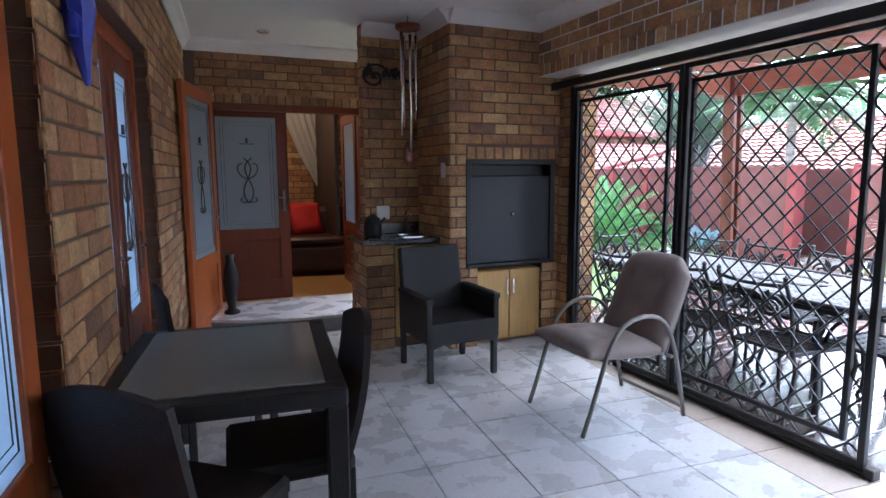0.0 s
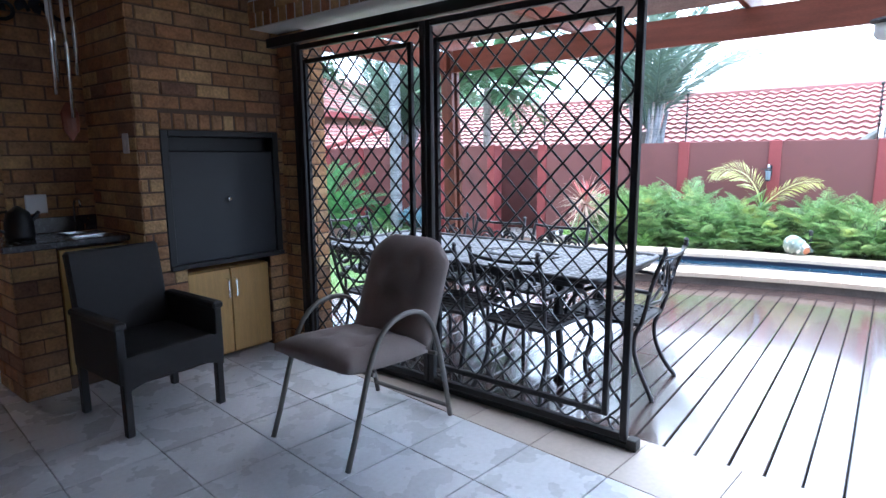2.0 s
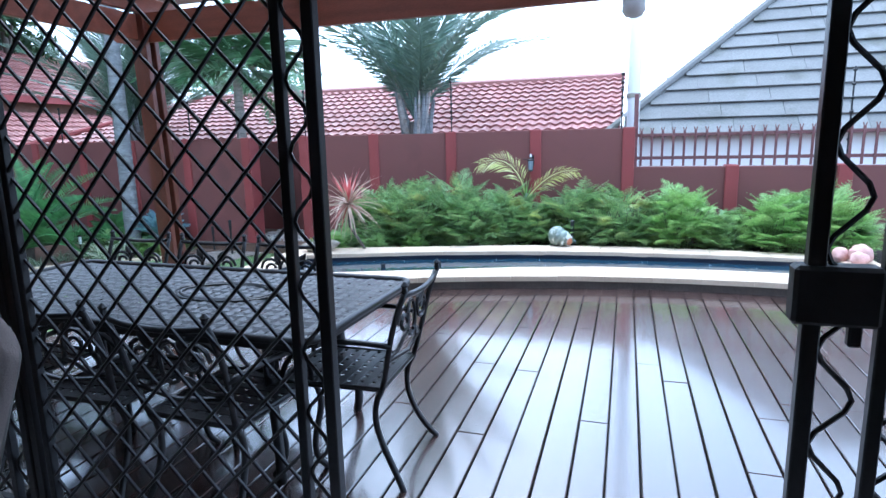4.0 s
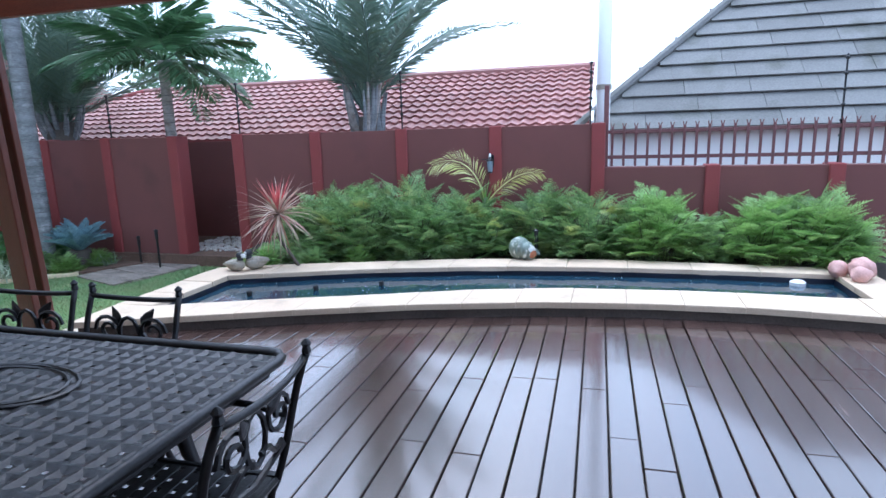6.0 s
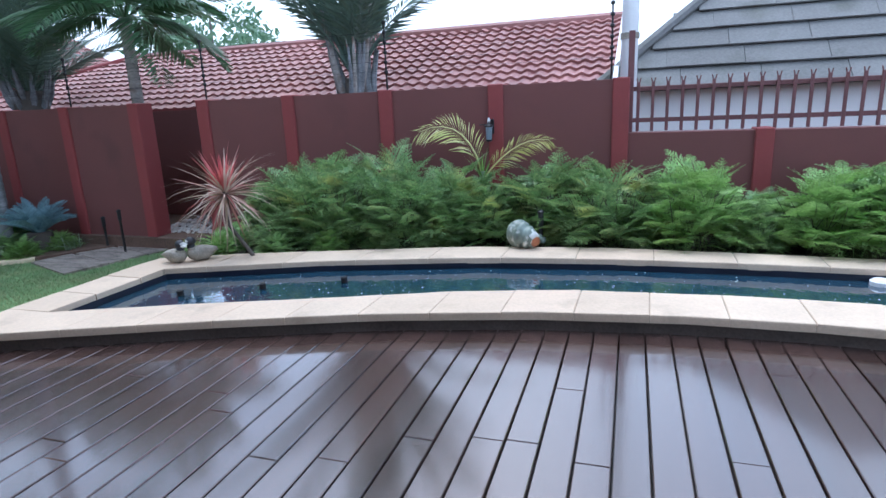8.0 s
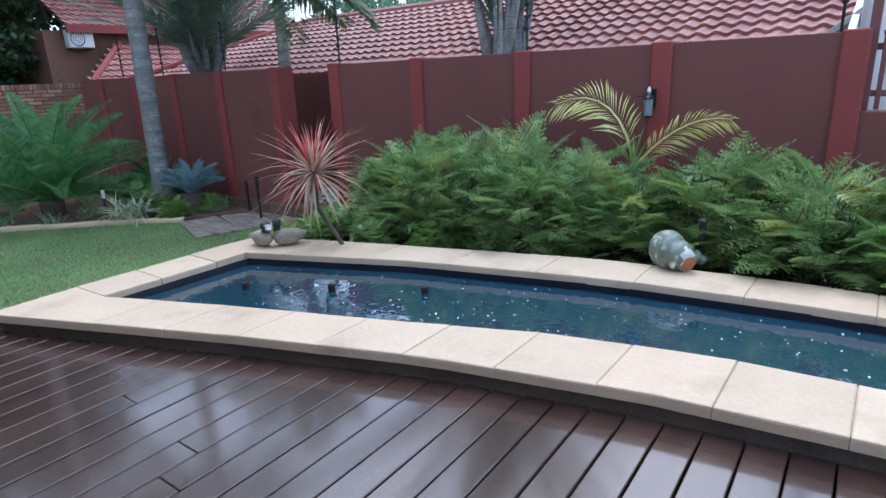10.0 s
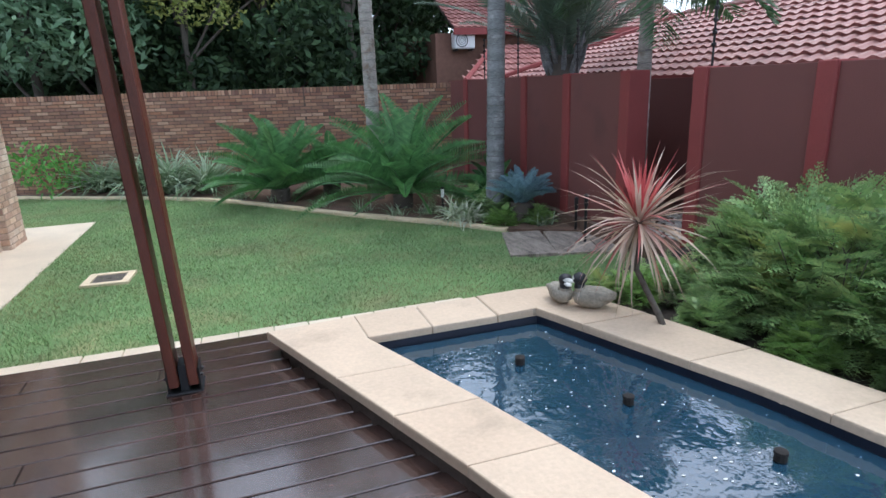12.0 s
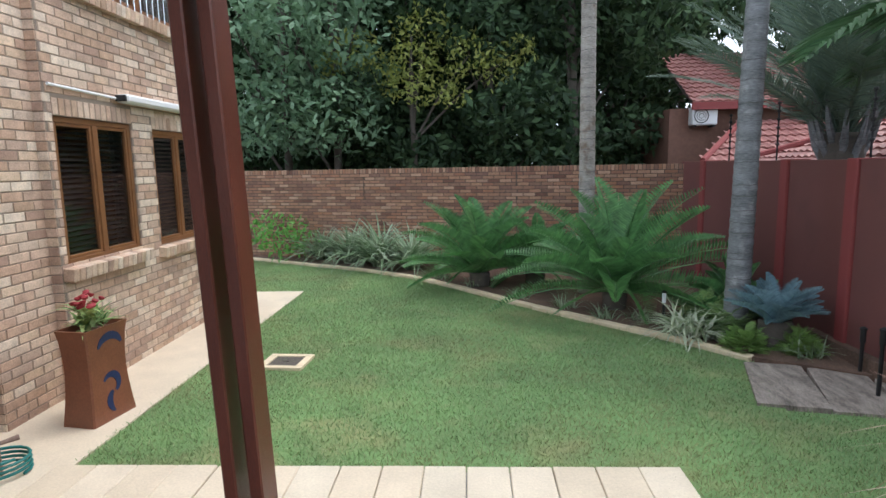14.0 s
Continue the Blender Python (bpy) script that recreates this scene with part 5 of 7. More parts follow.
# ---- neighbours beyond the wall ----
def tiled_slope(y0, y1, x_eave, z_eave, x_ridge, z_ridge, hip0=0.0, hip1=0.0):
    """Rows of wavy roof tiles; each row steps over the one below. hip: how much shorter the ridge is at either end."""
    L = math.hypot(x_ridge - x_eave, z_ridge - z_eave)
    rows = max(3, round(L / 0.275))
    out = []
    nx, nz = -(z_ridge - z_eave) / L, (x_ridge - x_eave) / L
    for r in range(rows):
        s0, s1 = r / rows, min(1, (r + 1.12) / rows)
        a, b = y0 + hip0 * s0, y1 - hip1 * s0
        n = int((b - a) / 0.034)
        if n < 6:
            continue
        tiles = int(n // 6)
        for t in range(tiles):
            v, f = [], []
            for k in range(7):
                y = a + (t * 6 + k) * 0.034 - 0.002 * (k == 6)
                wave = 0.019 * math.sin(2 * math.pi * k / 6 + 0.6)
                for s, lift in ((s0, 0.058), (s1, 0.012)):
                    v.append((x_eave + (x_ridge - x_eave) * s + nx * (wave + lift), y, z_eave + (z_ridge - z_eave) * s + nz * (wave + lift)))
                v.append((x_eave + (x_ridge - x_eave) * s0 + nx * (wave + 0.012), y, z_eave + (z_ridge - z_eave) * s0 + nz * (wave + 0.012)))
            for k in range(6):
                i, j = 3 * k, 3 * k + 3
                f += [(i, j, j + 1, i + 1), (i, i + 2, j + 2, j)]
            out.append((v, f))
    return out


nb = thing("neighbour_house", "neighbour's long low house with a red clay-tile roof", "house", pose(0, 0, 0))
tiles = part("roof_tiles", tiled_slope(1.5, 15.5, 12.45, 1.45, 15.5, 2.70, 0, 3.0), M_REDTILE, nb)
tagged(tiles, kind="stuff")
part("roof_deck", ([(12.5, 1.52, 1.44), (12.5, 15.4, 1.44), (15.5, 12.4, 2.67), (15.5, 1.52, 2.67), (18.5, 1.52, 1.44), (18.5, 15.4, 1.44)], [(0, 1, 2, 3), (3, 2, 5, 4), (1, 5, 2)]), M_BARK, nb)
part("ridge_cap", tube([(15.5, 1.48, 2.72), (15.5, 12.5, 2.72)], 0.09, 8), M_REDTILE, nb)
part("hip_cap", tube([(15.5, 12.5, 2.72), (12.45, 15.55, 1.52)], 0.08, 8), M_PILASTER, nb)
part("fascia", cbox(12.42, 12.46, 1.5, 15.5, 1.34, 1.5), M_PILASTER, nb, "dark red fascia board")
part("wall", cbox(12.9, 18.0, 1.8, 15.0, GZ - 0.02, 1.44), M_REDWALL, nb)
part("barge_board", [moved(cbox(0, 3.4, -0.03, 0.03, -0.1, 0.1), pose(12.45, 1.46, 1.52, 0, -24, 0))], M_PLASTER, nb)
vent = thing("flue_pipe", "tall pale grey flue pipe beyond the neighbour's gable", "pipe", pose(12.1, 1.28, GZ))
part("pipe", tube([(0, 0, 0), (0, 0, 6.0)], 0.10, 14), M_WHITE, vent, smooth=True)
part("collar", tube([(0, 0, 2.55), (0, 0, 2.62)], 0.115, 14), M_STONE, vent)

two = thing("neighbour_house", "two-storey brick house with red tile roofs behind the palms", "house", pose(0, 0, 0))
part("wall", cbox(11.9, 20, 18.3, 24, GZ - 0.03, 2.85), M_BRICK_BACK, two)
upper = [xf(s, pose(12.3, 18.0, 0, 0, 0, 0) @ Matrix(((0, 1, 0, 0), (1, 0, 0, 0), (0, 0, 1, 0), (0, 0, 0, 1)))) for s in tiled_slope(0, 8.0, -0.1, 2.95, 2.8, 4.6, 0, 0)]
o = new("roof_tiles", pack("roof_tiles", upper, M_REDTILE))
o.parent = two
tagged(o, kind="stuff")
part("fascia", cbox(12.3, 20.3, 17.86, 17.92, 2.78, 2.96), M_PILASTER, two, "red fascia board")
part("roof_deck", ([(12.3, 17.95, 2.92), (20.3, 17.95, 2.92), (20.3, 20.8, 4.55), (12.3, 20.8, 4.55)], [(0, 1, 2, 3)]), M_BARK, two)
lowr = [xf(s, pose(12.0, 16.3, 0, 0, 0, 0) @ Matrix(((0, 1, 0, 0), (1, 0, 0, 0), (0, 0, 1, 0), (0, 0, 0, 1)))) for s in tiled_slope(0, 6.0, 0, 1.5, 1.7, 2.5, 1.6, 0)]
o = new("lower_roof_tiles", pack("lower_roof_tiles", lowr, M_REDTILE))
o.parent = two
tagged(o, kind="stuff")
part("verge", tube([(12.0, 16.3, 1.55), (13.6, 18.0, 2.55)], 0.07, 8), M_PILASTER, two)
ac = thing("air_conditioner", "white outdoor air-conditioning unit on the brick wall", "air conditioner", pose(12.35, 17.98, 2.42))
part("casing", cbox(0, 0.62, 0, 0.28, 0, 0.44, 0.03), M_WHITE, ac)
part("fan_grille", [tube([(0.22 + 0.17 * math.cos(t * 0.5236), -0.012, 0.22 + 0.17 * math.sin(t * 0.5236)) for t in range(12)], 0.012, 5, True)] + [tube([(0.22 + rr * math.cos(t * 0.5236), -0.01, 0.22 + rr * math.sin(t * 0.5236)) for t in range(12)], 0.006, 4, True) for rr in (0.06, 0.11)], M_BLACK, ac)
part("bracket", [cbox(0.05, 0.1, 0, 0.33, -0.05, 0), cbox(0.52, 0.57, 0, 0.33, -0.05, 0)], M_IRON, ac)

# big grey-tiled hip roof
gr = thing("neighbour_roof", "steep hip roof of broad grey concrete tiles", "house", pose(0, 0, 0))
SL = radians(45)
row_h, tw = 0.36, 0.95
tile_me = mesh("grey_tile", cbox(0, tw - 0.004, 0, row_h + 0.05, 0, 0.022, 0.004), M_GREYTILE)
half_me = mesh("grey_tile", cbox(0, tw * 0.55, 0, row_h + 0.05, 0, 0.022, 0.004), M_GREYTILE)
for r in range(17):
    u = r * row_h
    x0, z0 = 12.6 + u * math.cos(SL), 1.42 + u * math.sin(SL)
    edge = 1.72 - u * math.cos(SL) * 1.17
    y = edge - 0.12 - (tw * 0.5 if r % 2 else 0)
    k = 0
    while y - tw > -7.5 and k < 15:
        ob = new("grey_tile", tile_me)
        ob.parent = gr
        ob.matrix_basis = pose(x0, y, z0, 0, 0, -90) @ pose(0, 0, 0, 45 - 7.0, 0, 0) @ pose(0, 0, 0.045 + R.uniform(0, 0.006))
        y -= tw
        k += 1
    if r % 2:
        ob = new("grey_tile", half_me)
        ob.parent = gr
        ob.matrix_basis = pose(x0, edge - 0.08, z0, 0, 0, -90) @ pose(0, 0, 0, 38, 0, 0) @ pose(0, 0, 0.045)
part("roof_deck", ([(12.66, 1.7, 1.42), (12.66, -9, 1.42), (17.2, -9, 5.9), (17.2, -3.5, 5.9)], [(0, 1, 2, 3)]), M_GREYTILE, gr)
part("hip_cap", tube([(12.55, 1.78, 1.45), (17.0, -3.4, 5.88)], 0.075, 8), M_GREYTILE, gr, "grey hip capping")
part("hip_side", ([(12.6, 1.74, 1.4), (17.2, -3.45, 5.9), (18, 1.74, 1.4)], [(0, 1, 2)]), M_GREYTILE, gr)
part("wall", cbox(12.9, 17, -9, 1.3, GZ - 0.03, 1.45), M_PLASTER, gr)

# ---- palisade, electric fence, wall lantern ----
pal = thing("palisade_fence", "dark red steel palisade fence on the low wall", "fence", pose(WX + 0.1, 0, 1.0))
pale = mesh("pale", [cbox(-0.01, 0.01, -0.016, 0.016, 0.0, 0.5, 0.003), moved(cbox(-0.004, 0.004, -0.006, 0.006, 0, 0.045, 0.002), pose(0, 0.010, 0.495, -14)), moved(cbox(-0.004, 0.004, -0.006, 0.006, 0, 0.045, 0.002), pose(0, -0.010, 0.495, 14))], M_PALE)
for i in range(36):
    ob = new("pale", pale)
    ob.parent, ob.matrix_basis = pal, pose(0, 1.14 - i * 0.143, 0.01)
for z in (0.1, 0.42):
    part("rail", cbox(0.013, 0.045, -4.0, 1.2, z, z + 0.045), M_PALE, pal)
part("end_post", cbox(-0.03, 0.05, 1.19, 1.25, 0, 1.02), M_PALE, pal)
for y, z0, h in ((1.42, 1.55, 0.78), (4.0, 1.55, 0.8), (6.65, 1.55, 0.78), (9.1, 1.55, 0.7), (10.9, 1.55, 0.75), (-1.42, 1.0, 1.25), (12.3, 1.55, 0.7)):
    rod = thing("electric_fence_post", "thin black electric-fence post with insulators on the wall", "fence post", pose(WX + 0.14, y, z0))
    part("rod", tube([(0, 0, -0.1), (0, 0, h)], 0.011, 6), M_IRON, rod)
    for i in range(6):
        part("insulator", lathe([(0.012, 0), (0.024, 0.01), (0.024, 0.03), (0.012, 0.04)], 8), M_BLACK, rod, m=pose(0, 0, h * (0.25 + 0.14 * i)))
for k in range(5):
    wv = part("fence_wire", tube([(WX + 0.12, 1.42, 1.78 + k * 0.11), (WX + 0.12, 4.0, 1.785 + k * 0.11), (WX + 0.12, 6.65, 1.78 + k * 0.11), (WX + 0.12, 12.3, 1.76 + k * 0.10)], 0.0018, 3), M_IRON)
    tagged(wv, "thin bare electric-fence wire strung above the wall", "wire", "fence wires")
lan = thing("wall_lantern", "small clear glass lantern on a black bracket on a red pilaster", "wall lamp", pose(WX - 0.036, 2.69, 0.97))
part("back_plate", cbox(-0.014, 0.0, -0.035, 0.035, 0.06, 0.22, 0.004), M_IRON, lan)
part("arm", [tube([(0, 0, 0.18), (-0.05, 0, 0.215), (-0.10, 0, 0.20)], 0.008, 6), tube([(-0.10, 0.11, 0.165), (-0.10, -0.03, 0.165)], 0.006, 6)], M_IRON, lan)
part("glass", lathe([(0.028, 0.0), (0.034, 0.02), (0.038, 0.12), (0.04, 0.14)], 12), M_FROST, lan, "clear glass cylinder", True, pose(-0.1, 0, 0))
part("cap", lathe([(0.05, 0.14), (0.052, 0.15), (0.022, 0.175), (0.012, 0.19)], 12), M_IRON, lan, m=pose(-0.1, 0, 0))
part("finial", lathe([(0.012, 0.19), (0.018, 0.205), (0.008, 0.24)], 10), M_WHITE, lan, "white finial", m=pose(-0.1, 0, 0))
part("base", lathe([(0.01, -0.02), (0.036, -0.012), (0.036, 0.002)], 12), M_IRON, lan, m=pose(-0.1, 0, 0))
# pebbles in the passage
R.seed(77)
peb = [moved(lathe([(0.02, -0.01), (0.035, 0.005), (0.02, 0.018)], 6, 1, R.uniform(0.7, 1.2)), pose(R.uniform(10.95, 12.2), R.uniform(6.7, 8.2), -0.312, 0, 0, R.uniform(0, 360))) for i in range(420)]
tagged(part("pebbles", peb, M_PEBBLE), "pale pebbles scattered in the passage behind the wall", "pebbles", "", "stuff")


# ---- pergola over the deck ----
perg = thing("pergola", "red-stained timber pergola with a roof of weathered laths", "pergola", pose(0, 0, 0))
for x in (5.945, 6.045):
    part("post", cbox(-0.026, 0.026, -0.075, 0.075, 0.04, 2.6, 0.006), M_TIMBER, perg, m=pose(x, 5.12, DZ, 0, -2.1, 0))
shoe = part("post_shoe", [cbox(5.90, 6.09, 5.03, 5.21, DZ, DZ + 0.012), cbox(5.972, 6.018, 5.06, 5.18, DZ, DZ + 0.16), cbox(5.911, 5.92, 5.045, 5.195, DZ + 0.01, DZ + 0.14), cbox(6.07, 6.079, 5.045, 5.195, DZ + 0.01, DZ + 0.14)], M_IRON, perg, "black steel post shoe")
for x in (6.08, 5.905):
    for y in (5.08, 5.16):
        part("bolt", moved(lathe([(0.011, 0), (0.011, 0.012), (0.006, 0.016)], 6), pose(x if x > 6 else x + 0.006, y, DZ + 0.085, 0, 90 if x > 6 else -90, 0)), M_IRON, shoe)
bp = [(y, z) for y, z in ((-3.6, 2.29), (5.30, 2.29), (5.40, 2.31), (5.46, 2.36), (5.48, 2.42), (5.46, 2.48), (5.42, 2.52), (-3.6, 2.52))]
part("main_beam", ([(5.884, y, z) for y, z in bp] + [(5.930, y, z) for y, z in bp], [tuple(range(8)), tuple(range(8, 16))[::-1]] + [(i, (i + 1) % 8, 8 + (i + 1) % 8, 8 + i) for i in range(8)]), M_BEAM, perg)
for y in (5.12, 3.62, 2.12, 0.62, -0.88, -2.38):
    part("rafter", cbox(3.425, 6.35, y - 0.025, y + 0.025, 2.522, 2.66, 0.005), M_BEAM, perg)
part("cross_beam", cbox(3.425, 5.82, 5.095, 5.145, 2.30, 2.50, 0.005), M_BEAM, perg)
part("wall_plate", cbox(3.425, 3.475, -3.6, 5.3, 2.38, 2.52, 0.005), M_BEAM, perg)
LATH = mesh("lath", [tube([(0, -3.6 + i * 1.5, 0.004 * math.sin(i * 2.1)) for i in range(7)], 0.015, 6)], M_LATH)
for i in range(47):
    ob = new("lath", LATH)
    ob.parent, ob.matrix_basis = perg, pose(3.5 + i * 0.061, R.uniform(-0.12, 0.12), 2.681)
lampt = thing("pergola_lamp", "round white glass lamp with a black rim under the beam", "lamp", pose(5.907, 1.22, 2.325))
part("rim", lathe([(0.03, 0), (0.10, -0.015), (0.105, -0.03), (0.075, -0.045)], 16), M_BLACK, lampt)
part("glass_bowl", lathe([(0.07, -0.045), (0.072, -0.12), (0.05, -0.15), (0.02, -0.16)], 16), M_WHITE, lampt, smooth=True)

# ---- trellis gates ----
GX = 3.18


def wave(p, q, amp, n, axis):
    """A wavy bar from p to q swinging along an axis."""
    p, q = Vector(p), Vector(q)
    m = int(n * 8)
    return tube([p + (q - p) * (i / m) + axis * amp * math.sin(2 * math.pi * n * i / m) for i in range(m + 1)], 0.006, 5)


def gate(y0, y1, label, lock=False, b1=0.055):
    """A trellis gate in the plane x = GX from y0 to y1: outer frame, wavy band, inner frame, diamond bars."""
    z0, z1, b = 0.035, 2.13, 0.10
    g = thing("trellis_gate", label, "security gate", pose(GX, 0, 0), "trellis gates")
    fr = lambda a, c, d, e, h: cbox(-h, h, a, c, d, e, 0.003)
    part("outer_frame", [fr(y0, y0 + 0.034, z0, z1, 0.017), fr(y1 - 0.034, y1, z0, z1, 0.017), fr(y0 + 0.034, y1 - 0.034, z0, z0 + 0.034, 0.017), fr(y0 + 0.034, y1 - 0.034, z1 - 0.034, z1, 0.017)], M_IRON, g)
    iy0, iy1, iz0, iz1 = y0 + b, y1 - b1, z0 + b, z1 - b
    part("inner_frame", [fr(iy0, iy0 + 0.028, iz0, iz1, 0.014), fr(iy1 - 0.028, iy1, iz0, iz1, 0.014), fr(iy0 + 0.028, iy1 - 0.028, iz0, iz0 + 0.028, 0.014), fr(iy0 + 0.028, iy1 - 0.028, iz1 - 0.028, iz1, 0.014)], M_IRON, g)
    Y, Z = Vector((0, 1, 0)), Vector((0, 0, 1))
    part("wavy_bar", wave((0, y0 + 0.068, z0 + 0.034), (0, y0 + 0.068, z1 - 0.034), 0.03, 11, Y), M_IRON, g)
    for z in (z0 + 0.068, z1 - 0.068):
        part("wavy_bar", wave((0, y0 + 0.04, z), (0, y1 - 0.04, z), 0.028, 7, Z), M_IRON, g)
    a, c, d, e = iy0 + 0.014, iy1 - 0.014, iz0 + 0.014, iz1 - 0.014
    w, h, p = c - a, e - d, 0.137
    n = round(w / p)
    p = w / n
    k = round(h / p)
    pz = h / k
    for s in (1, -1):
        for i in range(-k, n):
            # a diagonal enters at column i and climbs one cell per column
            c0, c1 = max(0, i), min(n, i + k)
            if c1 - c0 < 1:
                continue
            q0, q1 = (c0 - i) * pz, (c1 - i) * pz
            ya, yb = (a + c0 * p, a + c1 * p) if s == 1 else (c - c0 * p, c - c1 * p)
            part("lattice_bar", tube([(s * 0.005, ya, d + q0), (s * 0.005, yb, d + q1)], 0.0062, 5), M_IRON, g)
    part("wheel", moved(lathe([(0.03, -0.012), (0.03, 0.012)], 10), pose(0, y0 + 0.03, 0.03, 0, 90, 0)), M_IRON, g)
    if lock:
        part("lock_box", cbox(-0.03, 0.03, y1 - 0.136, y1 + 0.024, 1.036, 1.16, 0.008), M_BLACK, g, "black steel lock box")
        part("latch", cbox(-0.012, 0.012, y1 - 0.11, y1 - 0.085, 0.99, 1.036), M_IRON, g)
    return g


gate(1.925, 3.15, "black wrought-iron trellis gate with diamond bars, slid open")
gate(3.16, 4.285, "black wrought-iron trellis gate with diamond bars beside the brick pier")
g3 = gate(-0.40, 0.816, "black wrought-iron trellis gate with a lock box", True, 0.134)
part("wavy_bar", wave((0, 0.746, 0.07), (0, 0.746, 2.1), 0.036, 9.5, Vector((0, 1, 0))), M_IRON, g3)
trk = thing("gate_track", "black steel gate track along the threshold and lintel", "track", pose(GX, 0, 0))
part("top_rail", cbox(-0.03, 0.03, -0.45, 4.6, 2.145, 2.205, 0.003), M_IRON, trk)
part("bottom_rail", cbox(-0.02, 0.02, 1.9, 4.33, 0.0, 0.028, 0.003), M_IRON, trk)
part("side_post", cbox(-0.025, 0.025, 4.288, 4.33, 0.0, 2.145, 0.003), M_IRON, trk)
part("end_stop", cbox(-0.03, 0.03, 1.87, 1.92, 0.0, 0.055), M_BLACK, trk)

# ---- garden table and chairs of cast metal on the deck ----
tx0, tx1, ty0, ty1, tz = 3.72, 4.80, 2.34, 4.76, 0.66
gt = thing("garden_table", "long dark cast-metal garden table with a woven lattice top", "table", pose(0, 0, 0))
rc = 0.09
ring = []
for cx, cy, a0 in ((tx1 - rc, ty1 - rc, 0), (tx0 + rc, ty1 - rc, 90), (tx0 + rc, ty0 + rc, 180), (tx1 - rc, ty0 + rc, 270)):
    ring += [(cx + rc * math.cos(radians(a0 + k * 30)), cy + rc * math.sin(radians(a0 + k * 30)), tz) for k in range(4)]
part("rim", tube(ring, 0.02, 8, True), M_CAST, gt, smooth=True)
SP = 0.0615
sx = mesh("lattice_strip", [tube([(tx0 + 0.02 + i * SP / 2, 0, tz + 0.003 * (1 if i % 2 else -1)) for i in range(int((tx1 - tx0 - 0.04) / SP * 2) + 1)], 0.026, 4)], M_CAST)
for v in sx.vertices:
    v.co.z = tz + (v.co.z - tz) * 0.28
sy = mesh("lattice_strip", [tube([(0, ty0 + 0.02 + i * SP / 2, tz + 0.003 * (1 if i % 2 else -1)) for i in range(int((ty1 - ty0 - 0.04) / SP * 2) + 1)], 0.026, 4)], M_CAST)
for v in sy.vertices:
    v.co.z = tz + (v.co.z - tz) * 0.28
for i in range(int((ty1 - ty0 - 0.06) / SP) + 1):
    ob = new("lattice_strip", sx)
    ob.parent, ob.matrix_basis = gt, pose(0, ty0 + 0.04 + i * SP, 0.0015 * (1 if i % 2 else -1))
for i in range(int((tx1 - tx0 - 0.06) / SP) + 1):
    ob = new("lattice_strip", sy)
    ob.parent, ob.matrix_basis = gt, pose(tx0 + 0.04 + i * SP, 0, 0.0015 * (1 if i % 2 else -1))
for rr in (0.22, 0.19):
    part("centre_oval", tube([(4.3 + rr * 0.8 * math.cos(k * 0.2618), 3.2 + rr * 1.4 * math.sin(k * 0.2618), tz + 0.008) for k in range(24)], 0.008, 5, True), M_CAST, gt)
for cx, sx_ in ((tx0 + 0.16, 1), (tx1 - 0.16, -1)):
    for cy, sy_ in ((ty0 + 0.3, 1), (ty1 - 0.3, -1)):
        part("leg", tube(bez((cx, cy, tz - 0.02), (cx + 0.16 * sx_, cy + 0.16 * sy_, 0.35), (cx - 0.06 * sx_, cy - 0.06 * sy_, 0.15), (cx, cy, DZ), 12), [0.03] * 6 + [0.024] * 7, 8), M_CAST, gt, smooth=True)
        part("leg_scroll", tube([(cx + (0.06 - 0.002 * k) * math.cos(k * 0.5) * sx_, cy, 0.48 + (0.07 - 0.002 * k) * math.sin(k * 0.5)) for k in range(14)], 0.009, 5), M_CAST, gt)
part("apron", [cbox(tx0 + 0.03, tx0 + 0.05, ty0 + 0.1, ty1 - 0.1, tz - 0.06, tz - 0.015), cbox(tx1 - 0.05, tx1 - 0.03, ty0 + 0.1, ty1 - 0.1, tz - 0.06, tz - 0.015), cbox(tx0 + 0.1, tx1 - 0.1, ty0 + 0.03, ty0 + 0.05, tz - 0.06, tz - 0.015), cbox(tx0 + 0.1, tx1 - 0.1, ty1 - 0.05, ty1 - 0.03, tz - 0.06, tz - 0.015)], M_CAST, gt)


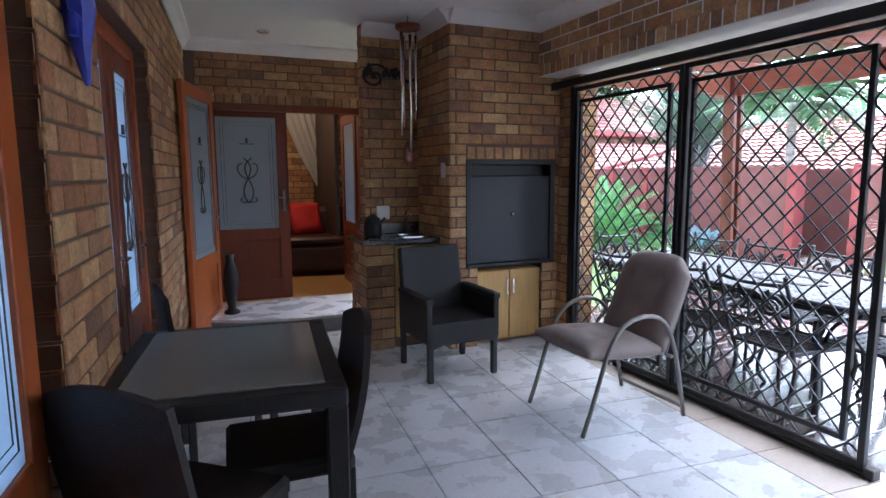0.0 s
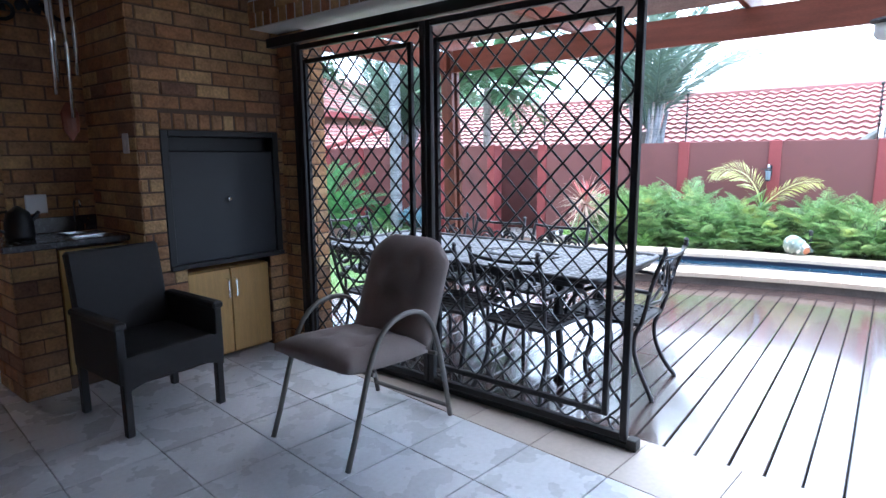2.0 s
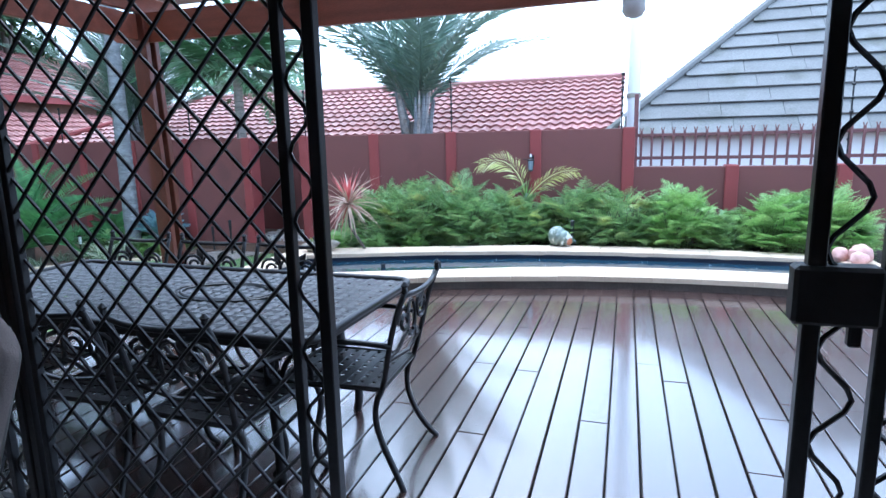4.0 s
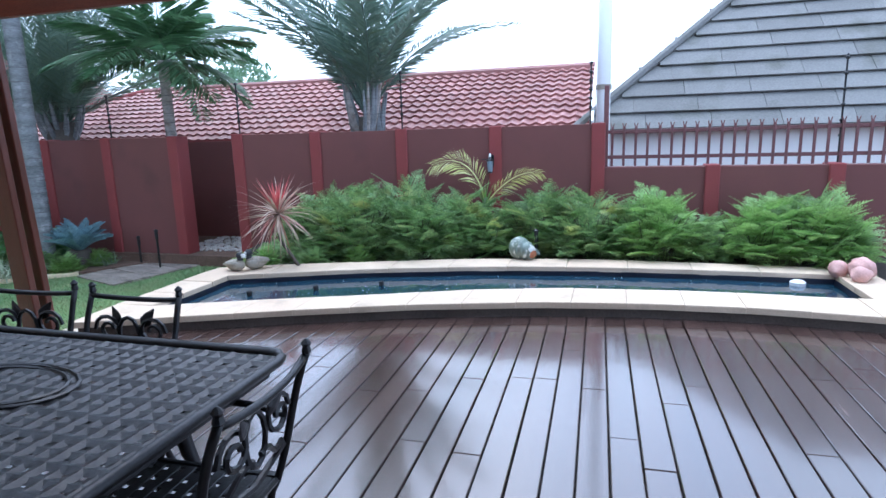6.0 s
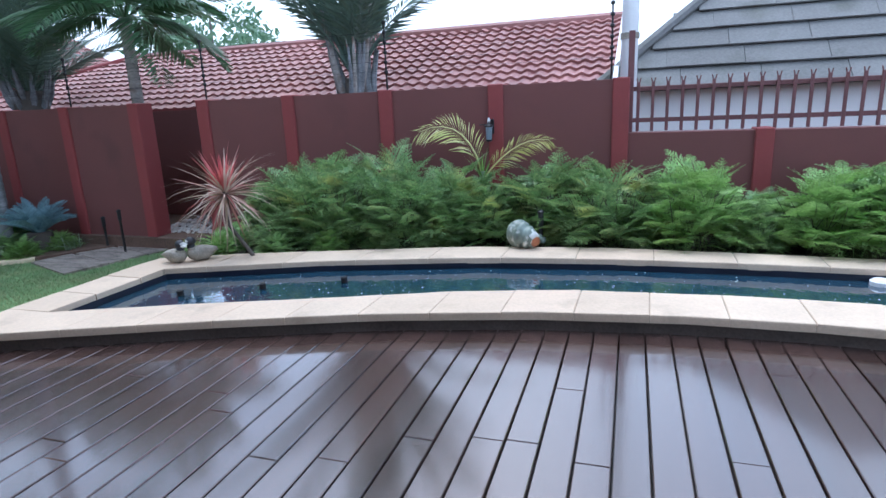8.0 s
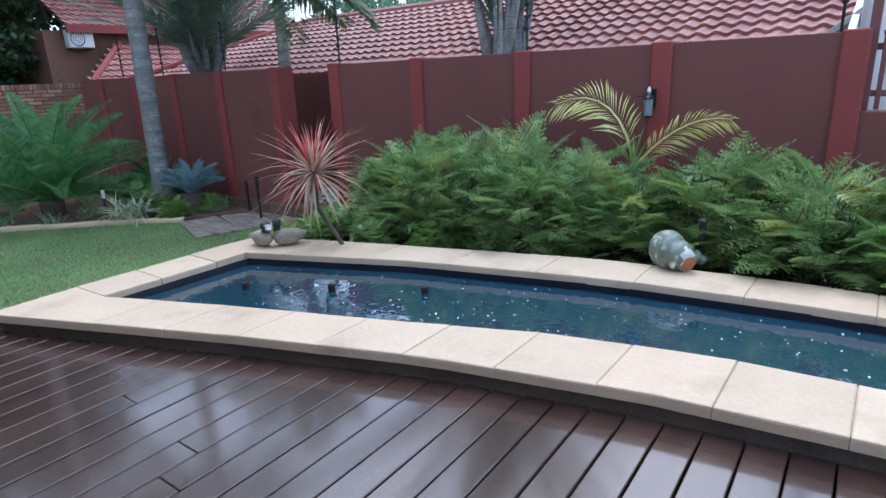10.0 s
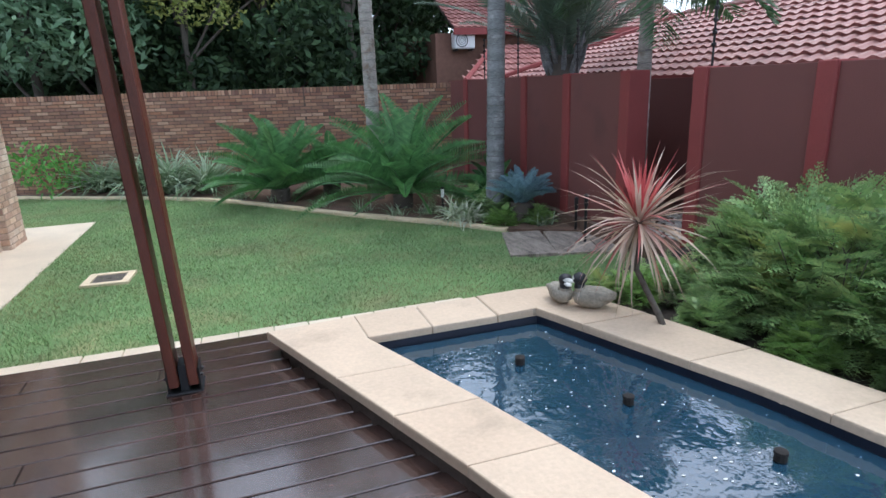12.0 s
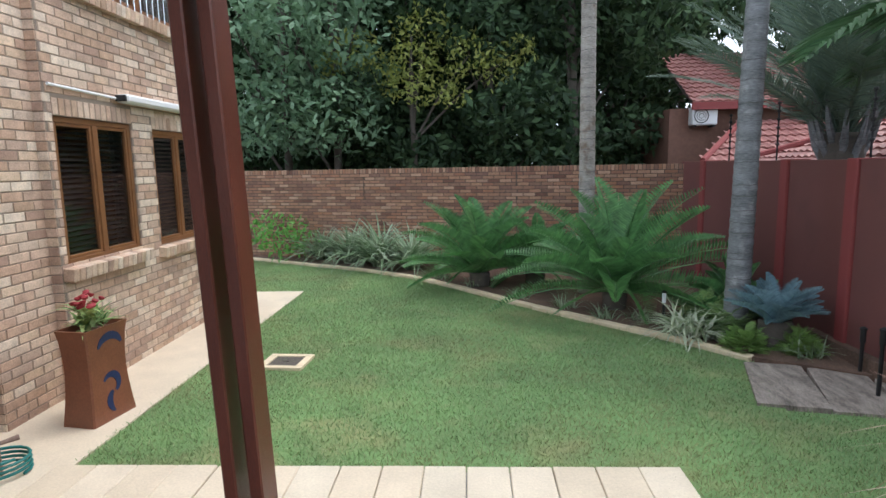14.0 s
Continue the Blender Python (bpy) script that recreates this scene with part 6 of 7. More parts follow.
def iron_chair():
    """A cast-metal garden chair facing +y, its feet on z = 0."""
    c = thing("garden_chair", "ornate dark cast-metal garden chair with scrolled back", "chair", pose(0, 0, 0), "cast-metal chairs round the garden table")
    zs, w, d = 0.45, 0.24, 0.24
    part("seat_frame", tube([(-w, d, zs), (-w * 0.5, d + 0.03, zs), (w * 0.5, d + 0.03, zs), (w, d, zs), (w * 0.9, -d, zs), (-w * 0.9, -d, zs)], 0.013, 6, True), M_CAST, c)
    for i in range(8):
        part("seat_strip", cbox(-w + 0.03 + i * 0.06, -w + 0.07 + i * 0.06, -d + 0.005, d + 0.01, zs - 0.004, zs + 0.004, 0.002), M_CAST, c)
        part("seat_strip", cbox(-w + 0.02, w - 0.02, -d + 0.01 + i * 0.06, -d + 0.05 + i * 0.06, zs - 0.002, zs + 0.0065, 0.002), M_CAST, c)
    for s in (-1, 1):
        part("front_leg", tube(bez((s * w, d, zs), (s * (w + 0.07), d + 0.10, 0.3), (s * (w - 0.06), d - 0.08, 0.15), (s * (w + 0.03), d + 0.05, 0), 10), 0.015, 6), M_CAST, c, smooth=True)
        part("back_leg", tube(bez((s * w * 0.9, -d, zs), (s * (w * 0.9), -d + 0.10, 0.3), (s * w * 0.8, -d - 0.02, 0.12), (s * (w + 0.02), -d - 0.1, 0), 10), 0.015, 6), M_CAST, c, smooth=True)
        part("back_post", tube(bez((s * w * 0.9, -d, zs), (s * w * 1.0, -d - 0.05, 0.6), (s * w * 1.05, -d - 0.05, 0.72), (s * w * 1.0, -d - 0.13, 0.90), 10), 0.014, 6), M_CAST, c, smooth=True)
        part("finial", lathe([(0.008, 0), (0.017, 0.012), (0.012, 0.03), (0.018, 0.04), (0.004, 0.055)], 8), M_CAST, c, m=pose(s * w, -d - 0.13, 0.89))
        part("arm", tube(bez((s * w * 1.02, -d - 0.06, 0.66), (s * (w + 0.06), -0.05, 0.70), (s * (w + 0.06), d * 0.7, 0.70), (s * w, d, zs), 12), 0.013, 6), M_CAST, c, smooth=True)
        part("scroll", tube([(s * (0.12 + (0.075 - 0.003 * k) * math.cos(k * 0.55)), -d - 0.075 - 0.01 * (k / 18), 0.74 + (0.07 - 0.003 * k) * math.sin(k * 0.55)) for k in range(18)], 0.0095, 5), M_CAST, c)
        part("scroll", tube(bez((s * 0.21, -d - 0.03, 0.60), (s * 0.1, -d - 0.05, 0.57), (s * 0.12, -d - 0.06, 0.68), (s * 0.02, -d - 0.07, 0.66), 8), 0.0095, 5), M_CAST, c)
        part("leaf", moved(lathe([(0.004, 0), (0.03, 0.03), (0.024, 0.06), (0.004, 0.1)], 8, 1, 0.25), pose(s * 0.06, -d - 0.08, 0.76, 15, s * 35, 0)), M_CAST, c)
    part("top_rail", tube(bez((-w, -d - 0.12, 0.885), (-w * 0.4, -d - 0.15, 0.865), (w * 0.4, -d - 0.15, 0.865), (w, -d - 0.12, 0.885), 10), 0.013, 6), M_CAST, c, smooth=True)
    part("low_rail", tube([(-w * 0.93, -d - 0.03, 0.58), (0, -d - 0.05, 0.56), (w * 0.93, -d - 0.03, 0.58)], 0.011, 6), M_CAST, c)
    part("centre_ring", tube([(0.055 * math.cos(k * 0.5236), -d - 0.07, 0.72 + 0.085 * math.sin(k * 0.5236)) for k in range(12)], 0.0095, 5, True), M_CAST, c)
    return c


ic = iron_chair()
ic.matrix_basis = pose(4.21, 2.43, DZ, 0, 0, 3)
for x, y, a in ((4.60, 3.22, 90), (4.60, 3.80, 93), (4.61, 4.43, 92), (3.78, 2.78, -92), (3.80, 3.42, -88), (3.78, 4.1, -90), (4.38, 4.80, 180)):
    copy_thing(ic, pose(x, y, DZ, 0, 0, a))

# ---- patio chair with taupe cushion ----
pchair = thing("patio_chair", "tubular metal patio chair with a tufted taupe cushion", "chair", pose(2.58, 3.09, 0, 0, 0, 90))
for s, nm in ((-1, "arm_frame"), (1, "arm_frame")):
    y = s * 0.275
    # local +y is the way it faces away from; the seat looks along -x of the room
    pts = bez((y, 0.38, 0), (y, 0.22, 0.40), (y, 0.24, 0.63), (y, -0.02, 0.645), 9) + bez((y, -0.02, 0.645), (y, -0.22, 0.65), (y, -0.26, 0.52), (y, -0.36, 0), 9)[1:]
    part(nm, tube(pts, 0.0135, 8), M_CHAIRMETAL, pchair, smooth=True)
part("rear_stretcher", tube([(-0.275, -0.345, 0.06), (0.275, -0.345, 0.06)], 0.011, 8), M_CHAIRMETAL, pchair)
for y, z in ((0.2, 0.40), (-0.25, 0.38)):
    part("seat_rail", tube([(-0.275, y, z), (0.275, y, z)], 0.011, 8), M_CHAIRMETAL, pchair)


def cushion(w, d, t, puff=0.02, n=10, round_top=0.0):
    """A soft pad: x across, y along, z thick, with swollen faces."""
    v, f = [], []
    for k in (0, 1):
        for i in range(n + 1):
            for j in range(n + 1):
                a, b = i / n * 2 - 1, j / n * 2 - 1
                x, y = a * w / 2, b * d / 2
                if round_top and b > 0.35:
                    x *= 1 - round_top * ((b - 0.35) / 0.65) ** 2
                if round_top and abs(a) > 0.5 and b > 0.6:
                    y -= d * 0.16 * ((abs(a) - 0.5) / 0.5) ** 2 * ((b - 0.6) / 0.4)
                edge = (1 - a ** 6) * (1 - b ** 6)
                tuft = sum(0.6 * math.exp(-((a - p) ** 2 + (b - q) ** 2) * 26) for p, q in ((-0.45, 0.35), (0.45, 0.35), (0.0, -0.25))) + 0.35 * math.exp(-((abs(a) - 0.45) ** 2) * 60) * (1 - b * b)
                h = t / 2 * (0.35 + 0.65 * edge) + puff * edge * (1 - tuft) - puff * tuft
                v.append((x, y, h if k else -h * 0.8))
    m = (n + 1) ** 2
    for i in range(n):
        for j in range(n):
            q = i * (n + 1) + j
            f.append((m + q, m + q + n + 1, m + q + n + 2, m + q + 1))
            f.append((q, q + 1, q + n + 2, q + n + 1))
    rim = [i * (n + 1) for i in range(n)] + [n * (n + 1) + j for j in range(n)] + [(n - i) * (n + 1) + n for i in range(n)] + [n - j for j in range(n)]
    for a, b in zip(rim, rim[1:] + rim[:1]):
        f.append((a, b, m + b, m + a))
    return v, f


seatp = part("seat_cushion", cushion(0.54, 0.54, 0.11, 0.022, 16), M_CUSHION, pchair, smooth=True, m=pose(0, 0.08, 0.44, 5, 0, 0))
backp = part("back_cushion", cushion(0.54, 0.58, 0.11, 0.026, 18, 0.10), M_CUSHION, pchair, smooth=True, m=pose(0, -0.29, 0.685, 112, 0, 0))
for x, y in ((-0.12, 0.10), (0.12, 0.10), (0.0, -0.07)):
    part("button", lathe([(0.012, 0), (0.016, 0.006), (0.006, 0.012)], 8), M_CUSHION, backp, m=pose(x, y, 0.036))
part("back_frame", tube([(-0.25, -0.22, 0.4), (-0.25, -0.38, 0.84), (-0.18, -0.41, 0.905), (0.18, -0.41, 0.905), (0.25, -0.38, 0.84), (0.25, -0.22, 0.4)], 0.011, 8), M_CHAIRMETAL, pchair, smooth=True)

# ---- black wicker armchair ----
wa = thing("wicker_armchair", "black woven wicker armchair before the brick alcove", "armchair", pose(2.0, 4.2, 0, 0, 0, 182))
for sx_ in (-1, 1):
    for y in (-0.25, 0.25):
        part("leg", cbox(sx_ * 0.255 - 0.02, sx_ * 0.255 + 0.02, y - 0.02, y + 0.02, 0, 0.40, 0.004), M_WICKER, wa)
    part("arm", [cbox(sx_ * 0.265 - 0.032, sx_ * 0.265 + 0.032, -0.25, 0.28, 0.56, 0.60, 0.01), cbox(sx_ * 0.265 - 0.022, sx_ * 0.265 + 0.022, -0.25, 0.27, 0.28, 0.565, 0.005)], M_WICKER, wa)
part("seat", cbox(-0.245, 0.245, -0.25, 0.28, 0.26, 0.42, 0.02), M_WICKER, wa)
AP = [(-0.27 + i * 0.054, 0.27 - 0.0 * i, 0.24 + 0.05 * (1 - ((i - 5) / 5) ** 2)) for i in range(11)]
part("front_apron", ([(x, y + 0.015, z) for x, y, z in AP] + [(x, y + 0.015, 0.42) for x, y, z in AP] + [(x, y - 0.01, z) for x, y, z in AP], [(i, i + 1, i + 12, i + 11) for i in range(10)] + [(i, i + 1, i + 23, i + 22) for i in range(10)]), M_WICKER, wa)
part("backrest", moved(cbox(-0.255, 0.255, -0.03, 0.03, 0, 0.50, 0.015), pose(0, -0.25, 0.40, 10)), M_WICKER, wa)

# ---- black table with frosted glass, and its chairs ----
dt = thing("patio_table", "square black wicker table with a frosted glass top", "table", pose(0.392, 2.735, 0, 0, 0, -7))
h, g = 0.41, 0.50
part("rim", [cbox(-h, h, -g, -g + 0.075, 0.67, 0.735, 0.008), cbox(-h, h, g - 0.075, g, 0.67, 0.735, 0.008), cbox(-h, -h + 0.075, -g + 0.075, g - 0.075, 0.67, 0.735, 0.008), cbox(h - 0.075, h, -g + 0.075, g - 0.075, 0.67, 0.735, 0.008)], M_WICKER, dt)
part("glass_top", cbox(-h + 0.07, h - 0.07, -g + 0.07, g - 0.07, 0.728, 0.741, 0.003), M_TABLEGLASS, dt, "grey-green frosted glass")
for sx_ in (-1, 1):
    for sy_ in (-1, 1):
        part("leg", cbox(sx_ * (h - 0.037) - 0.036, sx_ * (h - 0.037) + 0.036, sy_ * (g - 0.037) - 0.036, sy_ * (g - 0.037) + 0.036, 0, 0.67, 0.006), M_WICKER, dt)
part("under_panel", cbox(-h + 0.08, h - 0.08, -g + 0.08, g - 0.08, 0.66, 0.70), M_WICKER, dt)


def wicker_chair():
    """An armless wicker chair facing +y."""
    c = thing("wicker_chair", "black woven wicker dining chair at the patio table", "chair", pose(0, 0, 0), "wicker chairs round the patio table")
    for sx_ in (-1, 1):
        part("front_leg", cbox(sx_ * 0.2 - 0.018, sx_ * 0.2 + 0.018, 0.17, 0.206, 0, 0.40, 0.004), M_WICKER, c)
        part("back_leg", cbox(sx_ * 0.2 - 0.018, sx_ * 0.2 + 0.018, -0.22, -0.184, 0, 0.40, 0.004), M_WICKER, c)
    part("seat", cbox(-0.225, 0.225, -0.22, 0.22, 0.385, 0.455, 0.018), M_WICKER, c)
    v, f = [], []
    for k in (0, 1):
        for i in range(9):
            for j in range(7):
                a, b = i / 8 * 2 - 1, j / 6
                v.append((a * 0.225 * (1 - 0.12 * b ** 4), -0.20 - 0.10 * b + 0.035 * a * a - 0.025 * k - 0.02 * math.sin(b * 3.1), 0.40 + 0.53 * b - 0.05 * a * a * b))
    for i in range(8):
        for j in range(6):
            q = i * 7 + j
            f += [(q, q + 7, q + 8, q + 1), (63 + q, 63 + q + 1, 63 + q + 8, 63 + q + 7)]
    rim = [i * 7 for i in range(9)] + [56 + j for j in range(1, 7)] + [i * 7 + 6 for i in range(7, -1, -1)] + list(range(5, 0, -1))
    f += [(a, b, 63 + b, 63 + a) for a, b in zip(rim, rim[1:] + rim[:1])]
    part("backrest", (v, f), M_WICKER, c, smooth=False)
    return c


wc = wicker_chair()
wc.matrix_basis = pose(0.57, 2.50, 0, 0, 0, 87)
copy_thing(wc, pose(0.23, 2.19, 0, 0, 0, -40))
copy_thing(wc, pose(0.41, 3.47, 0, 0, 0, -84))

# ---- barbecue unit, cupboard, alcove ----
bq = thing("built_in_barbecue", "charcoal steel built-in barbecue with its shutter closed", "barbecue", pose(0, 0, 0))
part("frame", [cbox(2.352, 2.40, 4.60, 5.08, 0.69, 1.563), cbox(3.16, 3.208, 4.60, 5.08, 0.69, 1.563), cbox(2.40, 3.16, 4.60, 5.08, 1.525, 1.563), cbox(2.352, 3.208, 4.585, 5.08, 0.675, 0.705)], M_BLACK, bq)
part("shutter", cbox(2.40, 3.16, 4.62, 4.64, 0.705, 1.43, 0.004), M_CHARCOAL, bq)
part("shutter_box", cbox(2.40, 3.16, 4.70, 4.72, 1.43, 1.525), M_BLACK, bq)
part("knob", moved(lathe([(0.008, 0), (0.008, 0.012), (0.016, 0.016), (0.014, 0.028), (0.004, 0.032)], 10), pose(2.79, 4.62, 1.11, 90)), M_CHROME, bq, "small chrome knob")
cb = thing("pine_cupboard", "yellow pine double-door cupboard under the barbecue", "cupboard", pose(0, 0, 0))
part("body", [cbox(2.465, 3.085, 4.66, 5.08, 0.01, 0.635)], M_PINE, cb)
for x0, x1, hx in ((2.468, 2.772, 2.745), (2.778, 3.082, 2.805)):
    dpart = part("door", [cbox(x0, x1, 4.625, 4.655, 0.03, 0.63, 0.004)], M_PINE, cb)
    part("handle", tube([(hx, 4.625, 0.42), (hx, 4.60, 0.43), (hx, 4.60, 0.55), (hx, 4.625, 0.56)], 0.005, 6), M_CHROME, dpart)
cn = structure("counter_base", [cbox(1.57, 1.80, 4.84, 5.30, 0, 0.88, 0.001), cbox(1.80, 2.21, 5.2, 5.30, 0, 0.88, 0.001), cbox(1.80, 2.21, 4.86, 5.2, 0.0, 0.08, 0.001)], M_MORTAR_IN, "brown brick base of the alcove counter", "counter")
bricks(cn, strip_frame(1.80, 4.84, 0, 180), 0.23, 0, 0.88, M_BRICK_IN, M_BRICK_IN_J)
bricks(cn, strip_frame(1.57, 4.84, 0, 90), 0.46, 0, 0.88, M_BRICK_IN, M_BRICK_IN_J)
ct = thing("worktop", "dark granite worktop with an inset sink in the alcove", "worktop", pose(0, 0, 0))
part("slab", cbox(1.53, 2.205, 4.79, 5.295, 0.88, 0.92, 0.006), M_GRANITE, ct)
part("upstand", cbox(1.72, 2.2, 5.275, 5.292, 0.92, 1.02, 0.004), M_GRANITE, ct)
part("sink", [cbox(1.92, 2.16, 4.92, 4.94, 0.918, 0.93), cbox(1.92, 2.16, 5.16, 5.18, 0.918, 0.93), cbox(1.92, 1.94, 4.94, 5.16, 0.918, 0.93), cbox(2.14, 2.16, 4.94, 5.16, 0.918, 0.93)], M_CHROME, ct)
ccb = thing("pine_cupboard", "yellow pine cupboard door under the alcove worktop", "cupboard", pose(0, 0, 0))
cd = part("door", [cbox(1.815, 2.20, 4.845, 4.87, 0.09, 0.86, 0.004), cbox(1.85, 2.165, 4.838, 4.846, 0.13, 0.82, 0.003)], M_PINE, ccb)
part("handle", tube([(1.86, 4.845, 0.6), (1.86, 4.82, 0.61), (1.86, 4.82, 0.72), (1.86, 4.845, 0.73)], 0.005, 6), M_CHROME, cd)
tap = thing("tap", "chrome swan-neck tap on the alcove worktop", "tap", pose(2.05, 5.22, 0.92))
part("spout", tube([(0, 0, 0), (0, 0, 0.16)] + [(0, -0.06 + 0.06 * math.cos(k * 0.5), 0.16 + 0.06 * math.sin(k * 0.5)) for k in range(1, 7)], 0.009, 8), M_CHROME, tap, smooth=True)
part("lever", tube([(0.05, 0, 0), (0.05, 0, 0.05), (0.07, -0.02, 0.08)], 0.008, 6), M_CHROME, tap)
ket = thing("kettle", "black kettle standing on the alcove worktop", "kettle", pose(1.70, 5.08, 0.92))
part("body", lathe([(0.07, 0), (0.078, 0.02), (0.075, 0.10), (0.06, 0.16), (0.03, 0.185), (0.01, 0.2)], 14), M_BLACK, ket, smooth=True)
part("handle", tube(bez((-0.07, 0, 0.05), (-0.14, 0, 0.06), (-0.14, 0, 0.18), (-0.05, 0, 0.17), 8), 0.009, 6), M_BLACK, ket)
part("spout", tube([(0.06, 0, 0.1), (0.11, 0, 0.16)], [0.018, 0.01], 6), M_BLACK, ket)
sw = thing("socket_plate", "white plastic socket plate on the brick alcove wall", "socket", pose(1.86, 5.288, 1.05))
part("plate", cbox(-0.06, 0.06, -0.012, 0, 0, 0.12, 0.006), M_WHITE, sw)
sw2 = thing("light_switch", "small white light switch on the barbecue pier", "switch", pose(2.203, 4.72, 1.42))
part("plate", cbox(-0.012, 0.0, -0.035, 0.035, 0, 0.12, 0.004), M_WHITE, sw2)
part("rocker", cbox(-0.017, -0.012, -0.012, 0.012, 0.04, 0.08, 0.002), M_PLASTER, sw2)
vs = thing("floor_vase", "slender dark vase standing on the step by the open door", "vase", pose(0.60, 6.05, 0.155))
part("body", lathe([(0.07, 0), (0.075, 0.015), (0.035, 0.05), (0.05, 0.16), (0.075, 0.30), (0.06, 0.42), (0.032, 0.50), (0.045, 0.56), (0.038, 0.56), (0.026, 0.50)], 14), M_BLACK, vs, smooth=True)
# wind chime and iron ornament
wcz = thing("wind_chime", "wind chime of long aluminium tubes under a wooden disc", "wind chime", pose(1.98, 4.92, 0))
part("hook_cord", tube([(0, 0, 2.72), (0, 0, 2.64)], 0.003, 4), M_BLACK, wcz)
part("disc", lathe([(0.02, 2.655), (0.10, 2.645), (0.105, 2.62), (0.09, 2.605)], 16), M_DOORDARK, wcz)
for dx, dy, z0, z1 in ((-0.065, -0.02, 1.76, 2.58), (0.0, -0.05, 1.63, 2.56), (0.06, -0.02, 1.88, 2.56), (-0.02, 0.06, 1.84, 2.57)):
    part("chime_tube", tube([(dx, dy, z0), (dx, dy, z1)], 0.0125, 10), M_CHROME, wcz, smooth=True)
    part("cord", tube([(dx, dy, z1), (dx, dy, 2.61)], 0.0015, 4), M_BLACK, wcz)
part("clapper", lathe([(0.005, 1.5), (0.045, 1.56), (0.05, 1.66), (0.02, 1.72)], 12, 1, 0.35), M_DOORDARK, wcz, "dark wooden sail")
orn = thing("iron_wall_ornament", "dark iron leaf-scroll ornament on the alcove bricks", "wall ornament", pose(1.80, 5.285, 2.28))
part("scroll", [tube([((0.14 - 0.006 * k) * math.cos(k * 0.45), -0.012, (0.12 - 0.005 * k) * math.sin(k * 0.45)) for k in range(20)], 0.012, 6), tube(bez((0.12, -0.012, 0.02), (0.25, -0.012, 0.1), (0.28, -0.012, -0.1), (0.36, -0.012, 0.0), 8), 0.011, 6)], M_IRON, orn)
for i in range(7):
    part("iron_leaf", moved(lathe([(0.003, 0), (0.028, 0.03), (0.022, 0.06), (0.003, 0.1)], 8, 1, 0.2), pose(-0.1 + i * 0.06, -0.014, 0.02 * math.sin(i * 2.0), 0, 50 * math.cos(i * 1.7), 0)), M_IRON, orn)
dl = thing("downlight", "small recessed downlight in the white ceiling", "lamp", pose(0.97, 5.88, 2.70))
part("rim", lathe([(0.05, 0), (0.055, 0.006), (0.055, 0.019)], 16), M_CHROME, dl)
# blue gecko ornament on the brick pier
R.seed(5)
gk = [tube([(0, 0, 0.22), (0.015, 0, 0.1), (-0.01, 0, -0.02), (0.02, 0, -0.12), (0.0, 0, -0.24)], [0.02, 0.045, 0.05, 0.03, 0.008], 8)]
for s in (-1, 1):
    for z in (0.09, -0.06):
        gk.append(tube([(0, 0, z), (s * 0.07, 0, z + 0.03), (s * 0.09, 0, z - 0.03)], [0.018, 0.013, 0.016], 6))
gecko = tagged(part("wall_ornament", gk, M_BLUEGLASS, m=LW @ pose(4.03, 0.045, 1.97, 0, 14, 0)), "bright blue lizard ornament hung on the brick pier", "wall ornament")

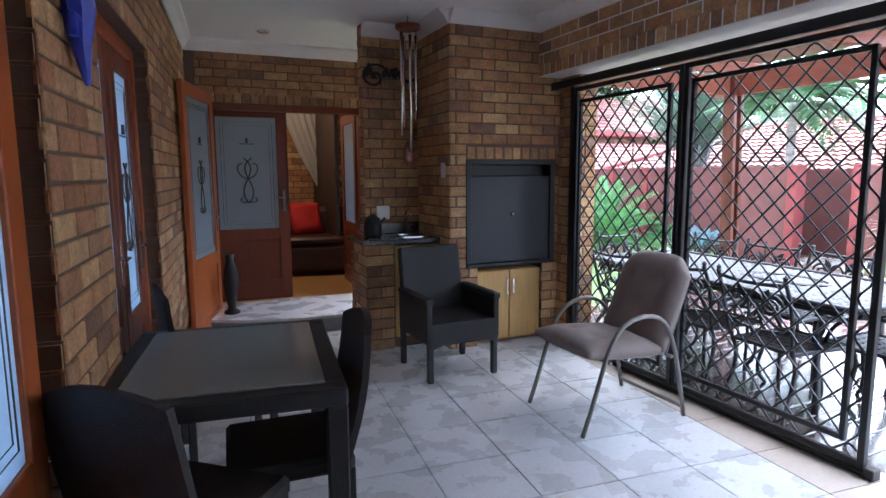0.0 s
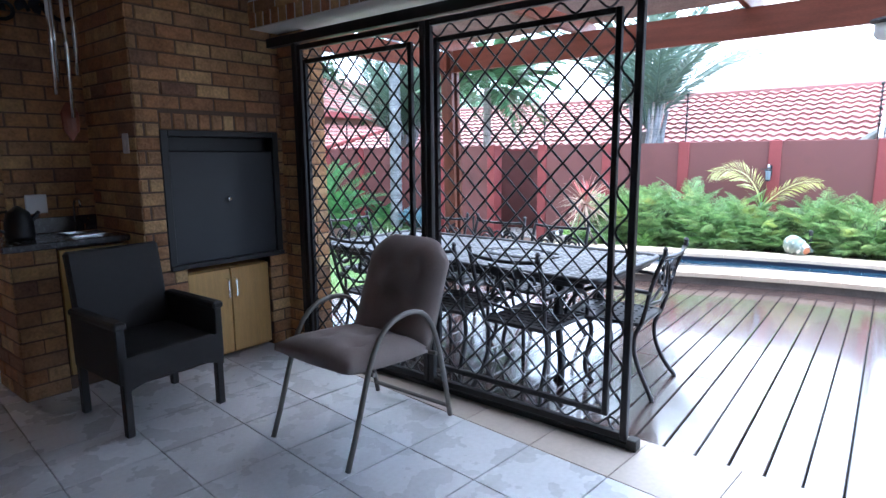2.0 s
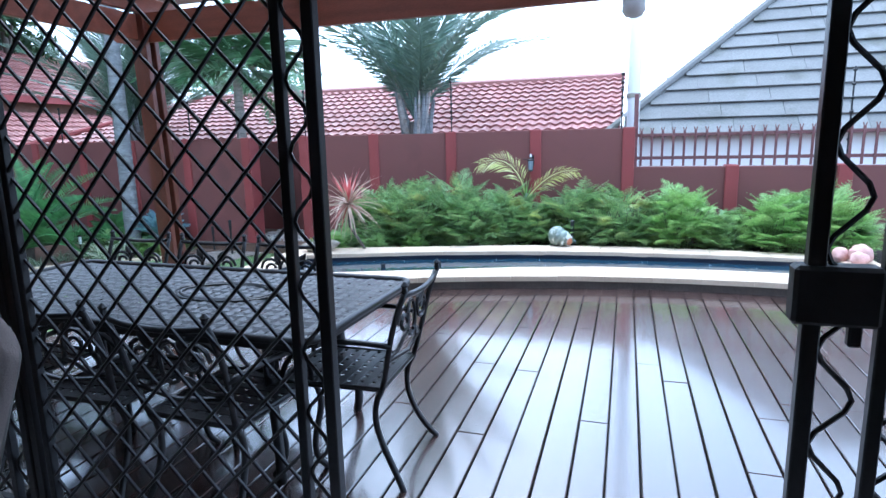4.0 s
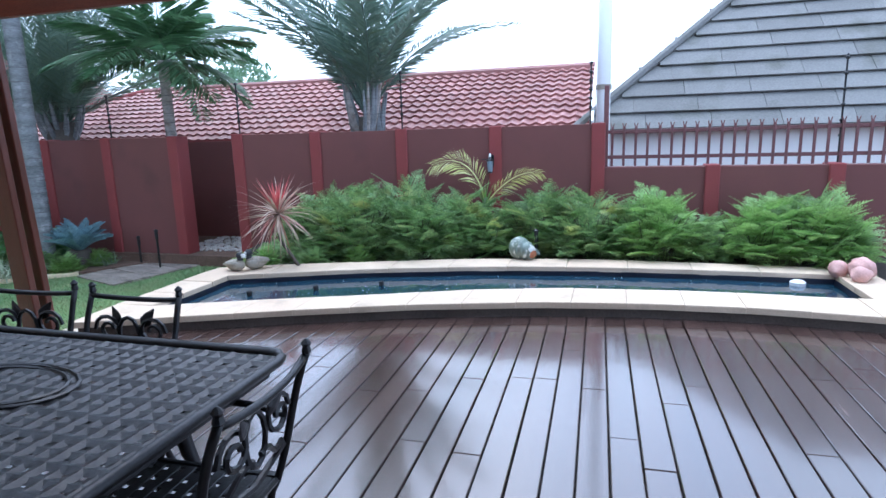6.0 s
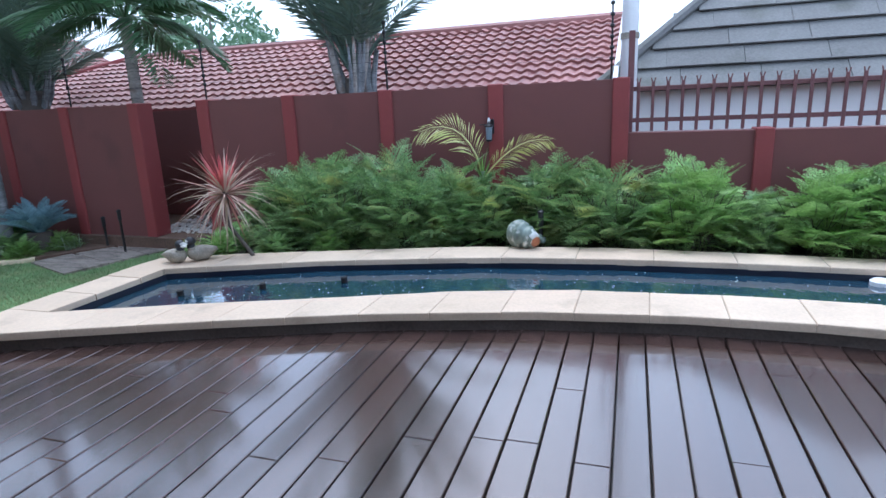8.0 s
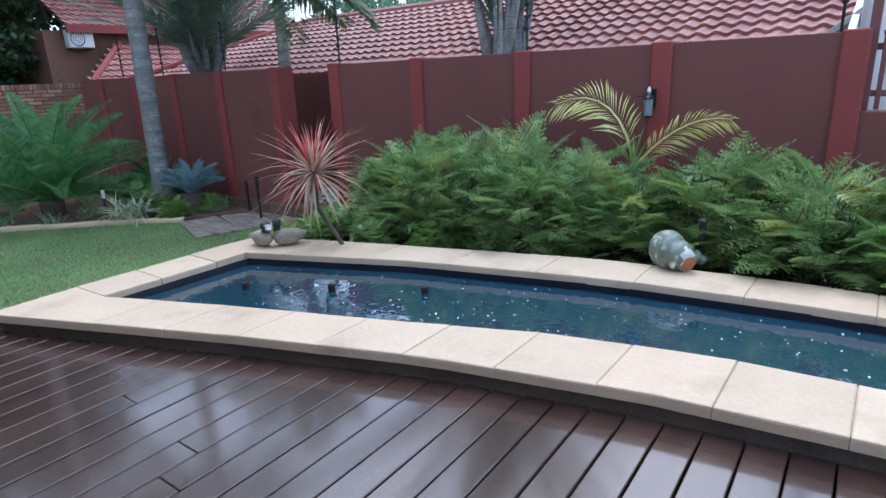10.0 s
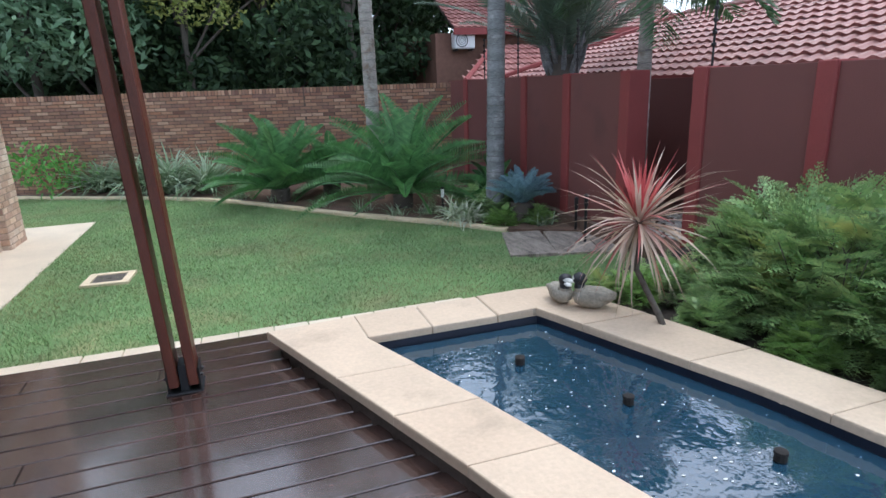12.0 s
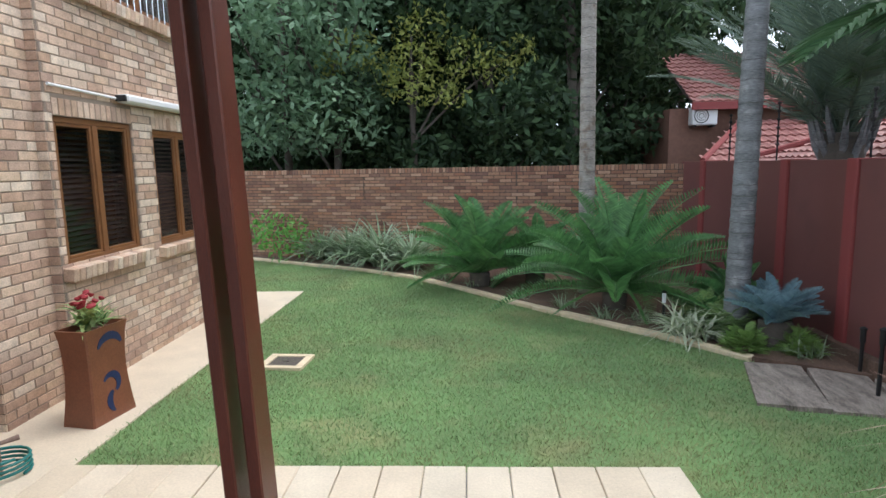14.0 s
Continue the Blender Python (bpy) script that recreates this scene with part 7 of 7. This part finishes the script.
# ---- doors ----
def glazed_door(name, m, w, h, wood, label, motif=True, handle_x=None):
    """A timber door with a frosted pane over a solid panel; x across, y thickness, z up."""
    d = thing(name, label, "door", m, "", "structure")
    s = 0.11
    part("stile", [cbox(0, s, -0.02, 0.02, 0, h), cbox(w - s, w, -0.02, 0.02, 0, h)], wood, d)
    part("rail", [cbox(s, w - s, -0.02, 0.02, h - s, h), cbox(s, w - s, -0.02, 0.02, 0.62, 0.74), cbox(s, w - s, -0.02, 0.02, 0, 0.2)], wood, d)
    part("panel", cbox(s, w - s, -0.010, 0.010, 0.2, 0.62), wood, d)
    part("pane", cbox(s, w - s, -0.004, 0.004, 0.74, h - s, 0.001), M_FROST, d, "frosted glass with an etched motif")
    if motif:
        x0, x1, z0, z1, cx = s + 0.04, w - s - 0.04, 0.79, h - s - 0.05, w / 2
        mz = (z0 + z1) / 2
        lines = [tube([(x0, -0.006, z0), (x1, -0.006, z0), (x1, -0.006, z1), (x0, -0.006, z1)], 0.0025, 4, True), tube([(x0 + 0.03, -0.006, z0 + 0.03), (x1 - 0.03, -0.006, z0 + 0.03), (x1 - 0.03, -0.006, z1 - 0.03), (x0 + 0.03, -0.006, z1 - 0.03)], 0.0018, 4, True)]
        for q in (-1, 1):
            lines.append(tube(bez((cx, -0.006, mz - 0.3), (cx + q * 0.16, -0.006, mz - 0.12), (cx - q * 0.16, -0.006, mz + 0.02), (cx + q * 0.04, -0.006, mz + 0.16), 14), 0.007, 5))
            lines.append(tube(bez((cx, -0.006, mz - 0.05), (cx + q * 0.12, -0.006, mz - 0.03), (cx + q * 0.12, -0.006, mz + 0.12), (cx + q * 0.05, -0.006, mz + 0.1), 10), 0.006, 5))
            lines.append(tube(bez((cx, -0.006, mz - 0.28), (cx + q * 0.08, -0.006, mz - 0.32), (cx + q * 0.1, -0.006, mz - 0.24), (cx + q * 0.06, -0.006, mz - 0.25), 8), 0.006, 5))
        lines.append(tube([(cx - 0.07, -0.006, mz + 0.3), (cx + 0.07, -0.006, mz + 0.3)], 0.004, 4))
        lines.append(tube([(cx, -0.006, mz + 0.31), (cx, -0.006, mz + 0.36)], 0.012, 5))
        part("etched_motif", lines, M_BARK, d)
    hx = handle_x if handle_x is not None else w - 0.05
    part("handle", [cbox(hx - 0.018, hx + 0.018, -0.026, -0.02, 0.92, 1.14), tube([(hx, -0.02, 1.06), (hx, -0.06, 1.06), (hx - 0.09, -0.06, 1.06)], 0.008, 6)], M_CHROME, d)
    return d


glazed_door("door_1", pose(0.45, 6.62, 0.155, 0, 0, -2), 0.80, 1.98, M_DOORDARK, "closed dark timber leaf with a frosted etched pane")
glazed_door("door_2", pose(0.26, 5.42, 0.0, 0, 0, 74), 0.92, 2.2, M_DOORWOOD, "orange timber door leaf standing open, frosted pane", True, 0.86)
glazed_door("door_3", pose(2.0, 6.62, 0.155, 0, 0, 87), 0.80, 1.98, M_DOORDARK, "dark timber leaf standing open into the lounge", False)
structure("door_frame", [cbox(0.36, 0.44, 6.47, 6.60, 0.155, 2.138), cbox(1.99, 2.05, 6.47, 6.60, 0.155, 2.138), cbox(0.44, 1.99, 6.47, 6.60, 2.08, 2.138)], M_DOORDARK, "dark timber frame of the lounge doors", "door frame")
for a, b in (D1, D2):
    structure("door_frame", [moved(q, LW) for q in (cbox(a, a + 0.07, -0.17, -0.07, 0, DH), cbox(b - 0.07, b, -0.17, -0.07, 0, DH), cbox(a + 0.07, b - 0.07, -0.17, -0.07, DH - 0.07, DH))], M_DOORWOOD, "orange timber door frame in the brick wall", "door frame")
glazed_door("door_4", LW @ pose(D2[1] - 0.07, -0.10, 0, 0, 0, 180), 0.57, 2.08, M_DOORDARK, "closed timber leaf with frosted glass in the brick wall", True)
glazed_door("door_5", LW @ pose(D2[0] + 0.64, -0.10, 0, 0, 0, 180), 0.57, 2.08, M_DOORDARK, "closed timber leaf with frosted glass in the brick wall", True)
glazed_door("door_6", LW @ pose(D1[0] + 0.75, -0.06, 0, 0, 0, 180), 0.68, 2.08, M_DOORWOOD, "closed orange timber leaf with frosted glass", True, 0.05)
glazed_door("door_7", LW @ pose(D1[1] - 0.07, -0.06, 0, 0, 0, 180), 0.73, 2.08, M_DOORWOOD, "closed orange timber leaf with frosted glass", True)

# ---- lounge ----
sofa = thing("sofa", "dark brown leather sofa in the lounge", "sofa", pose(1.75, 8.15, 0.15, 0, 0, -8))
part("base", cbox(-0.75, 0.75, -0.4, 0.4, 0.06, 0.40, 0.04), M_LEATHER, sofa)
part("backrest", cbox(-0.75, 0.75, 0.22, 0.45, 0.40, 0.85, 0.06), M_LEATHER, sofa)
for s in (-1, 1):
    part("arm", cbox(s * 0.78 - 0.12, s * 0.78 + 0.12, -0.42, 0.42, 0.06, 0.62, 0.06), M_LEATHER, sofa)
part("seat_cushion", cbox(-0.64, 0.64, -0.40, 0.22, 0.40, 0.50, 0.03), M_LEATHER, sofa)
rcsh = tagged(part("cushion", cushion(0.42, 0.42, 0.12, 0.02), M_REDCLOTH, smooth=True, m=pose(1.72, 8.28, 0.86, 68, 0, 12)), "bright red square cushion on the leather sofa", "cushion")
cur = []
for k in range(25):
    t = k / 24
    cur.append((1.50 + 0.78 * t, 8.9 + 0.035 * math.sin(k * 1.9), 2.45))
low = [(2.18 + 0.1 * (k / 24), 8.88 + 0.03 * math.sin(k * 1.9), 0.95) for k in range(25)]
midc = [(1.76 + 0.50 * (k / 24) ** 0.8, 8.89 + 0.035 * math.sin(k * 1.9), 1.75) for k in range(25)]
bot = [(2.14 + 0.16 * (k / 24), 8.88 + 0.03 * math.sin(k * 1.9), 0.2) for k in range(25)]
tagged(part("curtain", (cur + midc + low + bot, [(r * 25 + k, r * 25 + k + 1, (r + 1) * 25 + k + 1, (r + 1) * 25 + k) for r in range(3) for k in range(24)]), M_CURTAIN, smooth=True), "beige curtain tied back beside the lounge window", "curtain")
pl = thing("house_plant", "dark leafy house plant on a stand behind the sofa", "house plant", pose(1.25, 8.75, 0.15))
part("stand", lathe([(0.12, 0), (0.12, 0.02), (0.03, 0.05), (0.03, 0.6), (0.08, 0.62)], 12), M_BARK, pl)
fo = new("foliage", leaf_cloud(12, [(0, 0, 0.85, 0.26)], 2200, 0.12, M_TREE))
fo.parent = pl

cl_lamp = thing("ceiling_lamp", "small warm ceiling lamp lit in the lounge", "lamp", pose(1.2, 7.8, 2.66))
part("dish", lathe([(0.04, 0.06), (0.14, 0.05), (0.15, 0.03), (0.12, 0.0)], 16), M_WHITE, cl_lamp)
bulb = new("lounge_light", bpy.data.lights.new("lounge_light", "POINT"))
bulb.data.energy, bulb.data.color, bulb.data.shadow_soft_size = 2.4, (1.0, 0.68, 0.4), 0.08
bulb.location = (1.2, 7.8, 2.52)

# ---- ornaments and small things outside ----
# small pale flat flecks strewn at random just above the water
flecks = []
R.seed(91)
for i in range(460):
    y = R.uniform(-0.8, 4.95)
    x = R.uniform(lerp_curve(FI, y) + 0.04, lerp_curve(BI, y) - 0.04)
    r_, q_ = 0.0012 + 0.006 * R.random() ** 2, R.uniform(0, 6.28)
    flecks.append(([(x + r_ * math.cos(q_ + k * 1.047) * (1.6 if k % 3 else 1), y + r_ * math.sin(q_ + k * 1.047), -0.047) for k in range(6)], [(0, 1, 2, 3, 4, 5)]))
tagged(part("water_flecks", flecks, M_OFFWHITE), "small pale flecks scattered over the pool surface", "petals", "", "stuff")

def tinted(ob, materials, pick):
    """Gives the faces of one mesh their own materials, by a rule on the face's centre."""
    for m_ in materials:
        ob.data.materials.append(m_)
    for p in ob.data.polygons:
        p.material_index = pick(p.center)
    return ob


DUCK = [tube([(0, 0.24, 0.13), (0, 0.17, 0.115), (0, 0.06, 0.10), (0, -0.07, 0.105), (0, -0.15, 0.12), (0, -0.19, 0.13)], [0.015, 0.06, 0.10, 0.105, 0.075, 0.02], 14),
        tube([(0, -0.10, 0.15), (0, -0.125, 0.20), (0, -0.12, 0.25)], [0.07, 0.052, 0.05], 12),
        tube([(0, -0.055, 0.262), (0, -0.085, 0.275), (0, -0.125, 0.278), (0, -0.17, 0.265), (0, -0.19, 0.255)], [0.02, 0.052, 0.066, 0.05, 0.02], 12),
        moved(tube([(0, 0, 0), (0, -0.05, -0.008), (0, -0.085, -0.012)], [0.034, 0.032, 0.014], 8), pose(0, -0.178, 0.252) @ Matrix.Diagonal((1, 1, 0.55, 1)))]
for s in (-1, 1):
    DUCK.append(moved(tube([(0, 0.22, 0.12), (0, 0.1, 0.13), (0, -0.04, 0.125), (0, -0.10, 0.115)], [0.01, 0.05, 0.06, 0.02], 8), pose(s * 0.075, 0, 0) @ Matrix.Diagonal((0.5, 1, 1, 1))))
for x, y, a, q in ((8.345, 5.14, -8, 0.70), (8.475, 4.965, -118, 0.76)):
    d = part("duck_statue", DUCK, M_STONE, smooth=True, m=pose(x, y, CZ + 0.002, 0, 0, a) @ Matrix.Diagonal((q, q * 0.86, q * 0.92, 1)))
    tinted(d, [M_CHARCOAL, M_OFFWHITE], lambda c: 2 if c.y < -0.185 and c.z > 0.2 else 1 if c.z > 0.215 else 0)
    tagged(d, "grey-brown stone duck statue with dark head and pale bill", "statue", "pair of duck statues")
# fat curled shell: swelling whorls that taper to a point
W_AT = [(0.0, 0.0, 0.105), (0.02, 0.075, 0.125), (0.065, 0.14, 0.14), (0.145, 0.165, 0.13), (0.225, 0.13, 0.105), (0.28, 0.06, 0.08), (0.315, -0.01, 0.058), (0.345, -0.065, 0.04), (0.37, -0.105, 0.022)]
pts, rad = [(-0.03, -0.05, 0.072), (-0.025, -0.045, 0.074)], [0.055, 0.078]
for (x0, y0, r0), (x1, y1, r1) in zip(W_AT[:-1], W_AT[1:]):
    P0, P1 = Vector((x0 * 0.72, y0, r0 * 0.97)), Vector((x1 * 0.72, y1, r1 * 0.97))
    for u, k in ((0.0, 0.80), (0.12, 0.97), (0.4, 1.06), (0.7, 1.03), (0.9, 0.90)):
        pts.append(tuple(P0 + (P1 - P0) * u))
        rad.append((r0 + (r1 - r0) * u * 0.6) * k)
whorl = tube(pts, rad, 18)
sh = part("shell_statue", whorl, M_SHELLY, smooth=True, m=pose(9.385, 2.01, CZ) @ Matrix.Diagonal((0.86, 0.84, 0.92, 1)))
tinted(sh, [M_OFFWHITE, M_RUST], lambda c: 2 if c.x < -0.02 and c.y < -0.03 and c.z < 0.1 else 1 if c.x < -0.01 and c.y < -0.01 else 0)
tagged(sh, "curled grey-green shell statue with white spots on the coping", "statue")
shell = [moved(lathe([(0.0, -0.2), (0.13, -0.16), (0.17, -0.12), (0.15, -0.08), (0.20, -0.03), (0.17, 0.02), (0.18, 0.07), (0.10, 0.14), (0.03, 0.2)], 14), pose(0.0, 0, 0.14, 70, 0, 25)), moved(lathe([(0.0, -0.16), (0.12, -0.1), (0.15, 0.0), (0.05, 0.14)], 12), pose(0.15, 0.28, 0.1, 80, 0, 60)), moved(lathe([(0.0, -0.16), (0.12, -0.1), (0.14, 0.0), (0.05, 0.14)], 12), pose(-0.25, 0.1, 0.1, 80, 0, 10))]
tagged(part("shell_ornament", shell, M_PINK, smooth=True, m=pose(9.05, -1.14, CZ) @ Matrix.Diagonal((0.6, 0.6, 0.6, 1))), "large pinkish shell ornament on the pool's end coping", "statue")
fl = thing("pool_float", "white round floating chlorinator in the pool", "pool float", pose(9.08, -0.62, -0.05))
part("disc", lathe([(0.06, -0.02), (0.07, 0.0), (0.07, 0.03), (0.05, 0.045)], 16), M_WHITE, fl)
for x, y in ((7.78, 4.6), (8.08, 4.02), (8.38, 3.42)):
    nz = thing("fountain_nozzle", "black plastic fountain nozzle standing in the pool", "fountain nozzle", pose(x, y, -0.13), "fountain nozzles")
    part("stem", tube([(0, 0, -0.02), (0, 0, 0.10)], 0.02, 8), M_BLACK, nz)
    part("head", lathe([(0.02, 0.075), (0.028, 0.085), (0.026, 0.11), (0.030, 0.115), (0.028, 0.125), (0.012, 0.13)], 10), M_DARK, nz)
for x, y, z in ((9.66, 1.97, -0.08), (10.35, 8.0, -0.3), (9.25, 10.25, GZ + 0.04), (10.55, 8.55, GZ + 0.05)):
    gl = thing("garden_light", "small black bollard garden light among the plants", "garden light", pose(x, y, z))
    part("spike", tube([(0, 0, -0.2), (0, 0, 0.28)], 0.018, 8), M_BLACK, gl)
    part("glass", lathe([(0.022, 0.28), (0.026, 0.30), (0.026, 0.40), (0.022, 0.41)], 10), M_WHITE if 9 < x < 9.5 else M_BLACK, gl)
    part("cap", lathe([(0.034, 0.41), (0.032, 0.425), (0.008, 0.44)], 10), M_BLACK, gl)
# glazed planter beside the house
pot = thing("planter", "tall waisted rectangular terracotta planter with dark blue swirls", "planter", pose(3.70, 7.60, GZ + 0.02, 0, 0, -10))
PW, PL = 0.155, 0.235
prof = [(1.0, 0.0), (0.99, 0.03), (0.93, 0.14), (0.87, 0.28), (0.84, 0.42), (0.85, 0.56), (0.90, 0.70), (0.97, 0.79), (0.985, 0.80), (0.90, 0.80), (0.86, 0.74)]
v, f = [], []
for q, z_ in prof:
    c = 0.012
    x, y = PW * q, PL * q
    v += [(-x + c, -y, z_), (x - c, -y, z_), (x, -y + c, z_), (x, y - c, z_), (x - c, y, z_), (-x + c, y, z_), (-x, y - c, z_), (-x, -y + c, z_)]
for i in range(len(prof) - 1):
    f += [(8 * i + k, 8 * i + (k + 1) % 8, 8 * i + 8 + (k + 1) % 8, 8 * i + 8 + k) for k in range(8)]
f.append(tuple(range(8))[::-1])
part("body", (v, f), M_TERRA, pot)
part("soil", [cbox(-PW * 0.86, PW * 0.86, -PL * 0.86, PL * 0.86, 0.70, 0.745)], M_SOIL, pot)


def swirl(cy, cz, r, a0, a1, w, mirror=1):
    """A tapering curl laid on the planter's broad face."""
    n, v, f = 12, [], []
    for i in range(n + 1):
        t = i / n
        a = radians(a0 + (a1 - a0) * t)
        ww = w * math.sin(math.pi * min(0.97, 0.12 + 0.8 * t))
        for k in (-1, 1):
            y, z = cy + mirror * (r + k * ww) * math.cos(a), cz + (r + k * ww) * math.sin(a)
            q = next(prof[i][0] + (prof[i + 1][0] - prof[i][0]) * (z - prof[i][1]) / (prof[i + 1][1] - prof[i][1]) for i in range(8) if prof[i][1] <= z <= prof[i + 1][1])
            v += [(PW * q - 0.002, y, z), (PW * q + 0.004, y, z)]
    for i in range(n):
        b = 4 * i
        f += [(b + 1, b + 3, b + 7, b + 5), (b, b + 1, b + 5, b + 4), (b + 2, b + 6, b + 7, b + 3)]
    return v, f


part("swirl", swirl(0.02, 0.58, 0.13, 20, 160, 0.035), M_BLUE, pot, "dark blue glazed swirl")
part("swirl", swirl(0.0, 0.30, 0.08, -60, 150, 0.03), M_BLUE, pot, "dark blue glazed swirl")
part("swirl", swirl(0.06, 0.15, 0.10, 120, 235, 0.03), M_BLUE, pot, "dark blue glazed swirl")
R.seed(90)
po = new("potted_flower", pack("potted_flower", [xf(strap(R.uniform(0.14, 0.26), 0.022, R.uniform(0.2, 0.7)), turn(i * 137.5, R.uniform(15, 75), 0, R.uniform(-0.08, 0.08), R.uniform(-0.08, 0.08), R.uniform(0.0, 0.16))) for i in range(70)], M_FERN))
po.matrix_basis = pose(3.70, 7.60, GZ + 0.765)
tagged(po, "leafy green plant with dark red flowers in the planter", "plant")
for i in range(18):
    fw = part("flower", lathe([(0.0, 0), (0.022, 0.012), (0.03, 0.03), (0.012, 0.036)], 6), M_REDF, po, m=pose(R.uniform(-0.10, 0.10), R.uniform(-0.14, 0.14), R.uniform(0.17, 0.30), R.uniform(-30, 30), R.uniform(-30, 30), 0))
hose = thing("garden_hose", "coiled teal garden hose on its reel by the wall", "hose", pose(3.62, 6.62, GZ + 0.035))
part("coil", tube([((0.17 + 0.012 * math.sin(k * 0.7)) * math.cos(k * 0.35), (0.17 + 0.012 * math.sin(k * 0.7)) * math.sin(k * 0.35), 0.015 + 0.0018 * k) for k in range(72)], 0.011, 6), M_TEAL, hose, smooth=True)
part("spigot", tube([(0, 0, 0), (0, 0, 0.22), (0.1, 0.08, 0.24)], 0.02, 8), M_LATH, hose)
